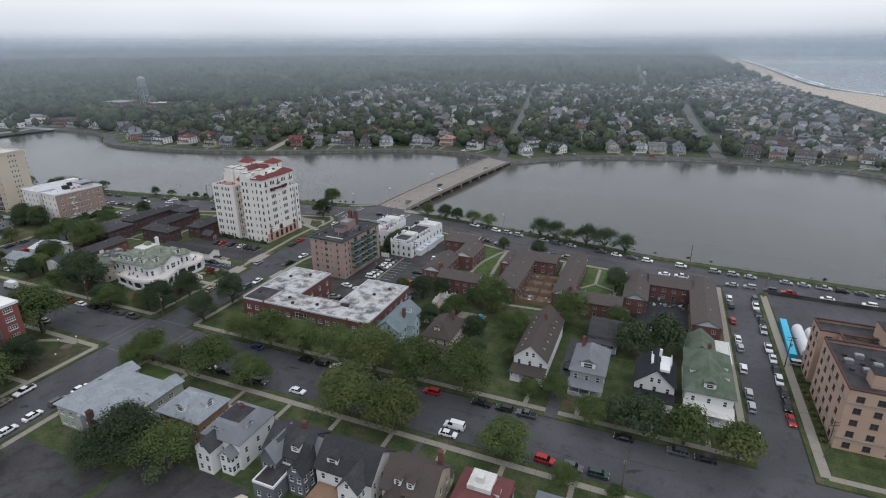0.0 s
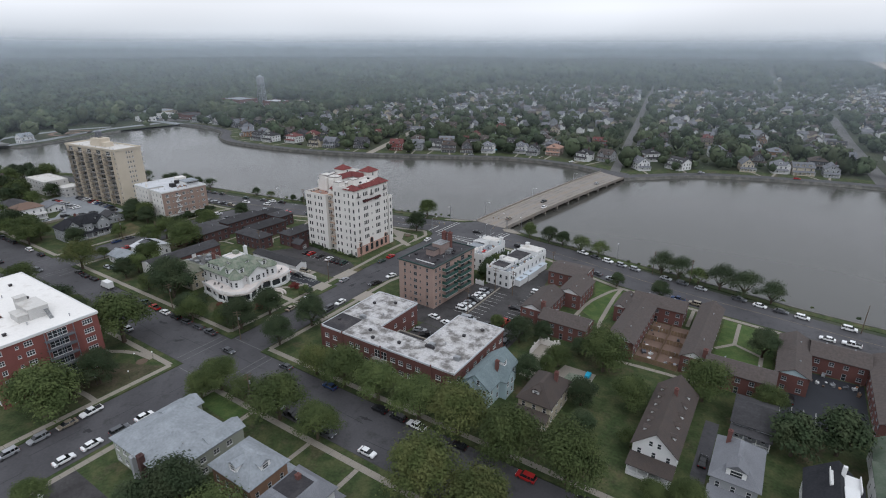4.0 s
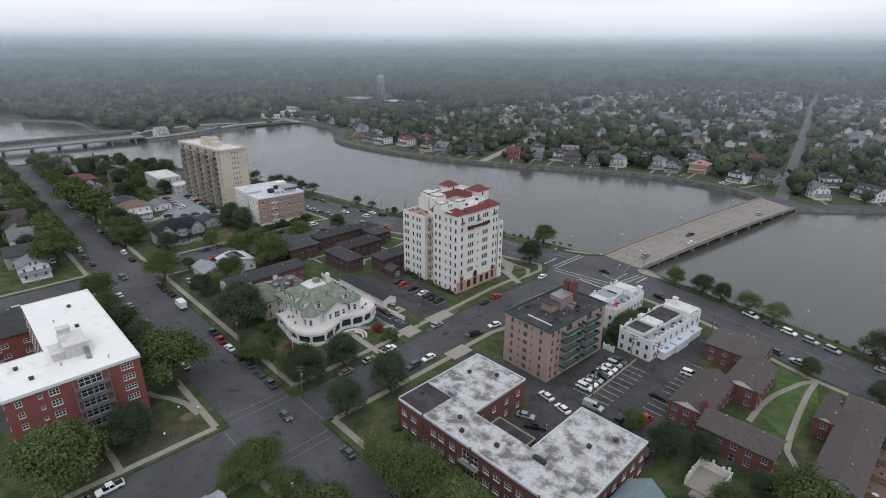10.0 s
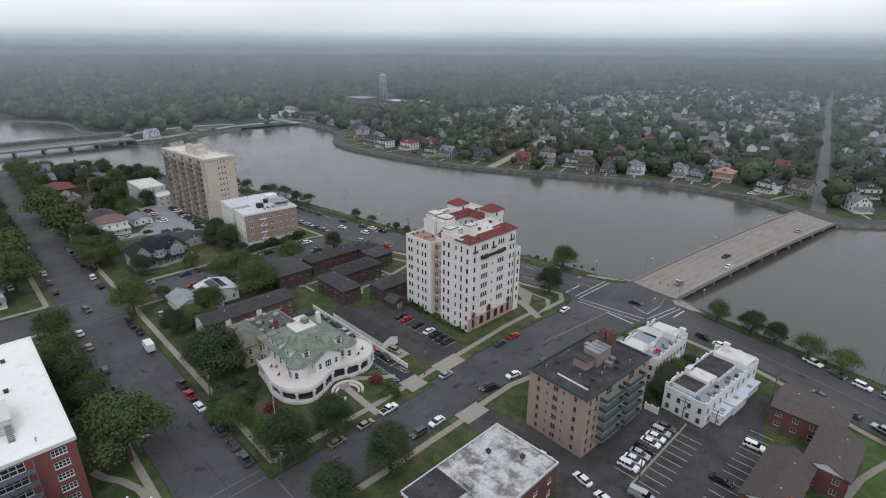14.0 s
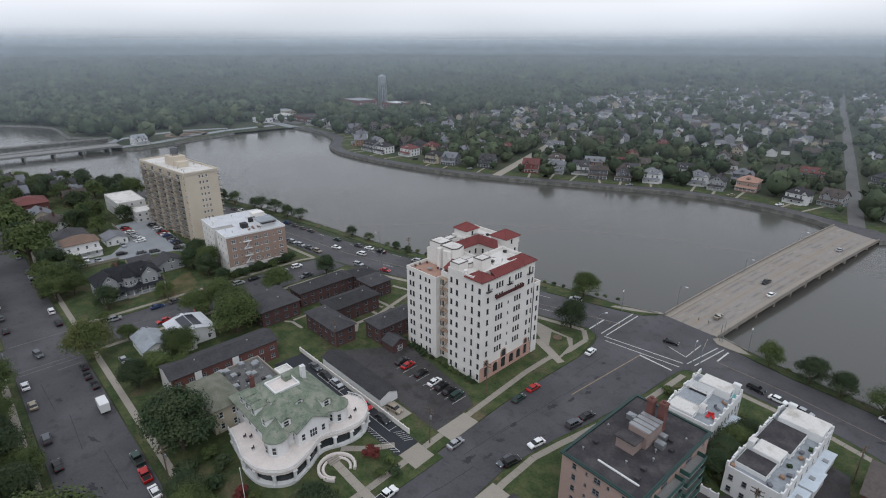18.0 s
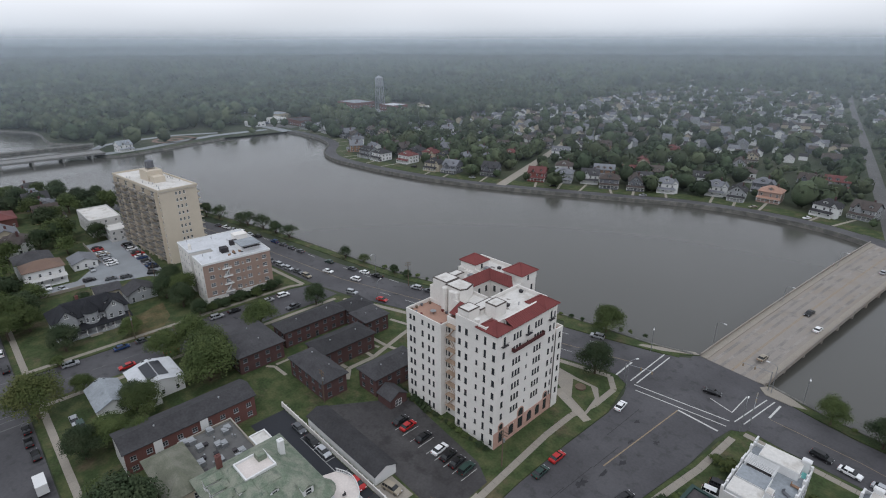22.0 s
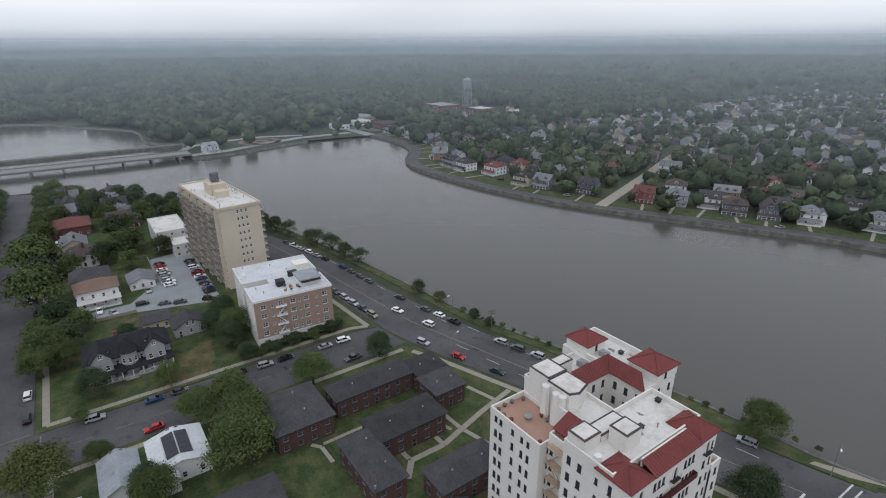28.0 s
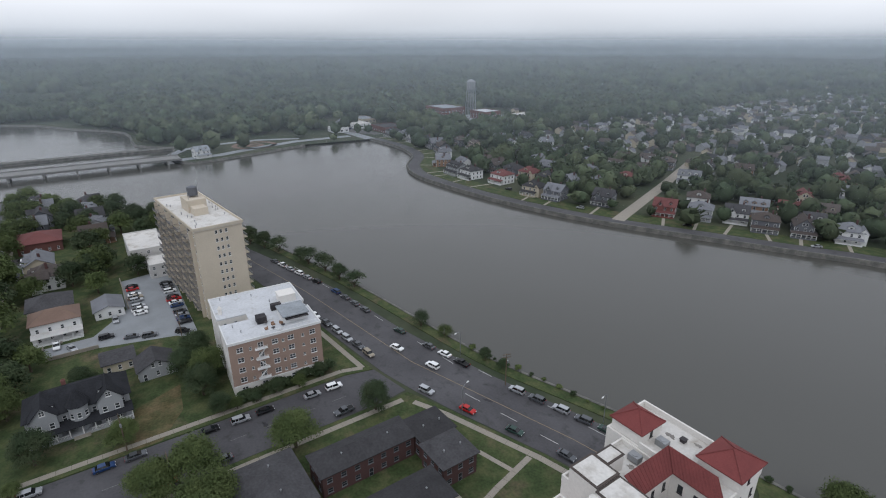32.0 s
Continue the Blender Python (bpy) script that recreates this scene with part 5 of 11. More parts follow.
    for a in ((-48.05, 117.7, -34.3, 118.05), (-48.05, 114.3, -47.7, 117.7), (-41.9, 107.95, -38.4, 108.3)):
        bm = bmesh.new()
        box(bm, a[0], a[1], 30.9, a[2], a[3], 32.0)
        part("parapet", bm, "white_stucco", t)
    for a in ((-47.6, 108.6, -42.0, 114.2), (-34.2, 111.6, -27.9, 118.2)):
        shell(t, *a, 31, 33.0, "white_stucco", {"E": [(2.8, 31.3, 0.8, 1.3)]}, trim_mat="tar_roof")
        tile_hip(t, *a, 33.0, 2.0)
    tile_slope(t, [(-35.5, 99.6, 30.9), (-35.5, 107.5, 30.9), (-38.4, 110.4, 32.6), (-38.4, 99.6, 32.6)])
    tile_slope(t, [(-35.5, 107.5, 30.9), (-27.5, 107.5, 30.9), (-30.5, 110.4, 32.6), (-38.4, 110.4, 32.6)])
    for k, (x, y) in enumerate(((-22, 98.5), (-20.5, 101), (-41, 106), (-38.5, 115), (-32.5, 113), (-40, 111.5), (-24.5, 107))):
        roof_vent(t, x, y, 31.0 if y > 107.9 and x < -28 else 31.2 if x > -27 else 30.2, k % 3)
    # dark red lean-to below the terrace stack
    tile_slope(t, [(-32.0, 88.4, 29.2), (-27.3, 88.4, 29.2), (-27.3, 92.2, 31.0), (-32.0, 92.2, 31.0)])
    for k, (px, py) in enumerate(((-44, 86.6), (-42.2, 86.4), (-40.4, 86.6), (-44.2, 88.4), (-44.2, 90.2), (-33, 86.6), (-34.6, 92.6), (-36.4, 91.8), (-38.0, 91.9), (-43.6, 92.6))):
        bm = bmesh.new()
        tube(bm, 0, 0, 0, 0.5, 0.26, 0.36, 10)
        tube(bm, 0, 0, 0.5, 0.62, 0.4, 0.4, 10)
        solo("plant_pot", bm, ("soil", "dark_siding", "clay_tile")[k % 3], "plant pot on the tower's tiled roof terrace", "pot").matrix_world = pose(px, py, 26.1)
    for k, (px, py, pz, r) in enumerate(((-21.5, 97.5, 31.2, 0.9), (-24.2, 101.5, 31.2, 0.7), (-19.4, 104.2, 31.2, 0.6), (-40.5, 114.6, 31.0, 1.0), (-36.5, 116.2, 31.0, 0.8), (-33.5, 110.8, 31.0, 0.6), (-40.4, 104.5, 30.0, 0.8))):
        rg = random.Random(k)
        bm = bmesh.new()
        prism(bm, [(px + r * rg.uniform(0.4, 1.3) * math.cos(q), py + 0.6 * r * rg.uniform(0.4, 1.3) * math.sin(q)) for q in [math.tau * n / 16 for n in range(16)]], pz - 0.05, pz + 0.012)
        part("roof_stain", bm, "worn_track", t)
    # terrace table and pots
    bm = bmesh.new()
    tube(bm, -39, 89.5, 26.1, 26.8, 0.12)
    tube(bm, -39, 89.5, 26.8, 26.88, 0.8, n=14)
    solo("terrace_table", bm, "metal_grey", "small round grey metal table on the tower's roof terrace", "table")
    # lobby dish
    bm = bmesh.new()
    tube(bm, -20.9, 86.2, 31.0, 32.8, 0.5, 0.6, 12)
    part("roof_urn", bm, "white_stucco", t)


white_tower()


# --- salmon brick block with green balconies
def salmon_block():
    t = thing("apartment_block", "salmon brick apartment block with green balconies and dark roof", "building")
    x0, y0, x1, y1, h = 27.8, 63.0, 44.1, 90.0, 16.3
    zs = rows_of(6, 0.9, 2.65)
    south = []
    for z in zs:
        south += [(2.9, z, 0.9, 1.3), (5.6, z + 0.4, 0.5, 0.7), (7.9, z, 1.5, 1.3, "double"), (10.2, z + 0.4, 0.5, 0.7), (13.4, z, 0.9, 1.3)]
    east = []
    for z in zs:
        east += [(1.6, z, 0.9, 1.3), (4.0, z, 0.9, 1.3), (24.6, z, 0.9, 1.3)]
        if z > 2:
            east += [(9.0, z - 0.5, 2.4, 2.0, "triple"), (18.6, z - 0.5, 2.4, 2.0, "triple")]
    shell(t, x0, y0, x1, y1, 0, h, "salmon_brick", {"S": south, "E": east, "W": grid(26.5, 7, zs, 1.1, 1.3), "N": grid(17.5, 4, zs, 1.1, 1.3)}, trim_mat="metal_grey")
    flat_roof(t, x0, y0, x1, y1, h - 0.1, "tar_roof", "salmon_brick", rim=0.3, coping="dark_teal")
    bm = bmesh.new()
    for a in ((x0 - 0.4, y0 - 0.4, x1 + 0.4, y0), (x0 - 0.4, y1, x1 + 0.4, y1 + 0.4), (x0 - 0.4, y0, x0, y1), (x1, y0, x1 + 0.4, y1)):
        box(bm, a[0], a[1], h - 0.15, a[2], a[3], h + 0.1)
    part("roof_edge", bm, "dark_teal", t, "dark green metal roof edge")
    mE = pose(x1, y0, 0, 0, 0, 90)
    for z in [2.65 * k + 0.35 for k in range(1, 6)]:
        for u, w, d in ((9.2, 7.6, 1.9), (18.6, 7.2, 1.9)):
            balcony(t, mE @ pose(u, 0, 0), w, d, z, "teal_rail", "dull_white")
            bm = bmesh.new()
            box(bm, u - w / 2, -d - 0.04, z + 0.02, u + w / 2, -d - 0.006, z + 0.98, mE)
            for v in (u - w / 2 - 0.04, u + w / 2 + 0.006):
                box(bm, v, -d, z + 0.02, v + 0.034, -0.02, z + 0.98, mE)
            part("balcony_panel", bm, "green_awning", t)
            bm = bmesh.new()
            box(bm, u - w / 2 + 0.03, -d + 0.07, z + 0.004, u + w / 2 - 0.03, -0.01, z + 0.03, mE)
            part("balcony_floor", bm, "bridge_grey", t)
    # roof house and chimneys
    bm = bmesh.new()
    box(bm, 33.4, 72.4, h - 0.2, 37.2, 75.6, h + 2.3)
    q = part("roof_house", bm, "salmon_grey", t)
    bm = bmesh.new()
    box(bm, 33.1, 72.1, h + 2.3, 37.5, 75.5, h + 2.5)
    part("roof", bm, "tar_roof", q)
    bm = bmesh.new()
    box(bm, 34.0, 75.6, h - 0.2, 38.0, 81.5, h + 3.6)
    q = part("roof_house", bm, "salmon_grey", t)
    for k in range(4):
        bm = bmesh.new()
        box(bm, 33.8, 75.8 + 1.45 * k, h + 3.6, 38.2, 76.9 + 1.45 * k, h + 3.75)
        part("roof_panel", bm, "metal_grey", q)
    for x, y in ((34.6, 82.6), (36.9, 83.2)):
        bm = bmesh.new()
        box(bm, x - 0.7, y - 0.7, h - 0.2, x + 0.7, y + 0.7, h + 6.6)
        box(bm, x - 0.85, y - 0.85, h + 6.2, x + 0.85, y + 0.85, h + 6.45)
        tube(bm, x, y, h + 6.6, h + 7.1, 0.35)
        part("chimney", bm, "red_brick", t)
    for k, (x, y) in enumerate(((30.5, 70), (40.5, 74), (41.5, 79), (39.6, 76.5), (31.2, 82), (40.5, 70.5), (42, 84), (35, 86), (29.5, 76), (38.5, 81), (40.2, 81.6), (30, 66.5), (41, 67.5), (37.5, 69.5), (39.4, 78.6))):
        roof_vent(t, x, y, h - 0.1, (0, 1, 0, 1, 2)[k % 5])
    bm = bmesh.new()
    box(bm, 33.5, 66.2, h - 0.1, 42.0, 66.5, h + 0.15)
    part("roof_pipe", bm, "white_paint", t)
    turned(t, 35.9, 76.5, -3)


salmon_block()


# --- low brick court with patchy white roofs
def flat_court():
    t = thing("brick_apartments", "low red brick apartments with patchy white flat roofs", "building")
    zs = (0.9, 4.3)
    S = []
    for u in (2.2, 5.6, 12.5, 15.0, 18.5, 28.6, 31.5, 34.5, 37.5):
        S += [(u, z, 1.7, 1.5, "double") for z in zs]
    S += [(44.5, z, 1.7, 1.5, "double") for z in zs] + [(48.2, z, 1.0, 1.5) for z in zs]
    S += [(9.0, 0.1, 1.2, 2.3, "double"), (40.8, 0.1, 1.2, 2.3, "double"), (24.0, 0.1, 4.6, 2.6, "quad"), (24.0, 4.0, 4.6, 2.6, "quad")]
    shell(t, 28.4, 21.5, 78, 31, 0, 8, "red_brick", {"S": S, "E": grid(9.5, 2, zs, 1.7, 1.5, "double"), "W": grid(9.5, 2, zs, 1.7, 1.5, "double")}, sides="SEW")
    shell(t, 28.4, 31, 45, 50.2, 0, 8.004, "red_brick", {"W": grid(19, 5, zs, 1.7, 1.5, "double"), "E": grid(19, 4, zs, 1.2, 1.5), "N": grid(16.6, 4, zs, 1.2, 1.5)}, sides="WEN")
    shell(t, 61.6, 31, 78, 50.6, 0, 8.004, "red_brick", {"E": grid(19.6, 5, zs, 1.7, 1.5, "double"), "W": grid(19.6, 4, zs, 1.2, 1.5), "N": grid(16.4, 4, zs, 1.2, 1.5)}, sides="WEN")
    shell(t, 45, 30.9, 61.6, 31, 0, 8, "red_brick", sides="N")
    for a, m in (((28.4, 21.5, 37.2, 31), "tar_roof"), ((37.2, 21.5, 52.5, 31), "patchy_roof"), ((52.5, 21.5, 70.5, 31), "patchy_roof"), ((70.5, 21.5, 78, 31), "patchy_roof"), ((28.4, 31, 45, 50.2), "patchy_roof"), ((61.6, 31, 78, 50.6), "patchy_roof")):
        bm = bmesh.new()
        box(bm, *a[:2], 7.8, *a[2:], 8.05 + (0.05 if m == "tar_roof" else 0) + random.random() * 0.03)
        part("roof", bm, m, t)
    bm = bmesh.new()
    for a in ((28.25, 21.35, 78.15, 21.6), (28.25, 21.6, 28.5, 50.35), (77.9, 21.6, 78.15, 50.75), (28.5, 50.1, 45.15, 50.35), (44.9, 31, 45.15, 50.1), (61.45, 31, 61.7, 50.75), (61.7, 50.5, 77.9, 50.75)):
        box(bm, a[0], a[1], 7.7, a[2], a[3], 8.28)
    part("roof_edge", bm, "roof_felt", t)
    for x in (28.4, 37.2, 52.5, 70.5):
        bm = bmesh.new()
        box(bm, x - 0.12, 21.2, 0, x + 0.25, 21.5, 8.4)
        part("pilaster", bm, "red_brick", t)
    for a in ((47.2, 31, 58.0, 37.6),):
        shell(t, *a, 0, 4.4, "red_brick", {"N": grid(10.8, 3, (1.0,), 1.1, 1.4)}, sides="NEW")
        flat_roof(t, *a, 4.2, "tar_roof", "red_brick", rim=0.35, coping="concrete")
    mS = pose(28.4, 21.5, 0)
    for z in (0.4, 3.9):
        balcony(t, mS @ pose(24.0, 0, 0), 5.4, 1.3, z, "metal_grey")
    for k, (x, y) in enumerate(((33, 42), (39, 46), (41, 37), (36.6, 32), (44, 27), (56, 26), (63, 27), (65, 30), (70, 40), (73, 46), (68, 33), (75, 28), (47.5, 24), (31, 27))):
        roof_vent(t, x, y, 8.05, (0, 0, 1, 2)[k % 4])
    bm = bmesh.new()
    box(bm, 63.5, 28.6, 8.05, 66.5, 29.4, 8.9)
    part("roof_unit", bm, "tar_roof", t)


flat_court()


# --- two white deco houses with roof terraces
def deco_house(cx, cy, angle, w, d, h, label, rooms, chimneys, east_low):
    """White stucco house with stepped roof rooms; rooms: (x0, y0, x1, y1, height above the deck, roof)."""
    t = thing("deco_house", label, "house", cx, cy, 0, angle, "white deco houses by the lake")
    X, Y = w / 2, d / 2
    zs = (0.9, 3.9)
    shell(t, -X, -Y, X, Y, 0, h, "white_paint", {"S": grid(w, 4, zs, 1.0, 1.4), "E": grid(d, 9, zs[1:], 1.0, 1.4) + grid(d, 5, zs[:1], 1.4, 1.4, "double")}, trim_mat="metal_grey")
    flat_roof(t, -X, -Y, X, Y, h - 0.2, "grey_roof", "white_paint", rim=0.75, thick=0.25)
    for x0, y0, x1, y1, dz, mat in rooms:
        bm = bmesh.new()
        box(bm, x0, y0, h - 0.25, x1, y1, h + dz)
        q = part("roof_room", bm, "white_paint", t)
        bm = bmesh.new()
        box(bm, x0 + 0.12, y0 + 0.12, h + dz, x1 - 0.12, y1 - 0.12, h + dz + 0.08)
        part("roof", bm, mat, q)
        for k in range(max(1, int((y1 - y0) / 3.2))):
            put_window(q, pose(x1, y0 + 1.6 + 3.0 * k, h + 0.1, 0, 0, 90), 1.0, max(0.6, dz - 0.35), depth=0.02)
    # stepped parapet piers down both long sides
    n = int(d / 2.6)
    for k in range(n + 1):
        y = -Y + 0.2 + (d - 0.8) * k / n
        for x, up in ((-X - 0.05, (1.5, 0.95, 1.9, 0.95)[k % 4]), (X - 0.45, (0.95, 1.35)[k % 2])):
            bm = bmesh.new()
            box(bm, x, y - 0.3, h - 0.1, x + 0.5, y + 0.3, h + up)
            part("parapet_pier", bm, "white_paint", t)
        if k % 3 == 1:
            bm = bmesh.new()
            box(bm, -X - 0.03, y + 0.3, h, -X + 0.3, y + 2.2, h + 1.25)
            part("parapet_step", bm, "white_paint", t)
    for x, y in chimneys:
        bm = bmesh.new()
        box(bm, x - 0.75, y - 0.5, h - 0.2, x + 0.75, y + 0.5, h + 2.9)
        box(bm, x - 0.9, y - 0.62, h + 2.5, x + 0.9, y + 0.62, h + 2.75)
        part("chimney", bm, "white_paint", t)
    # low sheds along the yard, with skylights
    for y0, y1, z, out in east_low:
        bm = bmesh.new()
        box(bm, X + 0.02, y0, 0, X + out, y1, z)
        q = part("side_porch", bm, "white_paint", t)
        bm = bmesh.new()
        box(bm, X + 0.02, y0 - 0.12, z, X + out + 0.25, y1 + 0.12, z + 0.16)
        part("roof", bm, "deck_blue", q)
        bm = bmesh.new()
        box(bm, X + 0.8, (y0 + y1) / 2 - 0.6, z + 0.16, X + 1.9, (y0 + y1) / 2 + 0.6, z + 0.34)
        part("skylight", bm, "metal_grey", q)
    return t


decoe = deco_house(54.5, 109.2, -4.5, 10.8, 30.6, 6.6, "white stucco house with black and white roof terraces", [(-4.6, -13.2, 1.6, -7.4, 0.9, "tar_roof"), (-3.6, -7.2, 1.8, -2.6, 1.5, "white_roof"), (-4.8, -2.4, 2.4, 7.6, 0.95, "tar_roof"), (-4.0, 8.0, 5.0, 14.6, 1.8, "white_roof"), (-5.0, -6.4, -3.8, -4.2, 2.3, "white_roof")], [(-3.2, 14.2)], [(-11.0, -4.6, 2.6, 2.4), (-4.2, 3.4, 3.0, 2.8), (3.8, 12.6, 2.6, 2.2)])
decow = deco_house(36.0, 112.8, -1.0, 11.3, 19.6, 7.4, "white stucco house with grey terraces and pergola near the bridge", [(-5.0, -9.2, 1.0, -4.6, 0.9, "white_roof"), (-5.0, -4.4, 0.8, 0.2, 1.0, "grey_roof"), (-3.4, 4.4, 4.2, 9.2, 1.8, "white_roof"), (0.9, -5.6, 2.2, -3.6, 1.6, "white_roof")], [(4.4, 8.6)], [(-7.0, -1.5, 2.8, 2.0), (-0.8, 5.6, 3.0, 2.4)])
# pergola over the deck, with loungers and terrace things
bm = bmesh.new()
for k in range(2):
    box(bm, -4.8 + 5.2 * k, 0.3, 7.3, -4.6 + 5.2 * k, 4.3, 8.9)
part("pergola_frame", bm, "white_paint", decow)
for k in range(9):
    bm = bmesh.new()
    box(bm, -5.0, 0.45 + 0.42 * k, 8.9, 0.9, 0.6 + 0.42 * k, 9.05)
    part("pergola_slat", bm, "white_paint", decow)
bm = bmesh.new()
box(bm, -4.6, 0.4, 7.22, 0.4, 4.2, 7.3)
part("pergola_floor", bm, "tar_roof", decow)
bm = bmesh.new()
box(bm, 2.6, 6.2, 7.2, 5.2, 9.2, 7.3)
part("terrace_floor", bm, "pool_teal", decow, "teal tiled terrace floor")
for k, (dx, dy, top, mat, lab) in enumerate(((3.3, -5.4, 7.25, "red_paint", "red"), (4.2, -5.0, 7.25, "red_paint", "red"), (3.6, -1.2, 7.25, "dark_siding", "grey"), (4.2, 2.2, 7.25, "brown_wood", "brown"))):
    bm = bmesh.new()
    box(bm, -0.35, -0.9, 0.25, 0.35, 0.5, 0.36)
    box(bm, -0.35, 0.5, 0.25, 0.35, 0.62, 0.95)
    for u in (-0.32, 0.26):
        for v in (-0.85, 0.5):
            box(bm, u, v, 0, u + 0.06, v + 0.06, 0.25)
    solo("sun_lounger", bm, mat, "%s sun lounger on a white roof terrace" % lab, "lounger").matrix_world = decow.matrix_world @ pose(dx, dy, top, 0, 0, 30 * k)
for k, (dx, dy) in enumerate(((3.4, -9.6), (4.2, -8.0), (3.2, -5.0), (3.9, -0.6), (3.4, 1.4), (4.3, 4.0), (-4.6, -14.0), (2.6, -13.8), (-5.0, 8.4))):
    bm = bmesh.new()
    box(bm, -0.45, -0.35, 0, 0.45, 0.35, 0.55)
    box(bm, -0.5, -0.4, 0.5, 0.5, 0.4, 0.6)
    solo("terrace_planter", bm, ("brown_wood", "dark_siding", "leaf_dark")[k % 3], "low box planter on a white roof terrace", "planter").matrix_world = decoe.matrix_world @ pose(dx, dy, 6.42, 0, 0, 20 * k)
flat("driveway", [(24.6, 104.4), (29.6, 103.6), (29.8, 114.6), (26.6, 115.0)], "asphalt", "small dark asphalt forecourt beside a white house", 0.16)
# white yard walls south of the two houses
bm = bmesh.new()
box(bm, 45.2, 90.6, 0.1, 48.6, 90.9, 1.9)
for k in range(3):
    box(bm, 45.0 + 1.7 * k, 90.5, 0.1, 45.3 + 1.7 * k, 91.0, 2.2)
solo("yard_wall", bm, "white_paint", "white stucco wall with piers beside a car park", "wall")


# --- red brick block with a white roof
def red_block():
    t = thing("brick_tower_block", "red brick apartment block with white roof and stacked balconies", "building")
    h = 17.6
    zs = rows_of(6, 0.9, 2.85)
    E = []
    for z in zs:
        E += [(23.6, z, 2.6, 1.5, "quad"), (9.6, z, 2.6, 1.5, "quad"), (6.3, z + 0.3, 0.8, 0.9), (2.4, z, 1.2, 1.4, "double"), (15.9, z - 0.4, 4.8, 2.1, "quad")]
    shell(t, -36, -48, -18.5, -37.9, 0, h, "bright_brick", {"E": [r for r in E if r[0] < 8.0] + [(8.9, z, 2.0, 1.5, "triple") for z in zs], "S": grid(17.5, 4, zs, 1.8, 1.4, "double"), "W": grid(10, 2, zs, 1.8, 1.4, "double")}, sides="ESW")
    shell(t, -70, -37.9, -18.5, -21.5, 0, h, "bright_brick", {"E": [(r[0] - 10.1, *r[1:]) for r in E if r[0] > 11.0] , "N": grid(51.5, 12, zs, 1.8, 1.4, "double"), "W": grid(16.4, 4, zs, 1.8, 1.4, "double"), "S": [r for r in grid(51.5, 12, zs, 1.8, 1.4, "double") if r[0] < 33]}, sides="ENWS")
    bm = bmesh.new()
    box(bm, -36.15, -48.15, h - 0.3, -18.35, -37.9, h + 0.25)
    box(bm, -70.15, -37.9, h - 0.3, -18.35, -21.35, h + 0.25)
    part("roof", bm, "bright_roof", t)
    bm = bmesh.new()
    for a in ((-36.3, -48.3, -18.2, -48.0), (-18.5, -48.0, -18.2, -21.5), (-70.3, -21.5, -18.2, -21.2), (-70.3, -38.1, -70.0, -21.5), (-36.3, -48.0, -36.0, -38.1)):
        box(bm, a[0], a[1], h - 0.35, a[2], a[3], h + 0.4)
    part("roof_edge", bm, "white_paint", t)
    mE = pose(-18.5, -48, 0, 0, 0, 90)
    for z in [2.85 * k + 0.4 for k in range(0, 6)]:
        balcony(t, mE @ pose(16.0, 0, 0), 7.2, 1.5, z, "dark_siding", "dark_siding")
    for u in (12.4, 16.0, 19.55):
        bm = bmesh.new()
        box(bm, u - 0.08, -1.5, 0, u + 0.08, -1.35, h, mE)
        part("balcony_post", bm, "steel_blue", t)
    for a, c in (((-36, -34.5, -28.0, -29.5), 3.4), ((-34.0, -37.0, -28.5, -34.5), 2.2), ((-38.2, -34.2, -36.0, -31.5), 4.6)):
        bm = bmesh.new()
        box(bm, a[0], a[1], h + 0.2, a[2], a[3], h + c)
        q = part("roof_house", bm, "dull_white", t)
        bm = bmesh.new()
        box(bm, a[0] - 0.15, a[1] - 0.15, h + c, a[2] + 0.15, a[3] + 0.15, h + c + 0.2)
        part("roof", bm, "white_roof", q)
    put_window(t, pose(-28.0, -33.2, h + 0.4, 0, 0, 90), 1.0, 2.0, "sash")
    put_window(t, pose(-28.0, -31.0, h + 1.5, 0, 0, 90), 1.0, 1.2, "double")
    bm = bmesh.new()
    for k in range(10):
        box(bm, -28.0 + k * 0.32, -30.9, h + 2.2 - k * 0.22, -27.6 + k * 0.32, -29.8, h + 2.28 - k * 0.22)
    part("roof_steps", bm, "metal_grey", t)
    for k, (x, y) in enumerate(((-24, -42), (-26, -36), (-45, -29), (-52, -33), (-60, -28), (-22, -27), (-31, -44))):
        roof_vent(t, x, y, h + 0.25, k % 2)
    a = thing("brick_annex", "low red brick annex with dark hipped roof and balconies", "building")
    shell(a, -96, -52, -75, -36, 0, 7.6, "bright_brick", {"E": grid(16, 3, (0.9, 4.2), 1.7, 1.4, "double"), "N": grid(21, 5, (0.9, 4.2), 1.7, 1.4, "double")})
    hip_roof(a, -96, -52, -75, -36, 7.6, 2.0, "shingle_dark", 0.5)
    for z in (0.4, 3.7):
        balcony(a, pose(-75, -52, 0, 0, 0, 90) @ pose(5.0, 0, 0), 4.0, 1.3, z, "white_paint")


red_block()


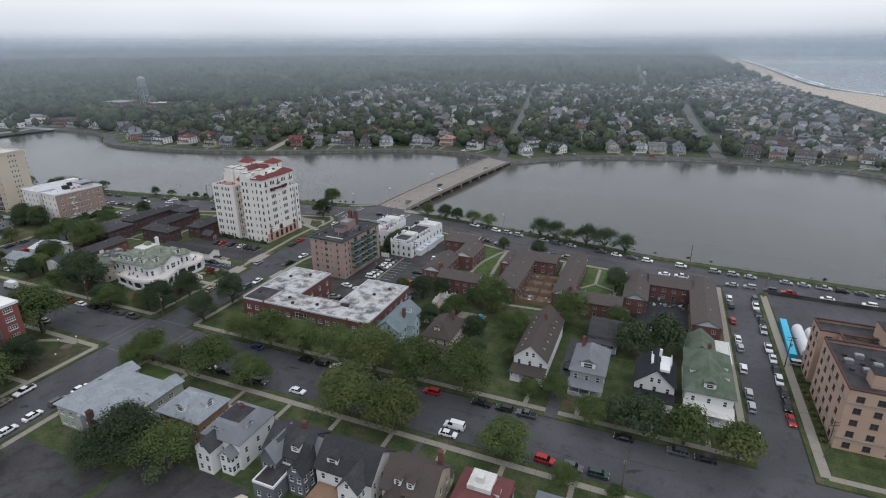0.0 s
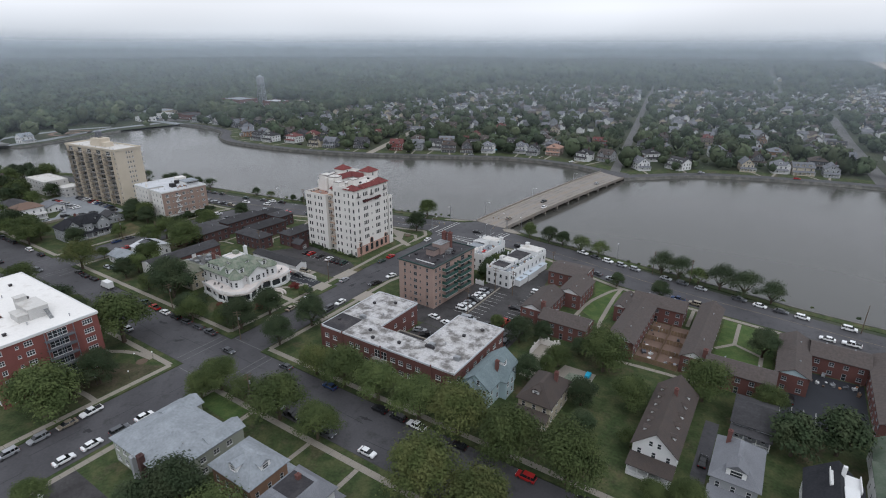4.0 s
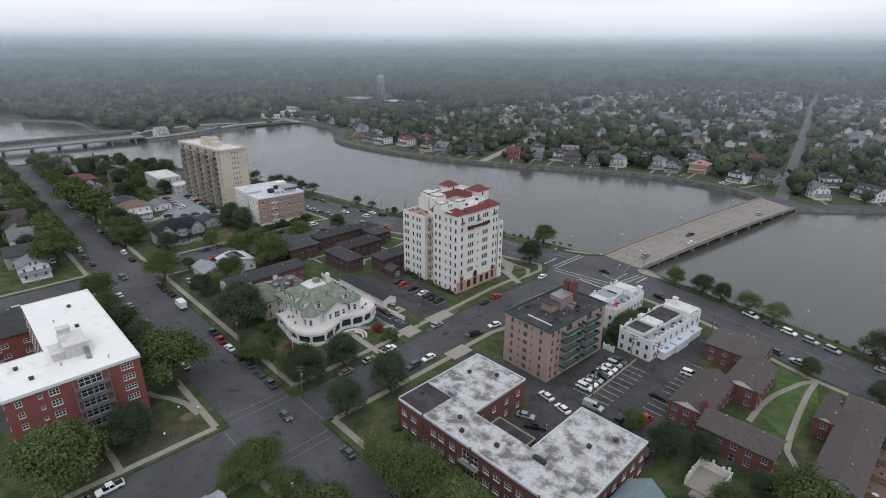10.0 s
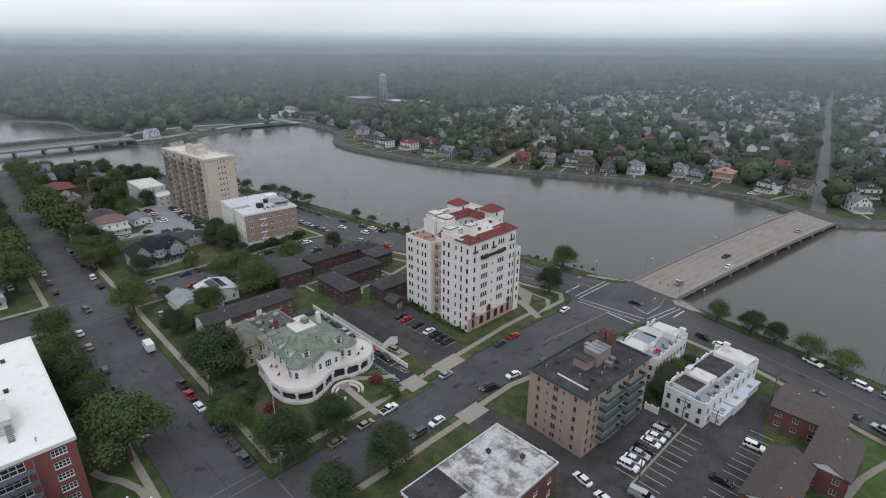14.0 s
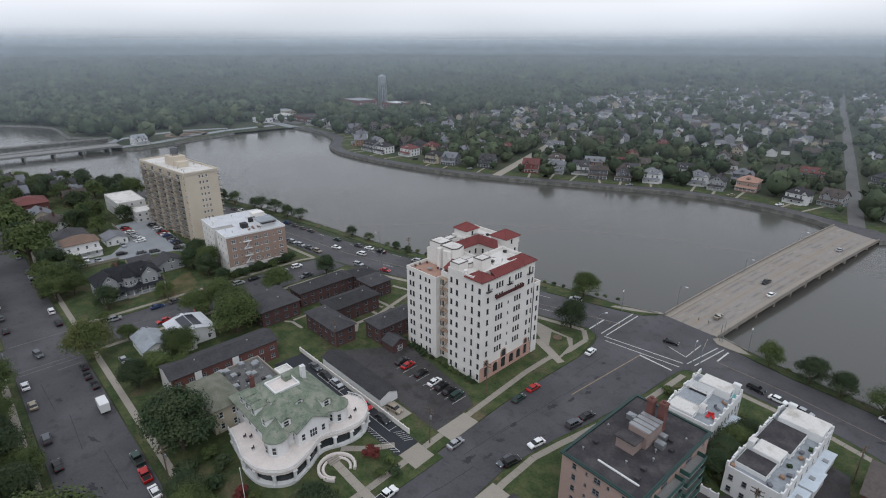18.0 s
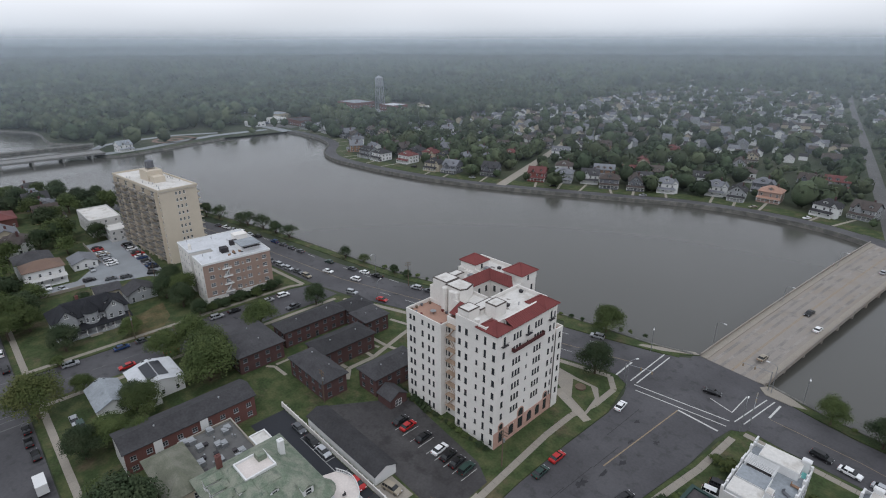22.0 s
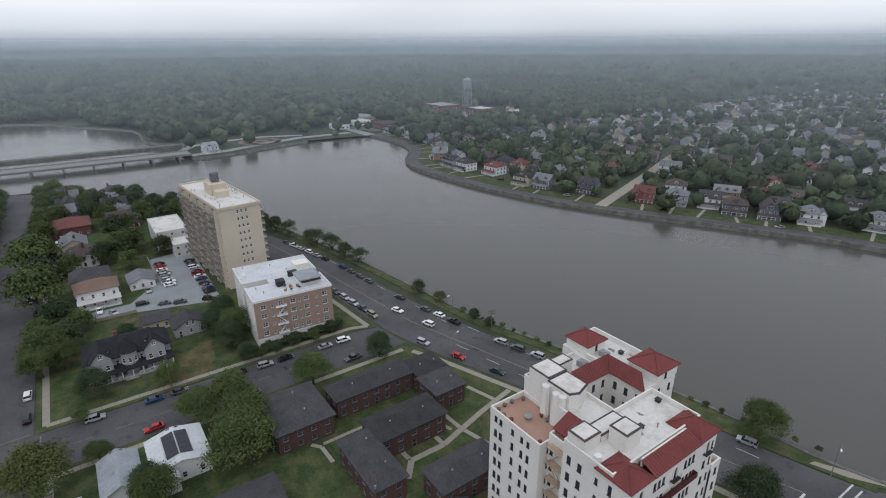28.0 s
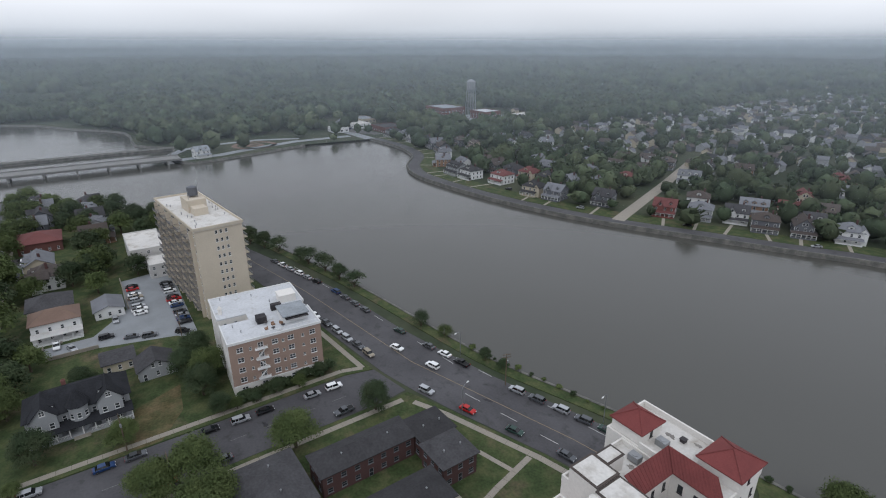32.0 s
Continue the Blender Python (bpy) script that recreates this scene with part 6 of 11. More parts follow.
# --- cream high-rise with balconies, and its brown brick neighbour
def high_rise():
    t = thing("high_rise", "tall cream high-rise with stacked balconies beside the lake", "building")
    x0, y0, x1, y1, h = -238.4, 69.2, -188.4, 85.2, 33.2
    zs = rows_of(11, 1.2, 2.94)
    E = [(u, z, 0.9, 1.3) for z in zs for u in (7.0, 8.6, 10.4)]
    S = [(u, z, 0.9, 1.3) for z in zs for u in (1.0, 10.4, 20.0, 29.6, 39.2, 48.8)]
    S += [(u, z - 0.6, 5.6, 2.3, "quad") for z in zs for u in (5.7, 15.2, 24.8, 34.4, 44.0)]
    shell(t, x0, y0, x1, y1, 0, h, "cream_panel", {"E": E, "S": S, "N": grid(50, 9, zs, 1.6, 1.4, "double"), "W": grid(16, 4, zs, 1.3, 1.4)}, trim_mat="white_paint")
    bm = bmesh.new()
    box(bm, x0 - 0.25, y0 - 0.25, h - 0.5, x1 + 0.25, y1 + 0.25, h)
    part("roof", bm, "white_roof", t)
    bm = bmesh.new()
    for a in ((x0 - 0.4, y0 - 0.4, x1 + 0.4, y0 - 0.1), (x0 - 0.4, y1 + 0.1, x1 + 0.4, y1 + 0.4), (x0 - 0.4, y0 - 0.1, x0 - 0.1, y1 + 0.1), (x1 + 0.1, y0 - 0.1, x1 + 0.4, y1 + 0.1)):
        box(bm, a[0], a[1], h - 0.3, a[2], a[3], h + 0.7)
    part("parapet", bm, "cream_panel", t)
    mS, mN = pose(x0, y0, 0), pose(x1, y1, 0, 0, 0, 180)
    for z in [2.94 * k + 0.5 for k in range(1, 11)]:
        for u in (5.7, 15.2, 24.8, 34.4, 44.0):
            balcony(t, mS @ pose(u, 0, 0), 6.6, 2.1, z, "dark_siding", "concrete")
        for u in (3.5, 24.0):
            balcony(t, mN @ pose(u, 0, 0), 5.0, 1.7, z, "metal_grey", "beige_siding")
    for u in (5.7, 15.2, 24.8, 34.4, 44.0):
        for v in (u - 3.55, u + 3.35):
            bm = bmesh.new()
            box(bm, v, -1.2, 0.1, v + 0.2, 0, h - 0.6, mS)
            part("pier", bm, "cream_panel", t)
    bm = bmesh.new()
    box(bm, -219, 74.0, h, -210, 80.6, h + 4.6)
    box(bm, -210, 74.6, h, -205.0, 79.4, h + 2.6)
    box(bm, -222, 75.0, h, -219, 79.0, h + 2.0)
    part("roof_house", bm, "cream_panel", t)
    bm = bmesh.new()
    tube(bm, -215.5, 77.6, h + 5.2, h + 8.2, 1.8, n=20)
    tube(bm, -215.5, 77.6, h + 8.2, h + 8.7, 1.9, 0.6, 20)
    for k in range(4):
        box(bm, -216.9 + 2.8 * (k % 2) - 0.1, 76.2 + 2.8 * (k // 2) - 0.1, h + 4.6, -216.9 + 2.8 * (k % 2) + 0.1, 76.2 + 2.8 * (k // 2) + 0.1, h + 5.2)
    part("water_tank", bm, "dark_siding", t, "dark round roof water tank on short legs")
    bm = bmesh.new()
    rod(bm, (-217.4, 80, h + 4.6), (-217.4, 80, h + 10.0), 0.06)
    rod(bm, (-211.5, 75, h + 4.6), (-211.5, 75, h + 8.0), 0.06)
    part("aerial", bm, "metal_grey", t)
    for k in range(16):
        roof_vent(t, -235 + 44 * random.random(), 70.2 + 3 * random.random() + (11 if k % 2 else 0), h, 1)
    turned(t, -213.3, 77.1, 5)


high_rise()


def brown_block():
    t = thing("apartment_block", "brown brick and white stucco block with a roof terrace", "building")
    h = 16.4
    zs = rows_of(5, 0.9, 3.1)
    E = [(u, z, 1.7, 1.5, "double") for z in zs for u in (2.8, 12.2, 16.6, 22.8)] + [(u, z, 0.7, 0.9) for z in zs for u in (5.6, 14.4, 20.0)] + [(8.3, z, 1.5, 1.7, "double") for z in zs]
    shell(t, -148, 68, -136, 93.3, 3.1, h, "tan_brick", {"E": [r for r in E if r[1] > 3.2], "N": [r for r in grid(12, 3, zs, 1.2, 1.5) if r[1] > 3.2], "S": []}, sides="EN")
    shell(t, -148, 68, -136, 93.3, 0, 3.1, "white_stucco", {"E": [r for r in E if r[1] < 3.0], "N": grid(12, 3, zs[:1], 1.2, 1.5)}, sides="EN")
    shell(t, -148, 68, -136, 93.3, 0, h, "white_stucco", {"S": grid(12, 3, zs, 0.9, 1.5)}, sides="S")
    bm = bmesh.new()
    box(bm, -136.08, 68, 3.0, -135.85, 93.3, 3.25)
    part("string_course", bm, "white_paint", t)
    shell(t, -167, 68, -152, 93.3, 0, h, "white_stucco", {"S": grid(15, 4, zs, 0.9, 1.5), "E": [(u, z, 0.9, 1.5) for z in zs for u in (2.0, 5.0)], "W": grid(25, 6, zs, 1.2, 1.5), "N": grid(15, 4, zs, 1.2, 1.5)})
    shell(t, -152, 76, -148, 90, 0, h, "white_stucco", {"S": [(2.0, z, 0.9, 1.5) for z in zs]}, sides="SN")
    for a in ((-148, 68, -136, 93.3), (-167, 68, -152, 93.3), (-152, 76, -148, 90)):
        bm = bmesh.new()
        box(bm, a[0] - 0.02, a[1] + 0.02, h - 0.3, a[2] + 0.02, a[3] - 0.02, h + 0.06 + 0.01 * (a[0] == -152))
        part("roof", bm, "roof_felt", t)
    bm = bmesh.new()
    for a in ((-148, 67.8, -135.8, 68.1), (-136.1, 68.1, -135.8, 93.5), (-148, 93.2, -136.1, 93.5), (-167.2, 67.8, -152, 68.1), (-167.2, 68.1, -166.9, 93.5), (-166.9, 93.2, -152, 93.5)):
        box(bm, a[0], a[1], h - 0.4, a[2], a[3], h + 0.35)
    part("parapet", bm, "white_paint", t)
    fire_escape(t, pose(-136, 68 + 8.3, 0, 0, 0, 90), 3.4, [4.0, 7.1, 10.2, 13.3], "white_paint", 1.2)
    # roof terrace with a pergola, railing and screens
    bm = bmesh.new()
    box(bm, -147, 84, h, -140, 91, h + 2.4)
    q = part("roof_room", bm, "white_paint", t)
    bm = bmesh.new()
    box(bm, -147.3, 83.7, h + 2.4, -139.0, 91.3, h + 2.7)
    part("roof", bm, "grey_roof", q)
    bm = bmesh.new()
    box(bm, -140.0, 84.5, h + 1.7, -138.6, 91.0, h + 1.85)
    part("awning", bm, "tar_roof", t, "black fabric awning")
    bm = bmesh.new()
    for k in range(40):
        y = 77 + k * 0.4
        box(bm, -136.7, y, h, -136.64, y + 0.05, h + 1.0)
    box(bm, -136.72, 77, h + 0.95, -136.62, 93, h + 1.03)
    part("railing", bm, "white_paint", t)
    for a in ((-146, 77.5, -143.2, 80.2), (-151, 83, -149.5, 86)):
        bm = bmesh.new()
        box(bm, a[0], a[1], h, a[2], a[3], h + 2.0)
        for k in range(5):
            box(bm, a[2], a[1] + 0.2 + k * 0.45, h + 0.3, a[2] + 0.05, a[1] + 0.45 + k * 0.45, h + 1.8)
        part("roof_unit", bm, "tar_roof", t)
    for k, (x, y) in enumerate(((-139.5, 78.2), (-138.2, 79.8), (-141.0, 80.6), (-138.4, 82.6), (-140.6, 82.8), (-142.4, 79.0))):
        bm = bmesh.new()
        if k % 2:
            tube(bm, 0, 0, 0, 0.7, 0.06)
            tube(bm, 0, 0, 0.7, 0.76, 0.55, n=12)
            solo("terrace_table", bm, "tar_roof", "dark round table on a brick block's roof terrace", "table").matrix_world = t.matrix_world @ pose(x, y, h + 0.07)
        else:
            box(bm, -0.45, -0.4, 0, 0.45, 0.4, 0.5)
            box(bm, -0.45, 0.3, 0.5, 0.45, 0.4, 0.95)
            solo("wooden_bench", bm, "brown_wood", "low brown wooden bench on a brick block's roof terrace", "bench").matrix_world = t.matrix_world @ pose(x, y, h + 0.07, 0, 0, 50 * k)
    for x, y in ((-165, 71), (-160, 90), (-156, 84), (-163, 80), (-145, 71), (-141, 72.5), (-150, 88)):
        roof_vent(t, x, y, h + 0.06, 1)
    bm = bmesh.new()
    box(bm, -158, 86.5, h, -153.5, 91.5, h + 2.2)
    box(bm, -158.1, 86.4, h + 2.2, -153.4, 91.6, h + 2.4)
    part("stair_house", bm, "white_stucco", t)
    bm = bmesh.new()
    tube(bm, -155.5, 69.5, h, h + 1.8, 0.6, 0.5, 10)
    tube(bm, -155.5, 69.5, h + 1.8, h + 2.8, 0.75, 0.05, 10)
    part("chimney", bm, "white_stucco", t)
    turned(t, -151.0, 80.5, -4)


brown_block()


# --- brick garden courts
def court_block(x0, y0, x1, y1, axis, wall, roof, label, group, h=5.8, rise=2.0, hip=False, gable="white_paint", kind="double"):
    t = thing("garden_apartments", label, "building", group=group)
    zs = (0.9, 3.6)
    w = {}
    for s, L in (("S", x1 - x0), ("N", x1 - x0), ("E", y1 - y0), ("W", y1 - y0)):
        w[s] = grid(L, max(1, round(L / 3.4)), zs, 1.3, 1.3, kind)
    for s, L in ((("E", y1 - y0), ("W", y1 - y0)) if y1 - y0 > x1 - x0 else (("S", x1 - x0), ("N", x1 - x0))):
        n = max(1, round(L / 3.4))
        w[s] = [r for r in w[s] if not (r[1] < 2 and abs(r[0] - L * ((n // 2) + 0.5) / n) < 0.1)] + [(L * ((n // 2) + 0.5) / n, 0.05, 1.1, 2.2)]
    shell(t, x0, y0, x1, y1, 0, h, wall, w, trim_mat="shingle_grey" if wall == "dark_brick" else "grey_siding")
    if hip:
        hip_roof(t, x0, y0, x1, y1, h, rise, roof, 0.6)
    else:
        gable_roof(t, x0, y0, x1, y1, h, rise, axis, roof, 0.45, gable)
    for k in range(2):
        f = 0.25 + 0.5 * k
        x, y = (x0 + (x1 - x0) * f, (y0 + y1) / 2 + 1.2) if x1 - x0 > y1 - y0 else ((x0 + x1) / 2 + 1.2, y0 + (y1 - y0) * f)
        roof_vent(t, x, y, h + rise * 0.6, 1)
    return t


BC = "low red brick apartments with brown shingle gable roof"
G1 = "brick garden apartments"
a1 = court_block(73.8, 72.0, 82.4, 91.0, "y", "red_brick", "shingle_brown", BC, G1)
chimney(a1, 81.6, 73.4, 5.0, 9.2, 1.3)
court_block(82.6, 67.8, 98.4, 76.0, "x", "red_brick", "shingle_brown", BC, G1)
court_block(80.0, 91.2, 88.4, 107.0, "y", "red_brick", "shingle_brown", BC, G1)
court_block(69.5, 107.2, 84.0, 120.0, "x", "red_brick", "shingle_brown", BC, G1, rise=1.4)
court_block(105.2, 68.0, 113.4, 97.8, "y", "red_brick", "shingle_brown", BC, G1)
court_block(101.0, 90.5, 105.0, 103.0, "y", "red_brick", "shingle_brown", BC, G1, rise=1.2)
court_block(105.2, 98.0, 122.4, 107.6, "x", "red_brick", "shingle_brown", BC, G1)
c1 = court_block(126.6, 69.5, 133.4, 109.0, "y", "red_brick", "shingle_brown", BC, G1)
chimney(c1, 132.8, 71.0, 5.0, 9.0, 1.2)
court_block(133.6, 67.0, 150.6, 75.0, "x", "red_brick", "shingle_brown", BC, G1)
court_block(150.8, 75.5, 158.6, 100.0, "y", "red_brick", "shingle_brown", BC, G1, gable="blue_siding")
court_block(158.8, 91.0, 172.8, 101.0, "x", "red_brick", "shingle_brown", BC, G1)
court_block(173.0, 63.5, 181.4, 100.0, "y", "red_brick", "shingle_brown", BC, G1, gable="blue_siding")
DC = "low dark brick apartments with dark hipped roof"
G2 = "dark brick garden apartments"
court_block(-102, 56.0, -86, 70.0, "x", "dark_brick", "shingle_dark", DC, G2, hip=True, kind="sash")
court_block(-101.5, 47.5, -95, 55.8, "y", "dark_brick", "shingle_dark", DC, G2, h=5.2, rise=1.2, hip=True, kind="sash")
court_block(-97.5, 72.8, -90, 95.6, "y", "dark_brick", "shingle_dark", DC, G2, hip=True, kind="sash")
court_block(-95.5, 96.0, -87.2, 105.0, "x", "dark_brick", "shingle_dark", DC, G2, rise=1.4, hip=True, kind="sash")
court_block(-86.2, 95.2, -77.4, 104.2, "x", "dark_brick", "shingle_dark", DC, G2, rise=1.4, hip=True, kind="sash")
court_block(-79.4, 74.5, -70.4, 93.0, "y", "dark_brick", "shingle_dark", DC, G2, hip=True, kind="sash")
court_block(-76.0, 66.8, -58.4, 74.2, "x", "dark_brick", "shingle_dark", DC, G2, hip=True, kind="sash")
court_block(-57.6, 78.0, -49.9, 94.0, "y", "dark_brick", "shingle_dark", DC, G2, hip=True, kind="sash")
court_block(-75.0, 20.5, -66.0, 51.0, "y", "red_brick", "shingle_dark", "long brick row with dark roof and white stair bays", G2, h=6.4, rise=1.5)
bm = bmesh.new()
prism(bm, [(-75.0, 20.38), (-66.0, 20.38), (-66.0, 20.49), (-75.0, 20.49)], 0.0, 6.4)
solo("end_wall", bm, "dull_white", "white painted end wall of the long brick row", "wall", kind="structure")
for sy in (27.5, 38.0):
    bm = bmesh.new()
    box(bm, -65.99, sy - 0.9, 0.0, -65.6, sy + 0.9, 6.2)
    row_bay = solo("stair_bay", bm, "white_paint", "white panelled stair bay on the long brick row", "stair bay")


# --- green-roofed mansion with round porches
def smooth(pts, k=5):
    out = []
    n = len(pts)
    for i in range(n - 1):
        p0, p1, p2, p3 = (Vector(pts[max(i - 1, 0)]), Vector(pts[i]), Vector(pts[i + 1]), Vector(pts[min(i + 2, n - 1)]))
        for j in range(k):
            s = j / k
            out.append(tuple(0.5 * (2 * p1 + (p2 - p0) * s + (2 * p0 - 5 * p1 + 4 * p2 - p3) * s * s + (3 * p1 - p0 - 3 * p2 + p3) * s ** 3)))
    return out + [tuple(pts[-1])]


def mansion():
    t = thing("mansion", "large white mansion with green roof and round porch", "house")
    edge = smooth([(-39.5, 24.4), (-33, 23.6), (-27.2, 22.6), (-21.2, 23.8), (-17.4, 28.2), (-18.8, 33.7), (-21.2, 38.7), (-19.6, 43.8), (-19.4, 48.5), (-22.0, 52.4), (-27.0, 54.0), (-31.0, 52.6)])
    inner = [(-33, 46.6), (-24.6, 46.6), (-24.6, 29.2), (-39.5, 29.2)]
    for z0, z1, name, mat in ((3.6, 4.2, "porch_deck", "porch_pale"), (0.1, 0.9, "porch_floor", "white_paint")):
        bm = bmesh.new()
        prism(bm, [(p[0], p[1]) for p in edge] + inner, z0, z1)
        part(name, bm, mat, t)
    col = bmesh.new()
    tube(col, 0, 0, 0.9, 3.6, 0.42, 0.36, 12)
    box(col, -0.5, -0.5, 3.3, 0.5, 0.5, 3.6)
    box(col, -0.5, -0.5, 0.9, 0.5, 0.5, 1.15)
    colm = mesh_of("column", col, "white_paint")
    pal = bmesh.new()
    for k in range(len(edge) - 1):
        a, b = Vector((*edge[k], 0)), Vector((*edge[k + 1], 0))
        rod(pal, a + Vector((0, 0, 5.1)), b + Vector((0, 0, 5.1)), 0.09, 5)
        rod(pal, a + Vector((0, 0, 4.35)), b + Vector((0, 0, 4.35)), 0.07, 5)
        m = max(2, int((b - a).length / 0.35))
        for j in range(m):
            p = a.lerp(b, j / m)
            tube(pal, p.x, p.y, 4.2, 5.1, 0.06, n=5, cap=False)
    part("balustrade", pal, "white_paint", t)
    for k in range(1, len(edge) - 1, 4):
        child("column", colm, t, pose(edge[k][0] * 0.985 - 0.4, edge[k][1] + (0.35 if edge[k][1] < 30 else -0.1), 0))
    zs = (1.2, 5.0)
    shell(t, -45, 28.5, -24.4, 46.8, 0, 8.2, "white_paint", {"S": grid(20.6, 6, zs, 1.2, 1.9), "E": grid(18.3, 5, zs, 1.4, 1.9), "N": grid(20.6, 5, zs, 1.2, 1.8), "W": grid(18.3, 4, zs, 1.2, 1.8)})
    hip_roof(t, -45, 28.5, -24.4, 46.8, 8.2, 3.6, "shingle_green", 0.9, flat=0.35)
    # corner bay and gable towards the street
    for cx, cy in ((-25.0, 29.6), (-25.2, 45.6)):
        bm = bmesh.new()
        tube(bm, cx, cy, 4.2, 8.1, 2.5, n=14)
        b = part("round_bay", bm, "white_paint", t)
        bm = bmesh.new()
        tube(bm, cx, cy, 8.1, 8.3, 3.0, n=14)
        tube(bm, cx, cy, 8.3, 9.9, 3.0, 0.9, n=14)
        part("roof", bm, "shingle_green", b)
        for a in (-70, -25, 20):
            put_window(t, pose(cx, cy, 0, 0, 0, a + (50 if cy > 40 else 30)) @ pose(0, -2.58, 5.0), 1.0, 2.0, depth=0.02)
    gable_roof(t, -27.0, 33.6, -22.6, 41.6, 8.2, 2.4, "x", "shingle_green", 0.5, "white_paint")
    shell(t, -27.0, 33.6, -22.6, 41.6, 4.2, 8.2, "white_paint", {"E": [(4.0, 4.8, 2.0, 2.2, "triple"), (1.4, 5.0, 1.0, 1.8), (6.6, 5.0, 1.0, 1.8)]}, sides="ESN")
    for x in (-40.5, -37.5, -34.5, -29.0):
        dormer(t, x, 28.9, 8.8, 2.2, 2.6, 2.0, 0, "white_paint", "shingle_green")
    for y in (32.4, 42.9):
        dormer(t, -25.0, y, 8.8, 2.2, 2.6, 2.0, 90, "white_paint", "shingle_green")
    for x, y, z in ((-33.0, 32.4, 10.2), (-28.2, 37.6, 10.0)):
        dormer(t, x, y, z, 1.8, 2.2, 1.6, 90 if x > -30 else 0, "white_paint", "shingle_green")
    chimney(t, -37.5, 44.0, 8.0, 14.0, 1.1, "white_paint")
    chimney(t, -43.0, 33.0, 8.0, 13.2, 1.0, "red_brick")
    for a in ((-39.2, 34.4, -33.4, 34.7), (-39.2, 40.6, -33.4, 40.9), (-39.2, 34.7, -38.9, 40.6), (-33.7, 34.7, -33.4, 40.6)):
        bm = bmesh.new()
        box(bm, *a[:2], 11.2, *a[2:], 12.55)
        part("deck_parapet", bm, "white_paint", t)
    bm = bmesh.new()
    box(bm, -38.9, 34.7, 11.2, -33.7, 40.6, 12.06)
    part("roof_deck", bm, "porch_pale", t)
    bm = bmesh.new()
    box(bm, -38.6, 38.6, 12.06, -36.6, 40.4, 13.4)
    part("deck_hatch", bm, "shingle_green", t)
    hip_roof(t, -33.0, 35.6, -30.2, 40.0, 11.9, 1.0, "shingle_green", 0.2)
    # glazing set back under the porch roof
    bm = bmesh.new()
    cx, cy = -31.0, 38.0
    ring = [(cx + (x - cx) * 0.93, cy + (y - cy) * 0.93) for x, y in edge]
    for a, b in zip(ring, ring[1:]):
        quad(bm, [(*a, 0.9), (*b, 0.9), (*b, 3.6), (*a, 3.6)])
    part("porch_glazing", bm, "glass", t, "dark glazed wall under the porch roof")
    # side wing and flat rear part
    shell(t, -59.5, 23.0, -44.5, 30.5, 0, 7.0, "beige_siding", {"S": grid(15, 3, (1.0, 4.2), 1.2, 1.7), "E": [(2.0, 1.0, 1.0, 1.7), (5.2, 1.0, 1.0, 1.7), (2.0, 4.2, 1.0, 1.7), (5.2, 4.2, 1.0, 1.7)], "W": grid(7.5, 2, (1.0, 4.2), 1.2, 1.7)})
    hip_roof(t, -59.5, 23.0, -44.5, 30.5, 7.0, 2.4, "shingle_olive", 0.7)
    shell(t, -62.0, 30.5, -45.0, 43.0, 0, 5.8, "white_paint", {"W": grid(12.5, 3, (1.0, 3.6), 1.2, 1.4), "N": grid(17, 4, (1.0, 3.6), 1.2, 1.4)}, sides="NWSE")
    flat_roof(t, -62.0, 30.5, -45.0, 43.0, 5.6, "far_street", "concrete", rim=0.5)
    for k in range(16):
        roof_vent(t, -60.6 + (k * 37) % 15, 31.6 + (k * 23) % 10.6, 5.6, (2, 1, 0, 2)[k % 4])
    for k, (x, y) in enumerate(((-60, 33), (-57, 35), (-54, 38), (-50, 34), (-58, 40), (-53, 33), (-49, 40), (-55, 41))):
        roof_vent(t, x, y, 5.6, (2, 0, 2, 1)[k % 4])
    shell(t, -52, 43.0, -45.0, 46.8, 0, 6.4, "white_paint", sides="NW")
    flat_roof(t, -52, 43.0, -45.0, 46.8, 6.2, "white_roof", "white_paint", rim=0.3)
    # curved steps to the street
    bm = bmesh.new()
    for r0, z in ((4.1, 0.3), (4.1, 0.7), (3.1, 0.25)):
        ring = [(-14.8 + r0 * math.cos(a), 38.3 + r0 * math.sin(a)) for a in [radians(d) for d in range(40, 321, 14)]]
        for a, b in zip(ring, ring[1:]):
            rod(bm, (*a, z), (*b, z), 0.34, 6)
    solo("garden_wall", bm, "porch_pale", "low curved stone wall round the mansion's forecourt", "wall")
    for k in range(3):
        bm = bmesh.new()
        box(bm, -17.8 + k * 0.5, 37.6, 0.1, -17.3 + k * 0.5, 40.4, 0.75 - 0.2 * k)
        part("step", bm, "concrete", t)
    bm = bmesh.new()
    tube(bm, -18.0, 18.5, 0.1, 11.0, 0.09, 0.05, 8)
    tube(bm, -18.0, 18.5, 11.0, 11.2, 0.14, 0.02, 8)
    solo("flagpole", bm, "white_paint", "bare white flagpole on the mansion lawn", "flagpole")
    s = thing("porch_chair_set", "dark metal chairs and table on the mansion's round porch roof", "chair set")
    for k, (x, y) in enumerate(((-34, 26), (-33, 27), (-29, 25.6), (-24, 50), (-22.5, 47.5))):
        bm = bmesh.new()
        box(bm, x - 0.3, y - 0.3, 4.62, x + 0.3, y + 0.3, 4.7)
        box(bm, x - 0.3, y + 0.24, 4.7, x + 0.3, y + 0.3, 5.2)
        for dx in (-0.26, 0.22):
            for dy in (-0.26, 0.22):
                box(bm, x + dx, y + dy, 4.2, x + dx + 0.05, y + dy + 0.05, 4.62)
        part("chair", bm, "tar_roof", s)


mansion()


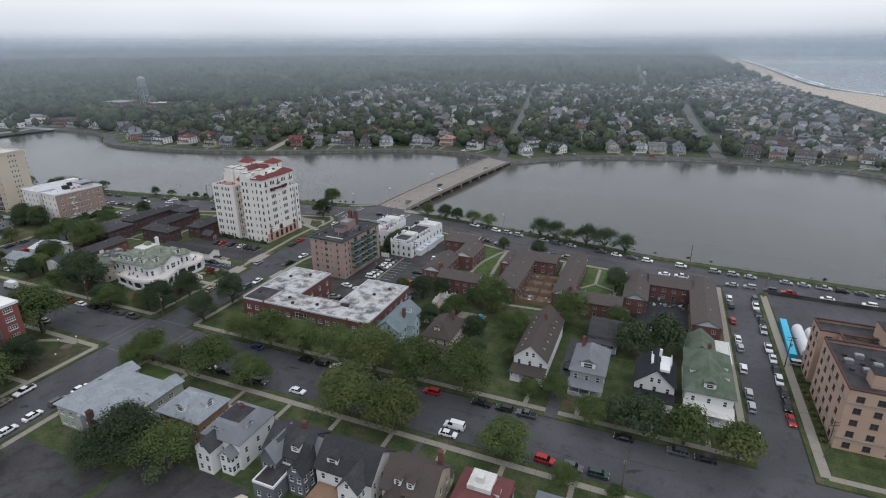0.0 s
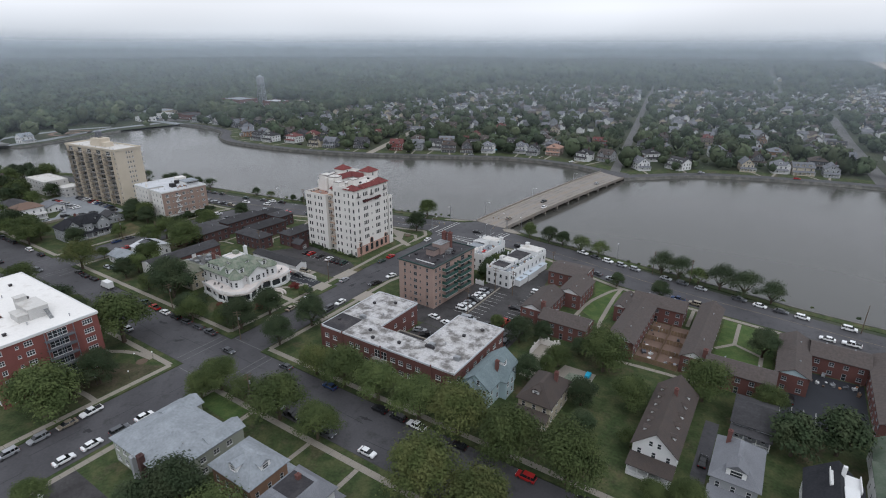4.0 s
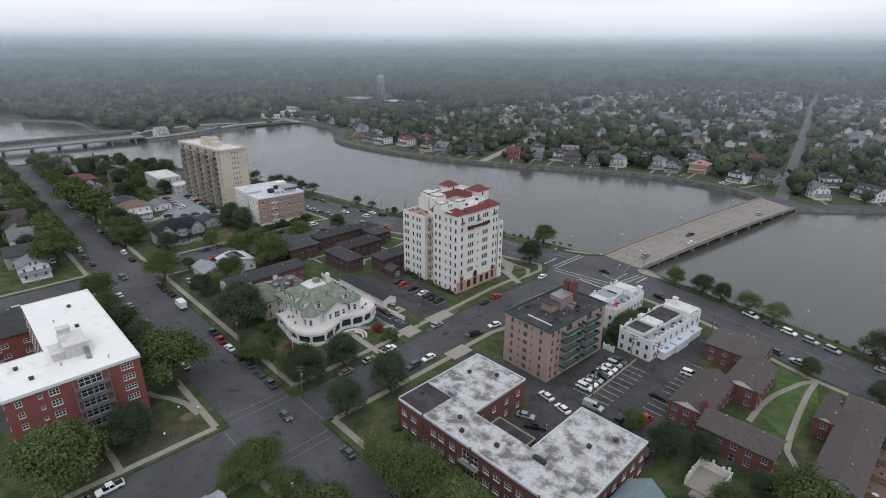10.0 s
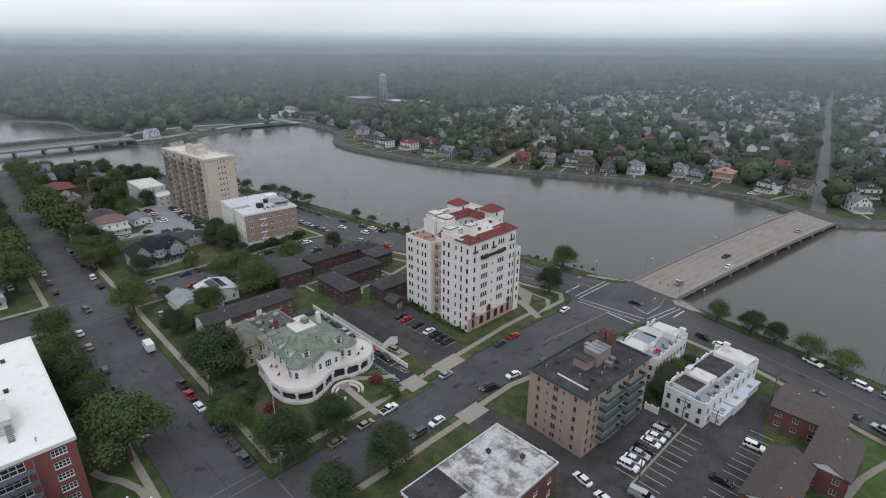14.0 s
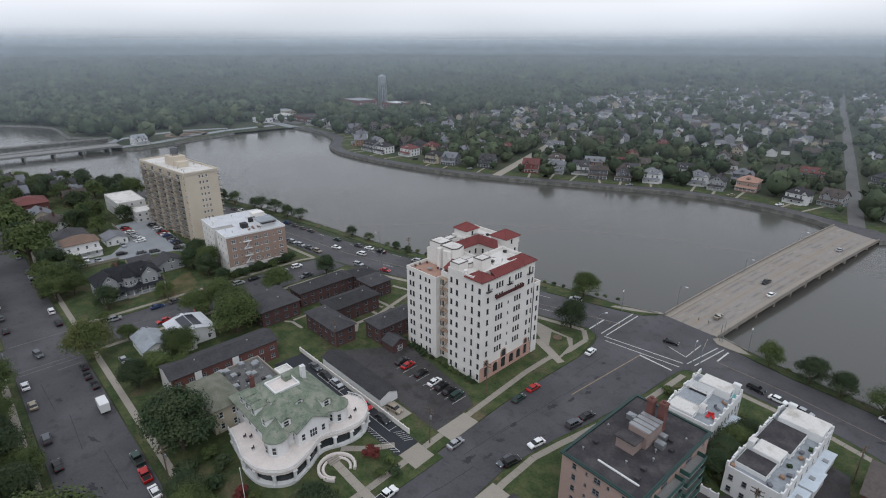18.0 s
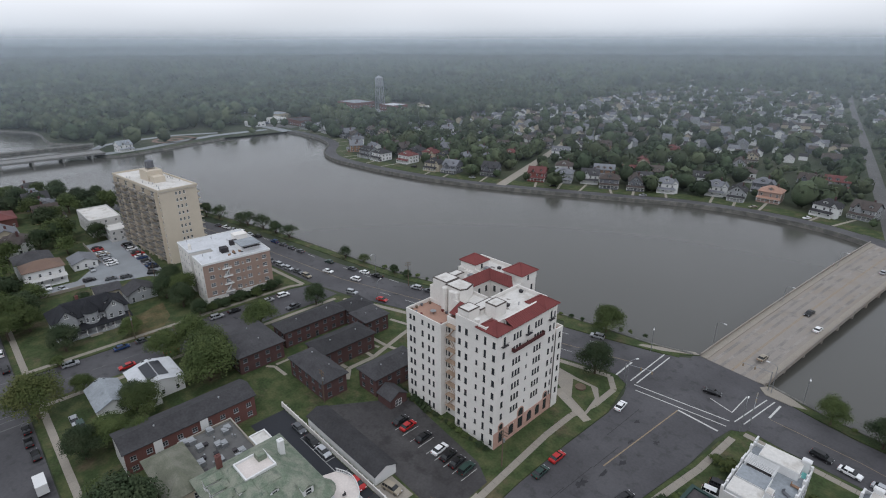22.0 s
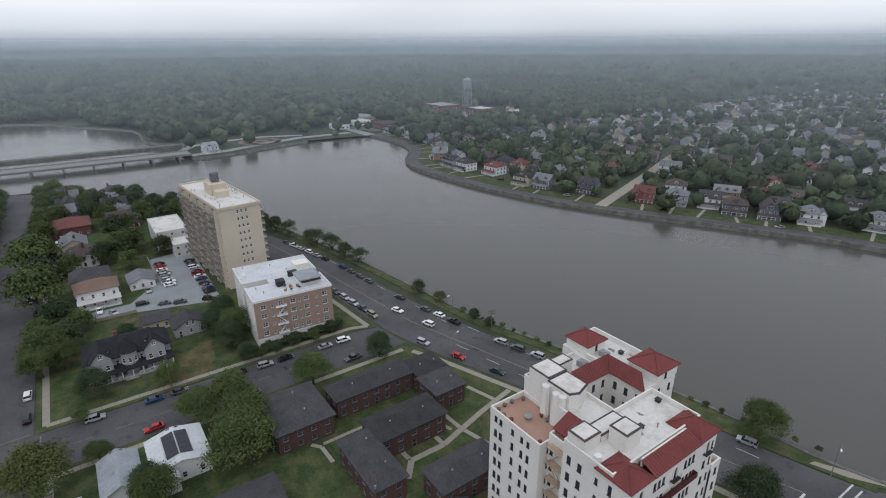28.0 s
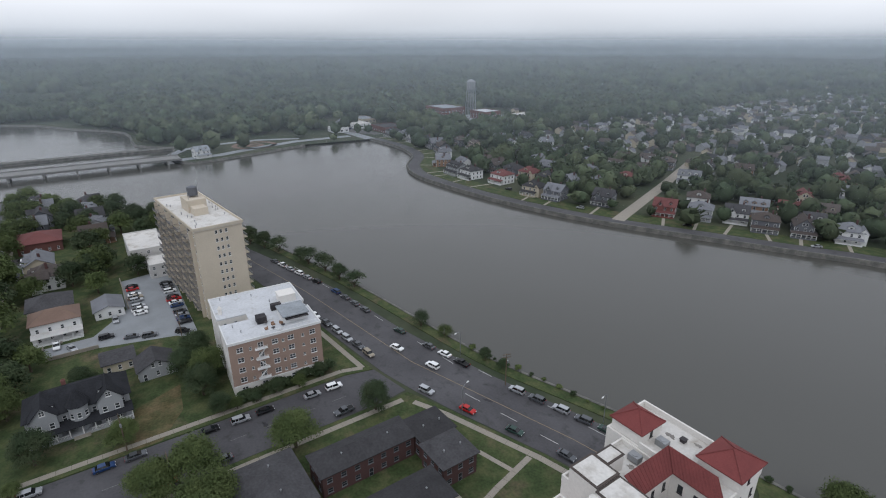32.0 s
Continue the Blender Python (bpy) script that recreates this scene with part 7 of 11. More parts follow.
# --- timber houses
def house(x0, y0, x1, y1, h, roof, rise, wall, roofmat, label, front="S", porch=2.6, dorm=(), chim=None, porch_roof=None, group="", gable=None, storeys=2, top=0.08):
    t = thing("house", label, "house", group=group)
    zs = [0.9 + 2.8 * k for k in range(storeys)]
    w = {}
    for s, L in (("S", x1 - x0), ("N", x1 - x0), ("E", y1 - y0), ("W", y1 - y0)):
        n = max(2, round(L / 3.3))
        w[s] = grid(L, n, zs, 0.95, 1.5)
        if s == front:
            w[s] = [r for r in w[s] if r[1] > 2 or abs(r[0] - L * 0.5 / n) > 0.1] + [(L * 0.5 / n, 0.05, 1.0, 2.2)]
    shell(t, x0, y0, x1, y1, 0, h, wall, w)
    if roof == "hip":
        hip_roof(t, x0, y0, x1, y1, h, rise, roofmat, 0.6, flat=top)
    else:
        gable_roof(t, x0, y0, x1, y1, h, rise, roof, roofmat, 0.5, gable or wall)
        if roof == ("y" if front in "SN" else "x"):
            cx, cy = (x0 + x1) / 2, (y0 + y1) / 2
            m = {"S": pose(cx, y0, h + 0.4), "N": pose(cx, y1, h + 0.4, 0, 0, 180), "E": pose(x1, cy, h + 0.4, 0, 0, 90), "W": pose(x0, cy, h + 0.4, 0, 0, -90)}[front]
            for u in (-0.9, 0.9):
                put_window(t, m @ pose(u, 0, 0), 0.9, 1.4, depth=0.05)
    if porch:
        m, L = SIDES[front](x0, y0, x1, y1)
        bm = bmesh.new()
        box(bm, 0, -porch, 0.05, L, 0, 0.6, m)
        p = part("porch", bm, wall, t)
        bm = bmesh.new()
        v = [m @ Vector(q) for q in ((-0.3, -porch - 0.3, 2.95), (L + 0.3, -porch - 0.3, 2.95), (L + 0.3, 0, 3.7), (-0.3, 0, 3.7))]
        up = Vector((0, 0, 0.14))
        a, b = [bm.verts.new(q) for q in v], [bm.verts.new(q + up) for q in v]
        bm.faces.new(a[::-1]), bm.faces.new(b)
        for i in range(4):
            bm.faces.new((a[i], a[(i + 1) % 4], b[(i + 1) % 4], b[i]))
        part("porch_roof", bm, porch_roof or roofmat, p)
        n = max(3, round(L / 2.6))
        for i in range(n + 1):
            u = 0.15 + (L - 0.3) * i / n
            bm = bmesh.new()
            box(bm, u - 0.11, -porch + 0.02, 0.6, u + 0.11, -porch + 0.24, 3.02, m)
            part("porch_post", bm, "white_paint", p)
        bm = bmesh.new()
        for a0, a1 in ((0, L * 0.38), (L * 0.58, L)):
            box(bm, a0, -porch + 0.08, 1.35, a1, -porch + 0.16, 1.45, m)
            for k in range(int((a1 - a0) / 0.3)):
                box(bm, a0 + k * 0.3, -porch + 0.09, 0.6, a0 + k * 0.3 + 0.06, -porch + 0.15, 1.35, m)
        part("porch_railing", bm, "white_paint", p)
        bm = bmesh.new()
        for k in range(3):
            box(bm, L * 0.4, -porch - 0.35 * (k + 1), 0.02, L * 0.56, -porch - 0.35 * k, 0.5 - 0.15 * k, m)
        part("steps", bm, "concrete", p)
    for d in dorm:
        dormer(t, *d, wall="white_paint", roof=roofmat)
    if chim:
        chimney(t, chim[0], chim[1], h, h + rise + 1.4, 0.9)
    return t


def wing(t, x0, y0, x1, y1, h, rise, axis, wall, roofmat, wins="S"):
    """A gabled wing or bay that grows out of a house."""
    shell(t, x0, y0, x1, y1, 0, h, wall, {s: grid((x1 - x0) if s in "SN" else (y1 - y0), 2, (0.9, 3.6) if h > 5 else (0.9,), 0.95, 1.5) for s in wins}, sides="SEW")
    gable_roof(t, x0, y0, x1, y1 + 3.0, h, rise, axis, roofmat, 0.4, wall)
    if axis == "y":
        put_window(t, pose((x0 + x1) / 2, y0, h + 0.3), 0.9, 1.2, depth=0.05)


# north side of the cross street
bh = house(79.6, 23.0, 88.0, 39.5, 6.0, "y", 3.2, "blue_siding", "slate_teal", "pale blue timber house with blue-grey roof and brick chimney", chim=(86.3, 30.5), dorm=((87.0, 34.0, 7.2, 2.0, 2.6, 1.6, 90),))
wing(bh, 80.6, 20.8, 85.0, 23.0, 5.6, 2.4, "y", "blue_siding", "slate_teal", "SE")
gable_roof(bh, 83.0, 29.0, 90.0, 34.0, 6.0, 2.6, "x", "slate_teal", 0.45, "blue_siding")
shell(bh, 87.9, 29.0, 90.0, 34.0, 0, 6.0, "blue_siding", {"E": grid(5.0, 2, (0.9, 3.7), 0.95, 1.5)}, sides="SEN")
house(95.6, 25.0, 104.2, 38.4, 5.8, "hip", 3.6, "beige_siding", "shingle_umber", "beige house with a steep brown hipped roof", dorm=((99.6, 26.4, 7.0, 1.8, 2.2, 1.5, 0),), chim=(102.0, 34.0))
house(124.8, 24.0, 134.2, 50.5, 6.2, "y", 4.2, "white_paint", "shingle_umber", "long white house with brown roof and many small dormers", dorm=[(126.1, 28.2 + 3.6 * k, 7.2, 1.2, 1.6, 1.2, -90) for k in range(6)] + [(132.9, 28.2 + 4.4 * k, 7.2, 1.2, 1.6, 1.2, 90) for k in range(5)] + [(128.0, 24.6, 7.0, 1.3, 2.0, 1.4, 0), (131.2, 24.6, 7.0, 1.3, 2.0, 1.4, 0)], chim=(130.0, 42.0), porch=4.0)
house(141.2, 22.8, 150.0, 36.5, 6.2, "hip", 3.8, "grey_siding", "shingle_grey", "grey house with hipped roof and deep front porch", dorm=((145.6, 23.4, 6.9, 3.8, 3.0, 2.0, 0),), chim=(143.0, 33.0), porch=3.2)
house(158.0, 24.5, 167.8, 36.0, 6.0, "y", 4.2, "white_paint", "slate_dark", "white gabled house with dark roof and dark porch roof", chim=None, porch=3.4, porch_roof="slate_dark")
hg = house(170.4, 24.2, 181.6, 45.5, 6.4, "hip", 4.0, "white_paint", "shingle_moss", "large white house with green roof and white porch roof", porch=4.0, porch_roof="white_roof", dorm=((175.8, 25.2, 7.4, 2.8, 2.6, 1.6, 0), (180.6, 31, 7.6, 2.0, 2.4, 1.3, 90), (180.6, 36, 7.6, 2.0, 2.4, 1.3, 90), (171.4, 32, 7.6, 2.0, 2.4, 1.3, -90)), chim=(176.0, 41.0))
shell(hg, 171.0, 45.5, 178.5, 56.0, 0, 5.6, "white_paint", {"E": grid(10.5, 3, (0.9, 3.4), 0.95, 1.4), "W": grid(10.5, 3, (0.9, 3.4), 0.95, 1.4)}, sides="ENW")
gable_roof(hg, 171.0, 45.5, 178.5, 56.0, 5.6, 2.8, "y", "shingle_moss", 0.5, "white_paint")
shell(hg, 178.5, 47.0, 183.5, 60.0, 0, 3.2, "white_paint", sides="SENW")
flat_roof(hg, 178.5, 47.0, 183.5, 60.0, 3.3, "white_roof", "white_paint", rim=0.15)
house(143.0, 47.0, 151.6, 59.5, 4.6, "x", 2.4, "grey_siding", "shingle_dark", "small dark-roofed carriage house at the back of a garden", porch=2.0, storeys=1)
# white terrace, chimney on the gambrel house
bm = bmesh.new()
box(bm, 161.4, 29.0, 8.4, 166.4, 33.6, 9.6)
box(bm, 161.3, 28.9, 9.6, 161.45, 33.7, 10.3)
box(bm, 166.35, 28.9, 9.6, 166.5, 33.7, 10.3)
box(bm, 163.2, 32.4, 9.6, 163.9, 33.1, 12.0)
box(bm, 163.6, 25.4, 9.5, 166.0, 29.0, 10.2)
roof_terrace = solo("roof_terrace", bm, "white_paint", "white timber roof terrace with a chimney on a brown roof", "roof terrace")

# south side of the cross street
def corner_apartments():
    t = thing("apartment_house", "sage-green apartment house with a wide grey hipped roof", "house")
    zs = (0.9, 3.8)
    shell(t, 24.8, -41.0, 46.4, -24.2, 0, 6.4, "sage_siding", {"S": grid(21.6, 7, zs, 1.5, 1.4, "double"), "W": grid(16.8, 5, zs, 1.5, 1.4, "double"), "E": grid(16.8, 5, zs, 1.5, 1.4, "double"), "N": [r for r in grid(21.6, 6, zs, 1.3, 1.4, "double") if 6.0 < r[0] < 15.6]})
    for a, b in ((24.8, 30.2), (41.6, 46.4)):
        shell(t, a, -24.2, b, -22.0, 0, 6.4, "sage_siding", {"N": grid(b - a, 2, zs, 1.3, 1.4, "double")}, sides="WNE")
    hip_roof(t, 24.8, -41.0, 46.4, -24.2, 6.4, 2.5, "grey_roof", 0.5)
    gable_roof(t, 24.9, -30.0, 30.1, -21.9, 6.42, 1.3, "y", "grey_roof", 0.5, "sage_siding")
    gable_roof(t, 41.7, -30.0, 46.3, -21.9, 6.42, 1.3, "y", "grey_roof", 0.5, "sage_siding")
    chimney(t, 38.2, -41.5, 0.1, 8.6, 1.2, "dark_brick")
    chimney(t, 34.4, -41.5, 0.1, 6.4, 1.1, "grey_siding")
    for k, (x, y) in enumerate(((34.4, -32), (36, -33.5), (35.0, -35), (39, -31), (30, -35), (42, -34))):
        roof_vent(t, x, y, 7.4, k % 2)


corner_apartments()
house(52.0, -34.0, 64.5, -24.5, 7.2, "hip", 3.8, "brown_wood", "grey_roof", "brown house with a steep brown hipped roof and dormers", front="N", dorm=((63.6, -29.0, 8.2, 2.4, 2.4, 1.6, 90), (58.5, -33.2, 8.2, 2.6, 2.4, 1.6, 0)))
w1 = house(68.4, -36.0, 78.5, -24.5, 7.4, "hip", 2.6, "white_paint", "shingle_grey", "white house with a black flat-topped roof and dormers", front="N", top=0.55, dorm=((77.8, -31.5, 7.6, 2.4, 2.4, 1.8, 90), (72.0, -35.4, 7.6, 2.8, 2.4, 1.7, 0)), chim=(73.0, -28.5))
w2 = house(83.6, -34.0, 94.4, -24.0, 6.6, "x", 3.4, "dark_siding", "shingle_dark", "grey-blue house with a many-gabled slate roof", front="N", dorm=((86.5, -33.2, 7.4, 2.0, 2.4, 1.5, 0), (91.5, -33.2, 7.4, 2.0, 2.4, 1.5, 0)), chim=(90.5, -28.0))
dk = thing("rear_annex", "flat-roofed violet-grey rear annex of a timber house", "annex")
shell(dk, 86.0, -41.0, 91.5, -34.2, 0, 4.6, "dark_siding", {"S": grid(5.5, 2, (1.0,), 0.9, 1.4), "W": grid(6.8, 2, (1.0,), 0.9, 1.4), "E": grid(6.8, 2, (1.0,), 0.9, 1.4)})
flat_roof(dk, 86.0, -41.0, 91.5, -34.2, 4.4, "tar_roof", "dark_siding", rim=0.25, coping="white_paint")
w3 = house(97.4, -34.2, 110.6, -24.2, 6.6, "x", 4.0, "white_paint", "shingle_dark", "white timber house with a broad black roof", front="N", dorm=((101.0, -33.2, 7.0, 2.6, 2.6, 1.8, 0), (109.6, -28.5, 7.4, 2.2, 2.4, 1.6, 90)))
bm = bmesh.new()
box(bm, 98.0, -39.5, 2.6, 104.5, -34.4, 2.8)
for k in range(22):
    box(bm, 98.0 + k * 0.3, -39.5, 2.8, 98.08 + k * 0.3, -39.42, 3.7)
for x in (98.1, 101.2, 104.2):
    box(bm, x, -39.4, 0, x + 0.2, -39.2, 2.6)
solo("rear_deck", bm, "brown_wood", "red-brown timber rear deck on posts", "deck")
w4 = house(113.0, -33.8, 123.8, -23.5, 6.6, "x", 3.8, "beige_siding", "shingle_umber", "beige house with a brown roof and paired dormers", front="N", dorm=((116.2, -33.0, 7.2, 1.5, 2.2, 1.6, 0), (119.0, -33.0, 7.2, 1.5, 2.2, 1.6, 0)), chim=(122.5, -25.5))
house(127.6, -33.0, 137.2, -23.5, 7.0, "hip", 3.0, "red_brick", "shingle_red", "brick house with a red hipped roof and porch", front="N", dorm=((136.2, -28.5, 7.8, 2.0, 2.2, 1.5, 90),))
bm = bmesh.new()
box(bm, 130.0, -30.5, 9.4, 134.8, -25.8, 10.4)
box(bm, 131.5, -29.4, 10.4, 133.0, -28.0, 11.8)
solo("roof_lantern", bm, "white_roof", "white flat roof lantern on a red hipped roof", "roof lantern")
w5 = house(143.0, -33.0, 152.5, -23.5, 6.4, "hip", 3.6, "beige_siding", "shingle_grey", "beige house with a grey hipped roof and round turret", front="N")
bm = bmesh.new()
box(bm, 70.6, -32.9, 10.0, 76.2, -27.4, 10.3)
part("roof_flat", bm, "tar_roof", w1)
wing(w1, 69.2, -39.6, 73.4, -36.0, 6.8, 2.2, "y", "white_paint", "shingle_dark", "SW")
wing(w1, 74.6, -38.2, 77.8, -36.0, 5.2, 1.6, "y", "white_paint", "shingle_grey", "SE")
gable_roof(w2, 84.6, -36.4, 88.6, -28.0, 6.6, 3.0, "y", "shingle_grey", 0.4, "dark_siding")
shell(w2, 84.6, -36.4, 88.6, -34.0, 0, 6.6, "dark_siding", {"S": grid(4.0, 2, (0.9, 3.6), 0.95, 1.5)}, sides="SEW")
gable_roof(w2, 88.0, -31.6, 97.0, -27.0, 6.6, 2.8, "x", "shingle_grey", 0.4, "white_paint")
wing(w2, 92.2, -37.2, 96.0, -33.0, 6.2, 2.4, "y", "dark_siding", "shingle_dark", "SE")
wing(w3, 104.8, -37.4, 109.4, -34.2, 6.6, 2.8, "y", "white_paint", "shingle_dark", "SE")
wing(w4, 114.2, -36.6, 118.0, -33.8, 5.6, 2.0, "y", "beige_siding", "shingle_umber", "SE")
wing(w5, 148.0, -35.8, 151.6, -33.0, 5.8, 2.0, "y", "beige_siding", "shingle_grey", "SE")
bm = bmesh.new()
tube(bm, 85.5, -44.5, 0.0, 2.3, 0.05)
tube(bm, 85.5, -44.5, 2.2, 2.9, 1.7, 0.06, 6)
solo("garden_umbrella", bm, "cream_panel", "cream six-sided garden umbrella on a back deck", "umbrella")

# west: slate house, cottages, white house, low blocks
hs = house(-157.0, 21.0, -146.2, 43.0, 6.2, "hip", 4.0, "grey_siding", "slate_dark", "large grey house with slate roof, turret and wide porch", front="E", porch=3.4, dorm=((-147.0, 38.0, 7.2, 2.6, 2.4, 1.7, 90), (-147.0, 26.0, 7.2, 2.4, 2.4, 1.2, 90)), chim=(-152.5, 30.0))
for y0, y1 in ((36.0, 41.4), (22.4, 27.6)):
    shell(hs, -147.0, y0, -144.4, y1, 0, 7.4, "grey_siding", {"E": grid(y1 - y0, 2, (0.9, 3.7), 1.1, 1.6)}, sides="SEN")
    gable_roof(hs, -152.0, y0, -144.4, y1, 7.4, 2.8, "x", "slate_dark", 0.45, "grey_siding")
    put_window(hs, pose(-144.4, (y0 + y1) / 2, 7.9, 0, 0, 90), 1.2, 1.3, "double", depth=0.03)
bm = bmesh.new()
tube(bm, -146.6, 32.0, 0, 7.4, 2.3, n=12)
tw = part("turret", bm, "grey_siding", hs)
bm = bmesh.new()
tube(bm, -146.6, 32.0, 7.4, 11.6, 2.7, 0.1, 12)
part("roof", bm, "slate_dark", tw)
for a in (50, 90, 130):
    put_window(tw, pose(-146.6, 32.0, 0, 0, 0, a) @ pose(0, -2.33, 4.4), 0.9, 1.5, depth=0.02)
house(-168.0, 46.2, -159.4, 56.2, 3.4, "x", 2.6, "grey_siding", "shingle_dark", "small grey gabled cottage beside a car park", front="E", porch=0, storeys=1)
house(-177.4, 38.2, -169.2, 46.6, 3.4, "y", 1.2, "beige_siding", "shingle_dark", "low garage with a dark roof beside a car park", front="E", porch=0, storeys=1)
house(-212.0, 21.0, -201.8, 34.5, 6.6, "hip", 2.6, "white_paint", "terracotta_paving", "white house with a rust-brown hipped roof and front porch", front="E", porch=2.6, porch_roof="dull_white")
house(-226.0, 20.0, -214.0, 33.0, 6.6, "hip", 3.0, "white_paint", "shingle_dark", "white house with a black hipped roof", front="S", porch=0)
house(-220.4, 38.5, -209.2, 47.6, 3.2, "x", 1.6, "white_paint", "shingle_grey", "row of low white garages with a grey roof", front="S", porch=0, storeys=1)
house(-318.0, 14.0, -300.0, 31.0, 5.0, "hip", 3.0, "red_brick", "shingle_red", "low brick building with a dark red hipped roof", front="S", porch=0, storeys=1)
house(-104.0, 20.8, -91.5, 28.2, 3.4, "x", 1.8, "white_paint", "grey_roof", "low white cottage with a pale grey roof", front="W", porch=0, storeys=1)
sol = house(-103.6, 30.6, -91.2, 42.0, 4.4, "x", 1.5, "white_paint", "roof_felt", "white cottage with solar panels on its pale grey roof", front="W", porch=0, storeys=1)
for k in range(5):
    for side in (-1, 1):
        bm = bmesh.new()
        c0 = -102.0 + 1.75 * k
        y0, y1 = 36.3 + side * 0.15, 36.3 + side * 2.7
        z0, z1 = 6.0 - 0.04, 6.0 - 1.5 * 2.7 / 6.2
        pts = [(c0, y0, z0), (c0 + 1.7, y0, z0), (c0 + 1.7, y1, z1), (c0, y1, z1)]
        quad(bm, pts if side < 0 else pts[::-1])
        r = bmesh.ops.extrude_face_region(bm, geom=bm.faces[:])
        for v in r["geom"]:
            if isinstance(v, bmesh.types.BMVert):
                v.co.z += 0.12
        for v in bm.verts:
            v.co.z += 0.16
        part("solar_panel", bm, "solar", sol)
shell(sol, -91.4, 31.6, -88.4, 35.0, 0, 4.0, "white_paint", {"E": [(1.7, 0.9, 1.2, 1.5, "double")], "S": [(1.5, 0.9, 1.0, 1.5)]}, sides="ESN")
gable_roof(sol, -95.0, 31.6, -88.4, 35.0, 4.0, 1.3, "x", "roof_felt", 0.35, "white_paint")
flat("lawn", [(-147.0, 44.0), (-152.0, 55.5), (-139.5, 54.0), (-129.6, 47.5), (-129.8, 36.0), (-139, 40)], "dry_grass", "dry golden grass beside a slate-roofed house", 0.15)
for a, hh, lab in (((-279.0, 55.0, -252.0, 69.0), 9.0, "three-storey white block with a flat white roof behind trees"), ((-250.0, 60.0, -238.0, 70.0), 6.0, "low white flat-roofed block beside the high-rise")):
    t = thing("white_block", lab, "building")
    shell(t, *a, 0, hh, "dull_white", {"S": grid(a[2] - a[0], 6, rows_of(int(hh / 3), 0.9, 2.9), 1.2, 1.3), "E": grid(a[3] - a[1], 3, rows_of(int(hh / 3), 0.9, 2.9), 1.2, 1.3)})
    flat_roof(t, *a, hh - 0.2, "white_roof", "dull_white", rim=0.4)
house(-152.0, -32.0, -142.0, -22.0, 5.6, "x", 2.4, "white_paint", "shingle_grey", "small white house with a grey roof among trees", front="E", porch=2.0)
house(-172.0, -34.0, -160.0, -23.0, 5.8, "y", 2.8, "grey_siding", "shingle_dark", "grey house with a dark roof among trees", front="N", porch=2.0)
house(-146.0, -62.0, -134.0, -48.0, 6.0, "y", 2.8, "white_paint", "shingle_grey", "white gabled house on a leafy street", front="E", porch=2.0)

# low shed and lane wall behind the tower
sh = thing("garage_row", "long low garage row with black roof and white gable", "garage")
shell(sh, -53.0, 58.6, -25.0, 64.4, 0, 2.8, "white_paint", {"N": grid(28, 8, (0.1,), 2.2, 2.1, "quad")})
gable_roof(sh, -53.0, 58.6, -25.0, 64.4, 2.8, 1.2, "x", "shingle_dark", 0.3, "white_paint")
bg = thing("brick_shed", "small brick shed with dark roof in a car park", "shed")
shell(bg, -48.5, 77.5, -43.0, 83.0, 0, 2.8, "dark_brick", {"E": [(2.7, 0.1, 2.2, 2.1, "quad")]})
gable_roof(bg, -48.5, 77.5, -43.0, 83.0, 2.8, 1.6, "x", "shingle_dark", 0.3, "dark_brick")
bm = bmesh.new()
box(bm, -64.5, 57.4, 0, -12.0, 57.65, 1.5)
for k in range(27):
    box(bm, -64.5 + 2 * k, 57.32, 0, -64.24 + 2 * k, 57.73, 1.65)
solo("lane_wall", bm, "white_stucco", "long white wall with piers beside a service lane", "wall")


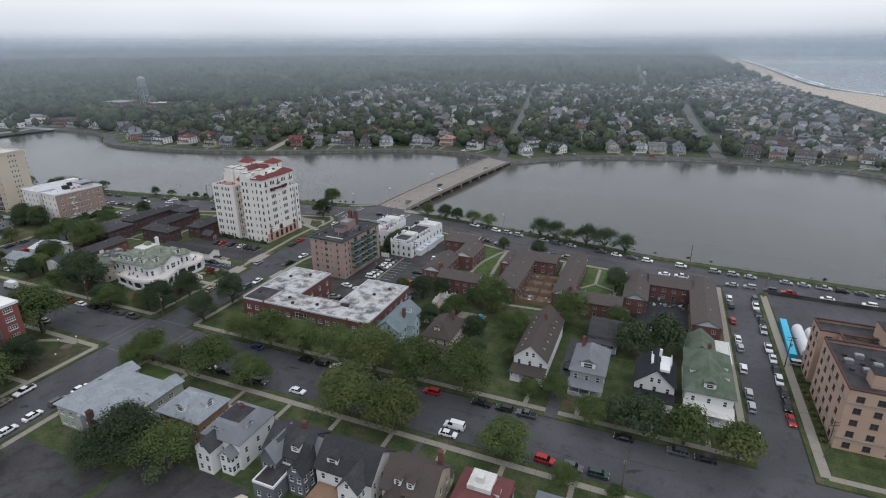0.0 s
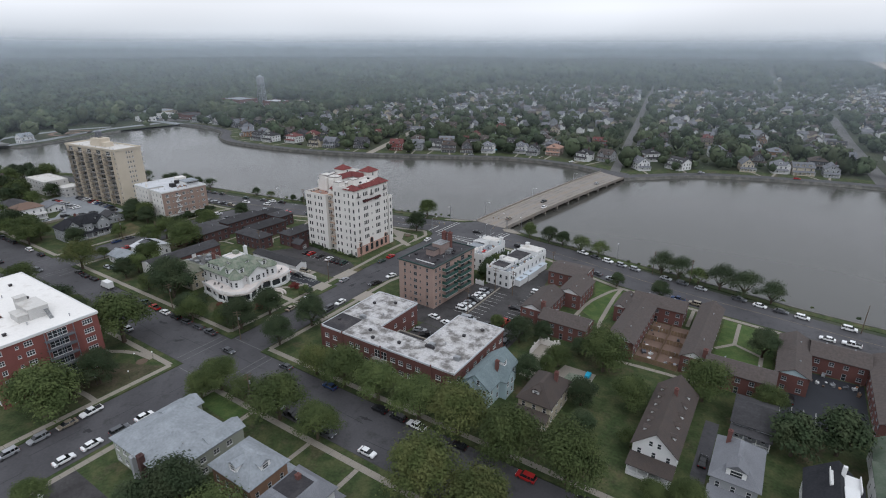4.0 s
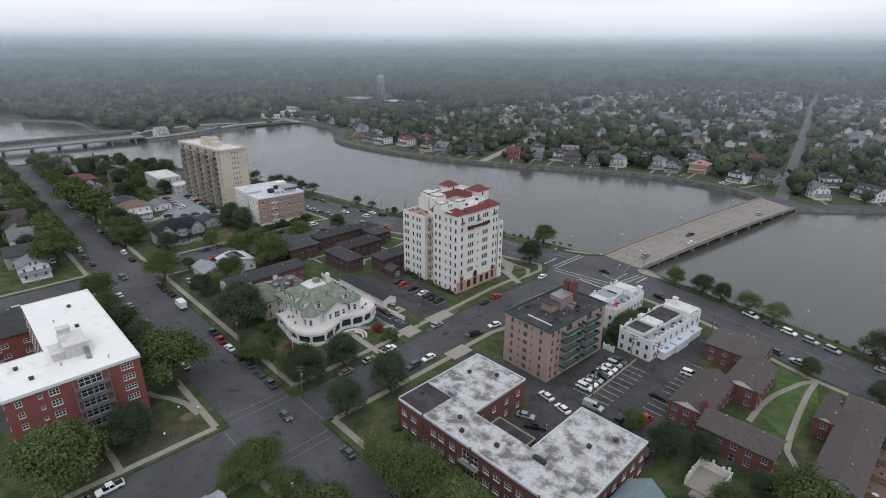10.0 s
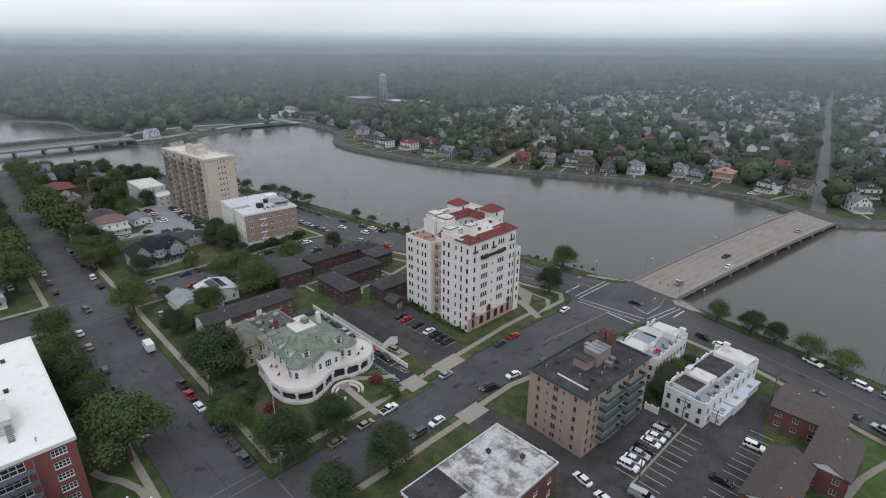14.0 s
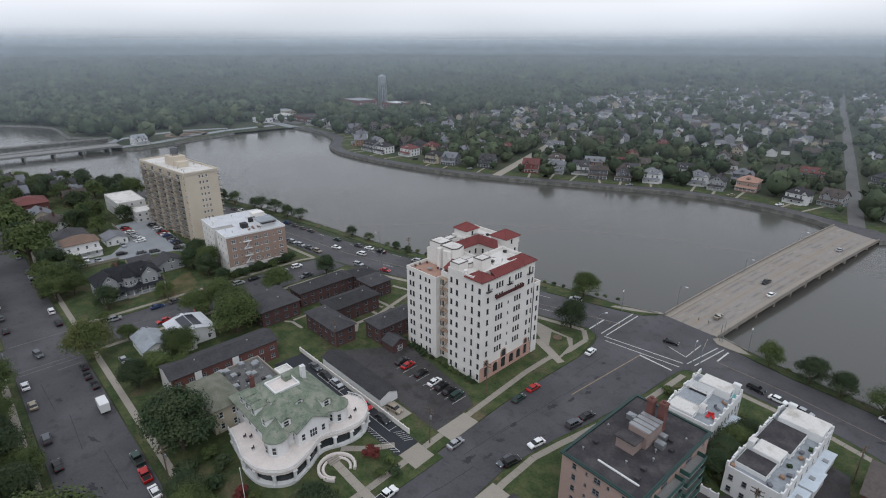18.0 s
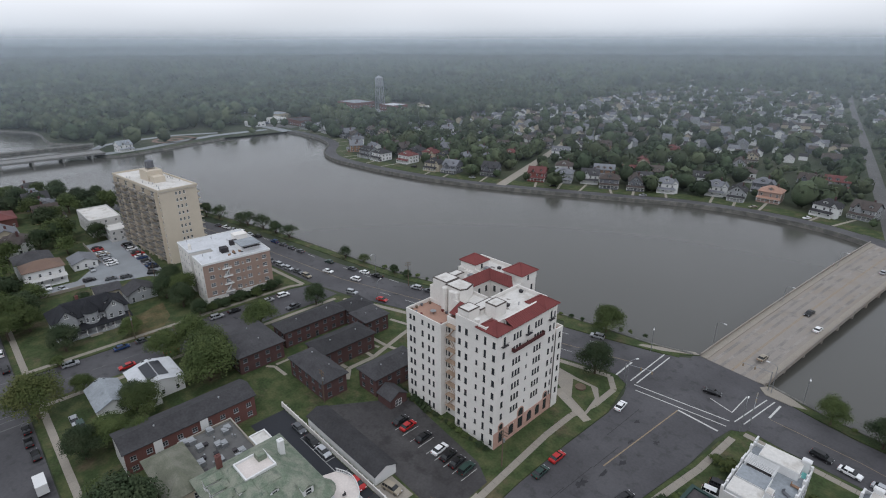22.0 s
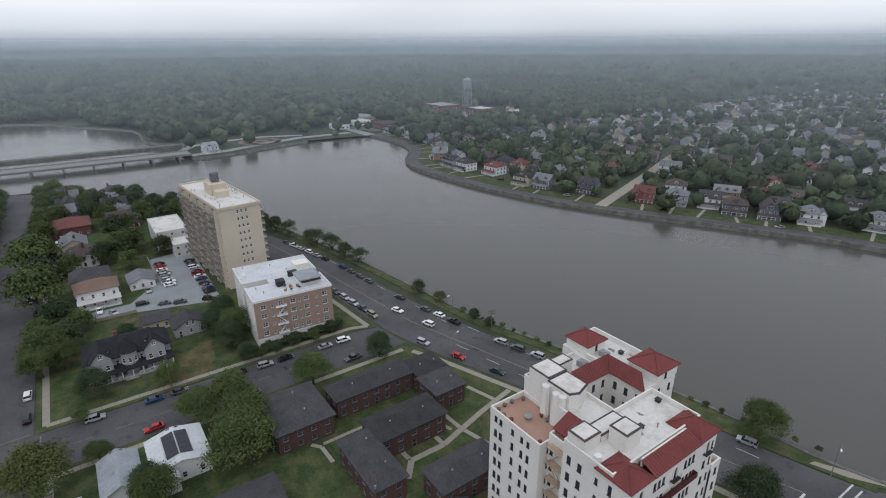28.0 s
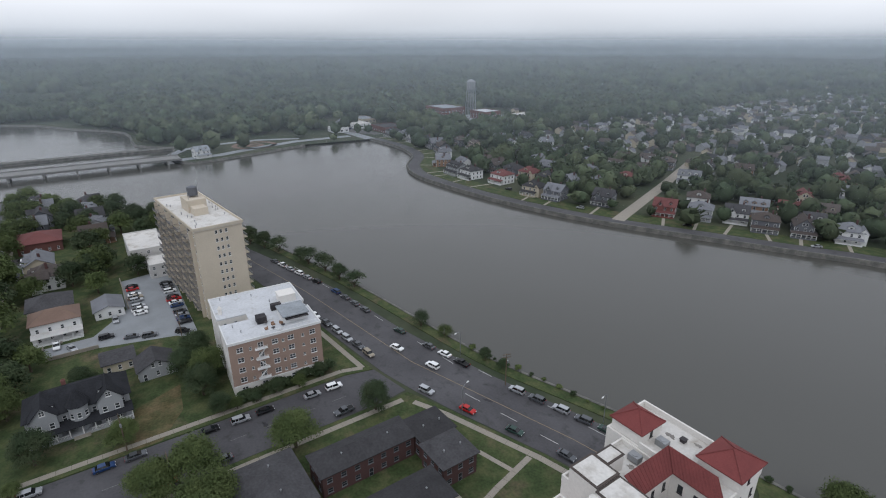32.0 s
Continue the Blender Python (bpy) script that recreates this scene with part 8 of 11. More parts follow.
# --- peach apartment block on the east street
def peach_block():
    t = thing("apartment_block", "peach brick apartment block with red parapets and a dark roof", "building")
    h = 16.8
    zs = rows_of(5, 0.9, 3.2)
    def wrow(L, us):
        return [(u, z, 1.6, 1.5, "double") for z in zs for u in us]
    shell(t, 203.0, 22.5, 240, 46.5, 0, h, "peach_stucco", {"W": wrow(24, (2.5, 6.5, 11.0, 15.0, 20.0)), "S": wrow(37, (2.5, 6.5, 11, 15.5, 20, 24.5, 29, 33.5)), "N": wrow(37, (30.0, 34.0))}, trim_mat="shingle_umber")
    shell(t, 207.5, 46.5, 240, 51.0, 0, h, "peach_stucco", {"W": [(2.2, z, 1.4, 1.5, "double") for z in zs]}, sides="WN", trim_mat="shingle_umber")
    shell(t, 203.0, 51.0, 240, 58.8, 0, h, "peach_stucco", {"W": wrow(7.8, (2.0, 5.6)), "N": wrow(37, (3, 8, 13, 18, 23, 28, 33)), "S": wrow(37, (2.2,))}, trim_mat="shingle_umber")
    for a in ((203.0, 22.5, 240, 46.5), (207.5, 46.8, 240, 50.7), (203.0, 51.0, 240, 58.8)):
        bm = bmesh.new()
        box(bm, a[0] + 0.3, a[1] + 0.3, h - 1.2, a[2] - 0.3, a[3] - 0.3, h - 0.9)
        part("roof", bm, "tar_roof", t)
        bm = bmesh.new()
        for b in ((a[0] - 0.15, a[1] - 0.15, a[2], a[1] + 0.35), (a[0] - 0.15, a[3] - 0.35, a[2], a[3] + 0.15), (a[0] - 0.15, a[1] + 0.35, a[0] + 0.35, a[3] - 0.35)):
            box(bm, b[0], b[1], h - 0.25, b[2], b[3], h + 0.1)
        part("parapet", bm, "dark_brick", t, "red tile parapet coping")
    bm = bmesh.new()
    for z in (3.2, 13.0):
        box(bm, 202.8, 22.3, z, 203.0, 46.6, z + 0.35)
        box(bm, 203.0, 22.3, z, 240, 22.5, z + 0.35)
        box(bm, 202.8, 50.9, z, 203.0, 58.9, z + 0.35)
    part("string_course", bm, "concrete", t)
    for a, c in (((208, 26, 212, 30), 2.6), ((216, 47, 222, 55), 3.4)):
        bm = bmesh.new()
        box(bm, a[0], a[1], h - 1.0, a[2], a[3], h + c)
        q = part("roof_house", bm, "peach_stucco", t)
        bm = bmesh.new()
        for k in range(6):
            box(bm, a[0] - 0.2, a[1] + (a[3] - a[1]) * k / 6, h + c, a[2] + 0.2, a[1] + (a[3] - a[1]) * (k + 0.8) / 6, h + c + 0.2)
        part("roof", bm, "shingle_dark", q)
    for k in range(9):
        roof_vent(t, 206 + 3 * (k % 3), 33 + 3.4 * (k // 3), h - 0.9, 2 if k % 2 else 0)


peach_block()

# ---- trees and shrubs ----
def leaf_mesh(name, seed, r, h, n, mat, lobes=9, size=0.5):
    """A crown of many small leaf sprays round several limbs, with gaps and an uneven outline. Base of crown at z = 0."""
    rng = np.random.default_rng(seed)
    c = []
    for i in range(lobes):
        a = i * 2.4 + rng.uniform(-0.5, 0.5)
        f = (i + 0.5) / lobes
        rad = r * 0.74 * math.sqrt(f) * rng.uniform(0.75, 1.12)
        c.append((rad * math.cos(a), rad * math.sin(a), h * (0.3 + 0.5 * (1 - f ** 1.4) + rng.uniform(-0.12, 0.1)), r * rng.uniform(0.25, 0.46)))
    c = np.array(c)
    k = rng.choice(lobes, n, p=c[:, 3] ** 2 / (c[:, 3] ** 2).sum())
    d = rng.normal(size=(n, 3))
    d /= np.linalg.norm(d, axis=1)[:, None]
    d[:, 2] = np.where(d[:, 2] < -0.3, -d[:, 2], d[:, 2])
    rr = c[k, 3] * np.clip(rng.normal(0.9, 0.27, n), 0.3, 1.6)
    p = c[k, :3] + d * rr[:, None] * np.array([1, 1, 0.8])
    nrm = d * 0.8 + np.array([0, 0, 0.4]) + rng.normal(size=(n, 3)) * 0.3
    nrm /= np.linalg.norm(nrm, axis=1)[:, None]
    u = np.cross(nrm, rng.normal(size=(n, 3)))
    u /= np.linalg.norm(u, axis=1)[:, None]
    v = np.cross(nrm, u)
    s = size * rng.uniform(0.5, 1.3, n)[:, None]
    w = s * rng.uniform(0.6, 1.0, n)[:, None]
    vs = np.stack([p - u * s, p + u * s * 0.6 - v * w, p + u * s * 0.5 + v * w], 1).reshape(-1, 3)
    me = bpy.data.meshes.new(name)
    me.from_pydata(vs.tolist(), [], (np.arange(n * 3).reshape(n, 3)).tolist())
    me.materials.append(MATS[mat])
    return me


def trunk_mesh(seed, r, h, foot):
    """Tapered trunk with forking limbs that reach into the crown."""
    rng = random.Random(seed)
    bm = bmesh.new()
    tube(bm, 0, 0, -0.2, foot + h * 0.15, r * 0.075, r * 0.05, 8)
    for i in range(6):
        a = i * 1.05 + rng.uniform(-0.3, 0.3)
        base = Vector((0, 0, foot + h * rng.uniform(-0.05, 0.14)))
        tip = Vector((math.cos(a) * r * rng.uniform(0.4, 0.65), math.sin(a) * r * rng.uniform(0.4, 0.65), foot + h * rng.uniform(0.35, 0.6)))
        mid = base.lerp(tip, 0.5) + Vector((0, 0, -0.2))
        rod(bm, base, mid, r * 0.032, 5)
        rod(bm, mid, tip, r * 0.018, 5)
    return mesh_of("trunk", bm, "bark")


TREE_KINDS = []
SORTS = [("leaf", 5.0, 7.2, 2.0, 26), ("leaf", 5.0, 8.0, 2.2, 24), ("leaf_yellow", 5.0, 7.0, 2.0, 28), ("leaf_dark", 5.0, 8.4, 1.2, 25), ("leaf", 5.4, 6.4, 1.4, 16), ("leaf_dark", 5.4, 7.0, 1.3, 17)]
for fine_n, fine_s in ((14000, 0.185), (4000, 0.33)):
    for kind_i, (mat, r, h, foot, lobes) in enumerate(SORTS):
        n, size = (fine_n, fine_s) if kind_i < 4 else (int(fine_n * 0.5), fine_s * 0.95)
        TREE_KINDS.append((leaf_mesh("crown", 11 + kind_i, r, h, n, mat, lobes, size), trunk_mesh(kind_i, r, h, foot), foot))


def tree(x, y, r, kind, label, group="", tall=1.0, z=0.1):
    t = thing("tree", label, "tree", x, y, z, random.uniform(0, 360), group=group)
    cm, tm, foot = TREE_KINDS[kind + (6 if x < -165 or x > 150 else 0)]
    s = r * 1.22 / 5.0
    t.scale = (s, s, s * tall)
    child("trunk", tm, t)
    child("crown", cm, t, pose(0, 0, foot * 0.75))
    return t


LUSH, DARK, PALE, THIN = "leafy green street tree with a full rounded crown", "dense dark green garden tree", "yellow-green street tree with a broad crown", "small open-crowned tree on the lakeside verge"
SOUTH_ROW = [(90, -10.4, 6.6, 2), (104, -10.6, 6.0, 2), (58.5, -10.2, 4.6, 0), (45, -10.4, 6.2, 0), (21.5, -11, 4.4, 1), (31, -10.2, 3.8, 4), (132.5, -10.4, 5.2, 0), (146, -13, 2.6, 0), (157, -13.4, 1.8, 1)]
NORTH_ROW = [(115, 9.6, 6.2, 1), (100, 9.6, 6.4, 0), (86.5, 10, 6.6, 2), (75, 9.4, 5.4, 1), (61, 9.8, 5.4, 0), (49, 9.4, 5.2, 1), (38, 9.2, 4.4, 2), (149, 9.6, 3.8, 0), (161.5, 10.5, 4.6, 3), (170.5, 10.6, 4.4, 1), (182, 9.6, 4.4, 2), (132, 14.5, 2.6, 0), (155, 11.5, 3.4, 3)]
for x, y, r, k in SOUTH_ROW + NORTH_ROW:
    tree(x, y, r, k, PALE if k == 2 else LUSH, "street trees on the cross street")
YARDS = [(119, 44, 4.4, 0), (150, 62, 3.4, 1), (123.5, 29, 2.6, 0), (138.5, 17, 3.4, 0), (112, 27, 3.0, 3), (91, 41, 3.4, 3), (94, 47.5, 2.6, 0), (86, 63.5, 3.0, 3), (24, -58, 3.2, 0), (47, -48, 4.4, 3), (53, -43, 6.2, 3), (62.5, -41.5, 6.0, 4), (108, 57, 5.8, 1), (135, 58, 5.4, 1), (165, 53, 5.4, 3), (156, 47, 4.8, 3), (108, 38, 3.6, 3), (96, 52.4, 3.4, 0), (80, 58.5, 4.0, 3), (69.5, 62.5, 2.4, 0), (147, 92, 4.2, 3), (107, 62.5, 3.2, 0), (99, 62, 2.6, 3), (46, 97.5, 3.0, 3), (45.6, 102, 3.4, 3), (46, 108, 3.6, 0), (46.4, 113, 3.0, 3)]
for x, y, r, k in YARDS:
    tree(x, y, r, k, DARK if k == 3 else LUSH, "garden trees")
MANSION_GROUND = [(-45, 15.5, 7.0, 3), (-50, 17.5, 4.4, 3), (-22, 8.5, 4.2, 0), (-3, 14.2, 5.0, 3), (-9.5, 13.4, 3.8, 0), (-3.2, 26.5, 4.4, 3), (16, 14.4, 4.4, 3), (15.4, 29, 4.8, 3), (-26.5, 9.6, 3.8, 3), (-104.5, 9.8, 5.8, 2), (-90, 48.5, 6.4, 0), (-96.5, 51.5, 5.2, 1), (-90.5, 29.2, 3.6, 3), (-86, 30, 4.2, 1), (-80, 21, 4.0, 0), (-79, 15, 3.8, 3), (-74, 26, 3.2, 1), (-60, 14, 3.4, 0)]
for x, y, r, k in MANSION_GROUND:
    tree(x, y, r, k, DARK if k == 3 else LUSH, "garden trees")
RED_BLOCK = [(-5.5, -43.5, 7.2, 0), (-27.5, -12.4, 8.0, 0), (-10.0, -28.0, 4.6, 3), (17.6, -11, 3.6, 4), (-63, -16.5, 5.4, 3), (-51, -15.6, 4.4, 3), (-85, -15.8, 4.4, 0), (-75, -16, 4.0, 3), (-11, -34, 3.0, 3), (20, -16, 3.8, 0), (-99, -14, 5.0, 1), (-58, -13.2, 4.2, 0)]
for x, y, r, k in RED_BLOCK:
    tree(x, y, r, k, DARK if k == 3 else LUSH, "garden trees")
WEST = [(-110, 43, 4.6, 0), (-110.4, 51.5, 4.8, 1), (-131.4, 66, 1.7, 0), (-131.6, 71, 1.5, 3), (-163, 33, 3.4, 3), (-160.5, 16, 3.8, 1), (-172, 17, 4.4, 3), (-184, 20.5, 4.0, 0), (-280, 41, 5.6, 3), (-310, 56, 5.4, 0), (-342, 37, 5.6, 3), (-235, 41, 3.8, 1), (-246, 56, 4.0, 3), (-242, 20, 4.4, 0), (-317, 66, 4.6, 3), (-327, 74, 4.2, 3), (-313, 40, 5.0, 1), (-373, 28, 5.4, 0), (-248, 33, 4.6, 3), (-262, 46, 4.4, 3), (-128.5, 18.5, 1.8, 0), (-250, 8.5, 8.6, 0), (-208, 9.2, 7.8, 1), (-164.5, 12, 6.0, 0), (-132.5, 77, 2.0, 3), (-137.5, 22, 4.0, 3), (-133.5, 40, 3.2, 0), (-186.5, 14, 5.2, 3), (-131.5, 83, 1.8, 0), (-108.5, 73.5, 4.8, 0), (-110, 96, 3.6, 3), (-109, 21, 2.6, 0), (-133, 90, 2.0, 3), (-151, -17.5, 8.0, 0), (-132.5, 62, 2.6, 3), (-160, 62, 4.6, 3), (-155, 58, 4.0, 3), (-150, 63, 4.4, 1), (-143, 60, 4.0, 3), (-176, -15, 6.0, 1), (-194, -14, 6.4, 0)]
for x, y, r, k in WEST:
    tree(x, y, r, k, DARK if k == 3 else LUSH, "trees on the western streets")
for k in range(19):
    for y in (10.4, -11.6):
        x = -142 - 14 * k + random.uniform(-3, 3)
        if random.random() < 0.68 and not (-214 < x < -200 and y > 0):
            tree(x, y + random.uniform(-0.6, 0.6), random.uniform(3.6, 5.4), random.choice((0, 1, 3)), LUSH, "trees on the western streets")
WEST_HOUSES = [(x + random.uniform(-2, 2), y + random.uniform(-2, 2), rz) for x, y, rz in [(-190 - 17.5 * k, -24, 180) for k in range(12)] + [(-335 - 16 * k, 21, 0) for k in range(4)] + [(-256 - 16 * k, 24, 0) for k in range(2)] + [(-300 - 17 * k, 44, 180) for k in range(5)] + [(-186 - 18 * k, -50, 0) for k in range(9)]]
for i in range(200):
    x, y = random.uniform(-415, -176), random.uniform(-62, 76)
    if -12 < y < 11 or (-322 < x < -280 and 8 < y < 34) or (-290 < x < -236 and 46 < y < 72) or (x > -246 and y > 12) or y > 80 + (x + 330) * 0.24 - 12 or x < -404 + (y > 20) * 30:
        continue
    if any(abs(x - a) < 7 and abs(y - b) < 7 for a, b, _ in WEST_HOUSES):
        continue
    tree(x, y, random.uniform(3.6, 5.8), random.choice((0, 1, 3, 3)), DARK, "trees on the western streets")
LAKE_ROW = [(-24, 155.2, 4.6, 0), (-14, 131.2, 4.4, 3), (40, 154.2, 3.2, 1), (51, 152.8, 3.6, 3), (58.5, 151.8, 3.2, 3), (68, 150.2, 3.8, 4), (77, 149.2, 3.6, 4), (106, 143.6, 4.6, 5), (113, 142.6, 4.6, 5), (121, 140.6, 3.6, 4), (129, 139.6, 5.0, 5), (137.5, 138.4, 5.0, 5), (147, 136.2, 4.2, 5), (94, 119.6, 2.6, 3), (111, 117.4, 3.2, 3)]
for x, y, r, k in LAKE_ROW:
    tree(x, y, r, k, THIN, "lakeside trees", 1.0)
LAKE_WEST = [(-141, 130.4, 2.8, 5), (-130.5, 133, 2.2, 4), (-183, 125.5, 3.6, 5), (-204.5, 122.4, 4.2, 5), (-193, 123.6, 3.2, 3), (-216, 119.4, 4.0, 5), (-222, 118, 3.2, 5), (-238, 113.4, 4.0, 5), (-248, 110, 3.6, 3), (-257, 106, 4.0, 3), (-105, 136.2, 1.6, 3), (-112, 135.2, 1.8, 3), (-270, 100, 4.4, 3), (-285, 95, 4.0, 3)]
for x, y, r, k in LAKE_WEST:
    tree(x, y, r, k, THIN, "lakeside trees", 0.95)

# shrubs and hedges
SHRUBS = [leaf_mesh("foliage", 41 + i, 1.0, 1.5, 700, m, 8, 0.16) for i, m in enumerate(("leaf", "leaf_dark", "leaf_red", "leaf_yellow"))]


def shrub(x, y, r, k):
    o = tagged(new("shrub", SHRUBS[k]), ("rounded green garden shrub", "dark green clipped garden shrub", "red-leaved garden shrub", "yellow-green garden shrub")[k] + " on a lawn", "shrub", "garden shrubs")
    o.matrix_world = pose(x, y, 0.05, 0, 0, random.uniform(0, 360)) @ Matrix.Diagonal((r, r, r * 0.95, 1))


for x, y, r, k in ((-22, 19, 1.8, 2), (-19, 21, 1.6, 3), (-12, 21, 2.2, 0), (-9, 27, 2.0, 2), (-13, 30, 1.6, 1), (-8, 33, 1.5, 0), (-12, 46, 2.0, 2), (-8, 48, 1.6, 0), (-28, 16, 2.4, 1), (-33, 20, 2.0, 1), (-38, 19, 2.2, 0), (-4, 46.5, 1.6, 1), (-6, 44, 1.4, 0), (-24, 13, 2.0, 0), (-16, 15, 2.2, 1), (-30, 12, 2.4, 1), (-36, 13, 2.6, 1)):
    shrub(x, y, r, k)
for i in range(14):
    shrub(29.5 + 3.5 * i, 19.6 + random.uniform(-0.5, 0.5), random.uniform(1.0, 1.7), random.choice((0, 1)))
for i in range(16):
    shrub(-134.4 + random.uniform(-0.8, 0.8), 68 + 1.7 * i, random.uniform(1.2, 2.2), 1)
for i in range(12):
    shrub(201.6, 24 + 2.6 * i, random.uniform(0.7, 1.2), random.choice((0, 3)))
for i in range(10):
    shrub(random.uniform(-52, -38), random.uniform(83.6, 85.0), random.uniform(0.8, 1.4), 1)
for i in range(26):
    shrub(-118 + 4.2 * i + random.uniform(-1, 1), 135.8 + 0.24 * (4.2 * i) + (0.0 if i < 11 else 0.6) + random.uniform(-0.4, 0.2) - (0.5 if i > 22 else 0), random.uniform(0.5, 1.3), random.choice((0, 1)))
for i in range(60):
    px = 45 + 4.6 * i
    py = 156.4 - 0.155 * (px - 45) + 0.0002 * (px - 45) ** 2
    if px < 230 and random.random() < 0.5:
        shrub(px, py - 1.4, random.uniform(0.4, 1.0), random.choice((0, 1)))
for x, y, r, k in ((24.6, 119.5, 1.5, 0), (27.6, 119.0, 2.2, 3), (29.2, 117.0, 1.4, 1), (23.8, 101.0, 1.9, 0), (21.8, 97.5, 2.2, 1), (26.0, 100.6, 1.6, 3), (44.2, 93.2, 1.8, 1), (43.8, 97.0, 2.0, 0), (44.4, 119.0, 1.8, 1), (43.6, 122.0, 1.4, 0)):
    shrub(x, y, r, k)
for i in range(17):
    shrub(-44.0 + 1.8 * i + random.uniform(-0.5, 0.5), 84.4 + random.uniform(-0.5, 0.3), random.uniform(0.5, 1.2), random.choice((0, 1, 1)))
bm = bmesh.new()
tube(bm, -13.0, 122.0, 0.1, 0.6, 1.5, 1.5, 16)
solo("planter", bm, "soil", "round earth-filled planter in the forecourt", "planter")

# ---- vehicles ----
def car_meshes(kind, colour):
    """Meshes of one kind of car; it faces +x, its wheels stand on z = 0."""
    if kind == "sedan":
        L, W = 4.6, 1.78
        side = [(-2.3, 0.35), (-2.3, 0.78), (-2.2, 0.93), (-1.45, 0.98), (0.95, 0.97), (2.1, 0.82), (2.28, 0.66), (2.3, 0.35)]
        cab = [(-1.75, 0.96, -1.15, 1.40), (1.25, 0.96, 0.35, 1.40)]
    elif kind == "suv":
        L, W = 4.7, 1.86
        side = [(-2.3, 0.4), (-2.32, 0.9), (-2.26, 1.06), (-1.5, 1.08), (1.05, 1.08), (2.15, 0.98), (2.3, 0.8), (2.32, 0.4)]
        cab = [(-2.25, 1.06, -1.9, 1.68), (1.25, 1.06, 0.55, 1.68)]
    elif kind == "van":
        L, W = 5.4, 1.98
        side = [(-2.7, 0.4), (-2.7, 1.2), (-2.68, 1.3), (-1.5, 1.32), (1.5, 1.3), (2.4, 1.05), (2.66, 0.85), (2.7, 0.4)]
        cab = [(-2.66, 1.28, -2.5, 2.05), (1.7, 1.28, 1.0, 2.05)]
    else:
        L, W = 5.4, 1.92
        side = [(-2.7, 0.5), (-2.7, 1.0), (-2.66, 1.1), (-0.9, 1.1), (1.2, 1.08), (2.45, 1.02), (2.66, 0.85), (2.7, 0.5)]
        cab = [(-0.85, 1.08, -0.65, 1.72), (1.35, 1.08, 0.6, 1.72)]
    bm = bmesh.new()
    rows = []
    for y, k in ((-W / 2, 0.93), (-W / 2 + 0.09, 1.0), (W / 2 - 0.09, 1.0), (W / 2, 0.93)):
        rows.append([bm.verts.new((x * (0.985 if k < 1 else 1), y, 0.3 + (z - 0.3) * k if z > 0.5 else z)) for x, z in side])
    for a, b in zip(rows, rows[1:]):
        for i in range(len(side)):
            j = (i + 1) % len(side)
            bm.faces.new((a[i], a[j], b[j], b[i]))
    bm.faces.new(rows[0]), bm.faces.new(rows[-1][::-1])
    bmesh.ops.recalc_face_normals(bm, faces=bm.faces)
    x_f, x_b = side[-2][0] - 0.02, side[1][0]
    z_f = side[-2][1] - 0.06
    for s in (-1, 1):
        n = len(bm.faces)
        box(bm, x_f - 0.1, s * (W / 2 - 0.28) - 0.2, z_f - 0.08, x_f + 0.06, s * (W / 2 - 0.28) + 0.2, z_f + 0.1)
        box(bm, x_b - 0.04, s * (W / 2 - 0.24) - 0.16, side[1][1] - 0.12, x_b + 0.1, s * (W / 2 - 0.24) + 0.16, side[1][1] + 0.05)
        bm.faces.ensure_lookup_table()
        for f in bm.faces[n:n + 6]:
            f.material_index = 1
        for f in bm.faces[n + 6:n + 12]:
            f.material_index = 2
    if kind == "pickup":
        n = len(bm.faces)
        box(bm, -2.5, -W / 2 + 0.16, 1.09, -0.95, W / 2 - 0.16, 1.115)
        bm.faces.ensure_lookup_table()
        for f in bm.faces[n:]:
            f.material_index = 3
    body = mesh_of("body", bm, ["car_" + colour, "lamp_lens", "tail_red", "rubber"])
    bm = bmesh.new()
    (b0, z0, b1, z1), (f0, _, f1, _) = cab
    w0, w1 = W / 2 - 0.06, W / 2 - 0.26
    lo = [bm.verts.new(p) for p in ((b0, -w0, z0), (f0, -w0, z0), (f0, w0, z0), (b0, w0, z0))]
    hi = [bm.verts.new(p) for p in ((b1, -w1, z1), (f1, -w1, z1), (f1, w1, z1), (b1, w1, z1))]
    bm.faces.new(hi)
    for i in range(4):
        bm.faces.new((lo[i], lo[(i + 1) % 4], hi[(i + 1) % 4], hi[i]))
    windows = mesh_of("cabin_glass", bm, "car_glass")
    bm = bmesh.new()
    box(bm, b1 - 0.04, -w1 - 0.03, z1 - 0.01, f1 + 0.06, w1 + 0.03, z1 + 0.05)
    for px in ((b0 * 0.5 + f0 * 0.5 - 0.1),) + ((b0 * 0.75 + f0 * 0.25,) if kind in ("van", "suv") else ()):
        for s in (-1, 1):
            v = [bm.verts.new(p) for p in ((px - 0.06, s * (w0 + 0.01), z0), (px + 0.06, s * (w0 + 0.01), z0), (px + 0.05, s * (w1 + 0.02), z1), (px - 0.05, s * (w1 + 0.02), z1))]
            bm.faces.new(v)
    if kind == "van":
        for s in (-1, 1):
            bm.faces.new([bm.verts.new(p) for p in ((b0, s * (w0 + 0.015), z0), (0.2, s * (w0 + 0.015), z0), (0.2, s * (w1 + 0.02), z1), (b1, s * (w1 + 0.02), z1))])
    roof = mesh_of("roof", bm, "car_" + colour)
    bm = bmesh.new()
    k = 0.36 if kind in ("suv", "van", "pickup") else 0.32
    rod(bm, (0, -0.11, 0), (0, 0.11, 0), k, 14)
    n = len(bm.faces)
    rod(bm, (0, -0.12, 0), (0, 0.12, 0), k * 0.58, 10)
    bm.faces.ensure_lookup_table()
    for f in bm.faces[n:]:
        f.material_index = 1
    wheel = mesh_of("wheel", bm, ["rubber", "chrome"])
    return body, windows, roof, wheel, W, k, L


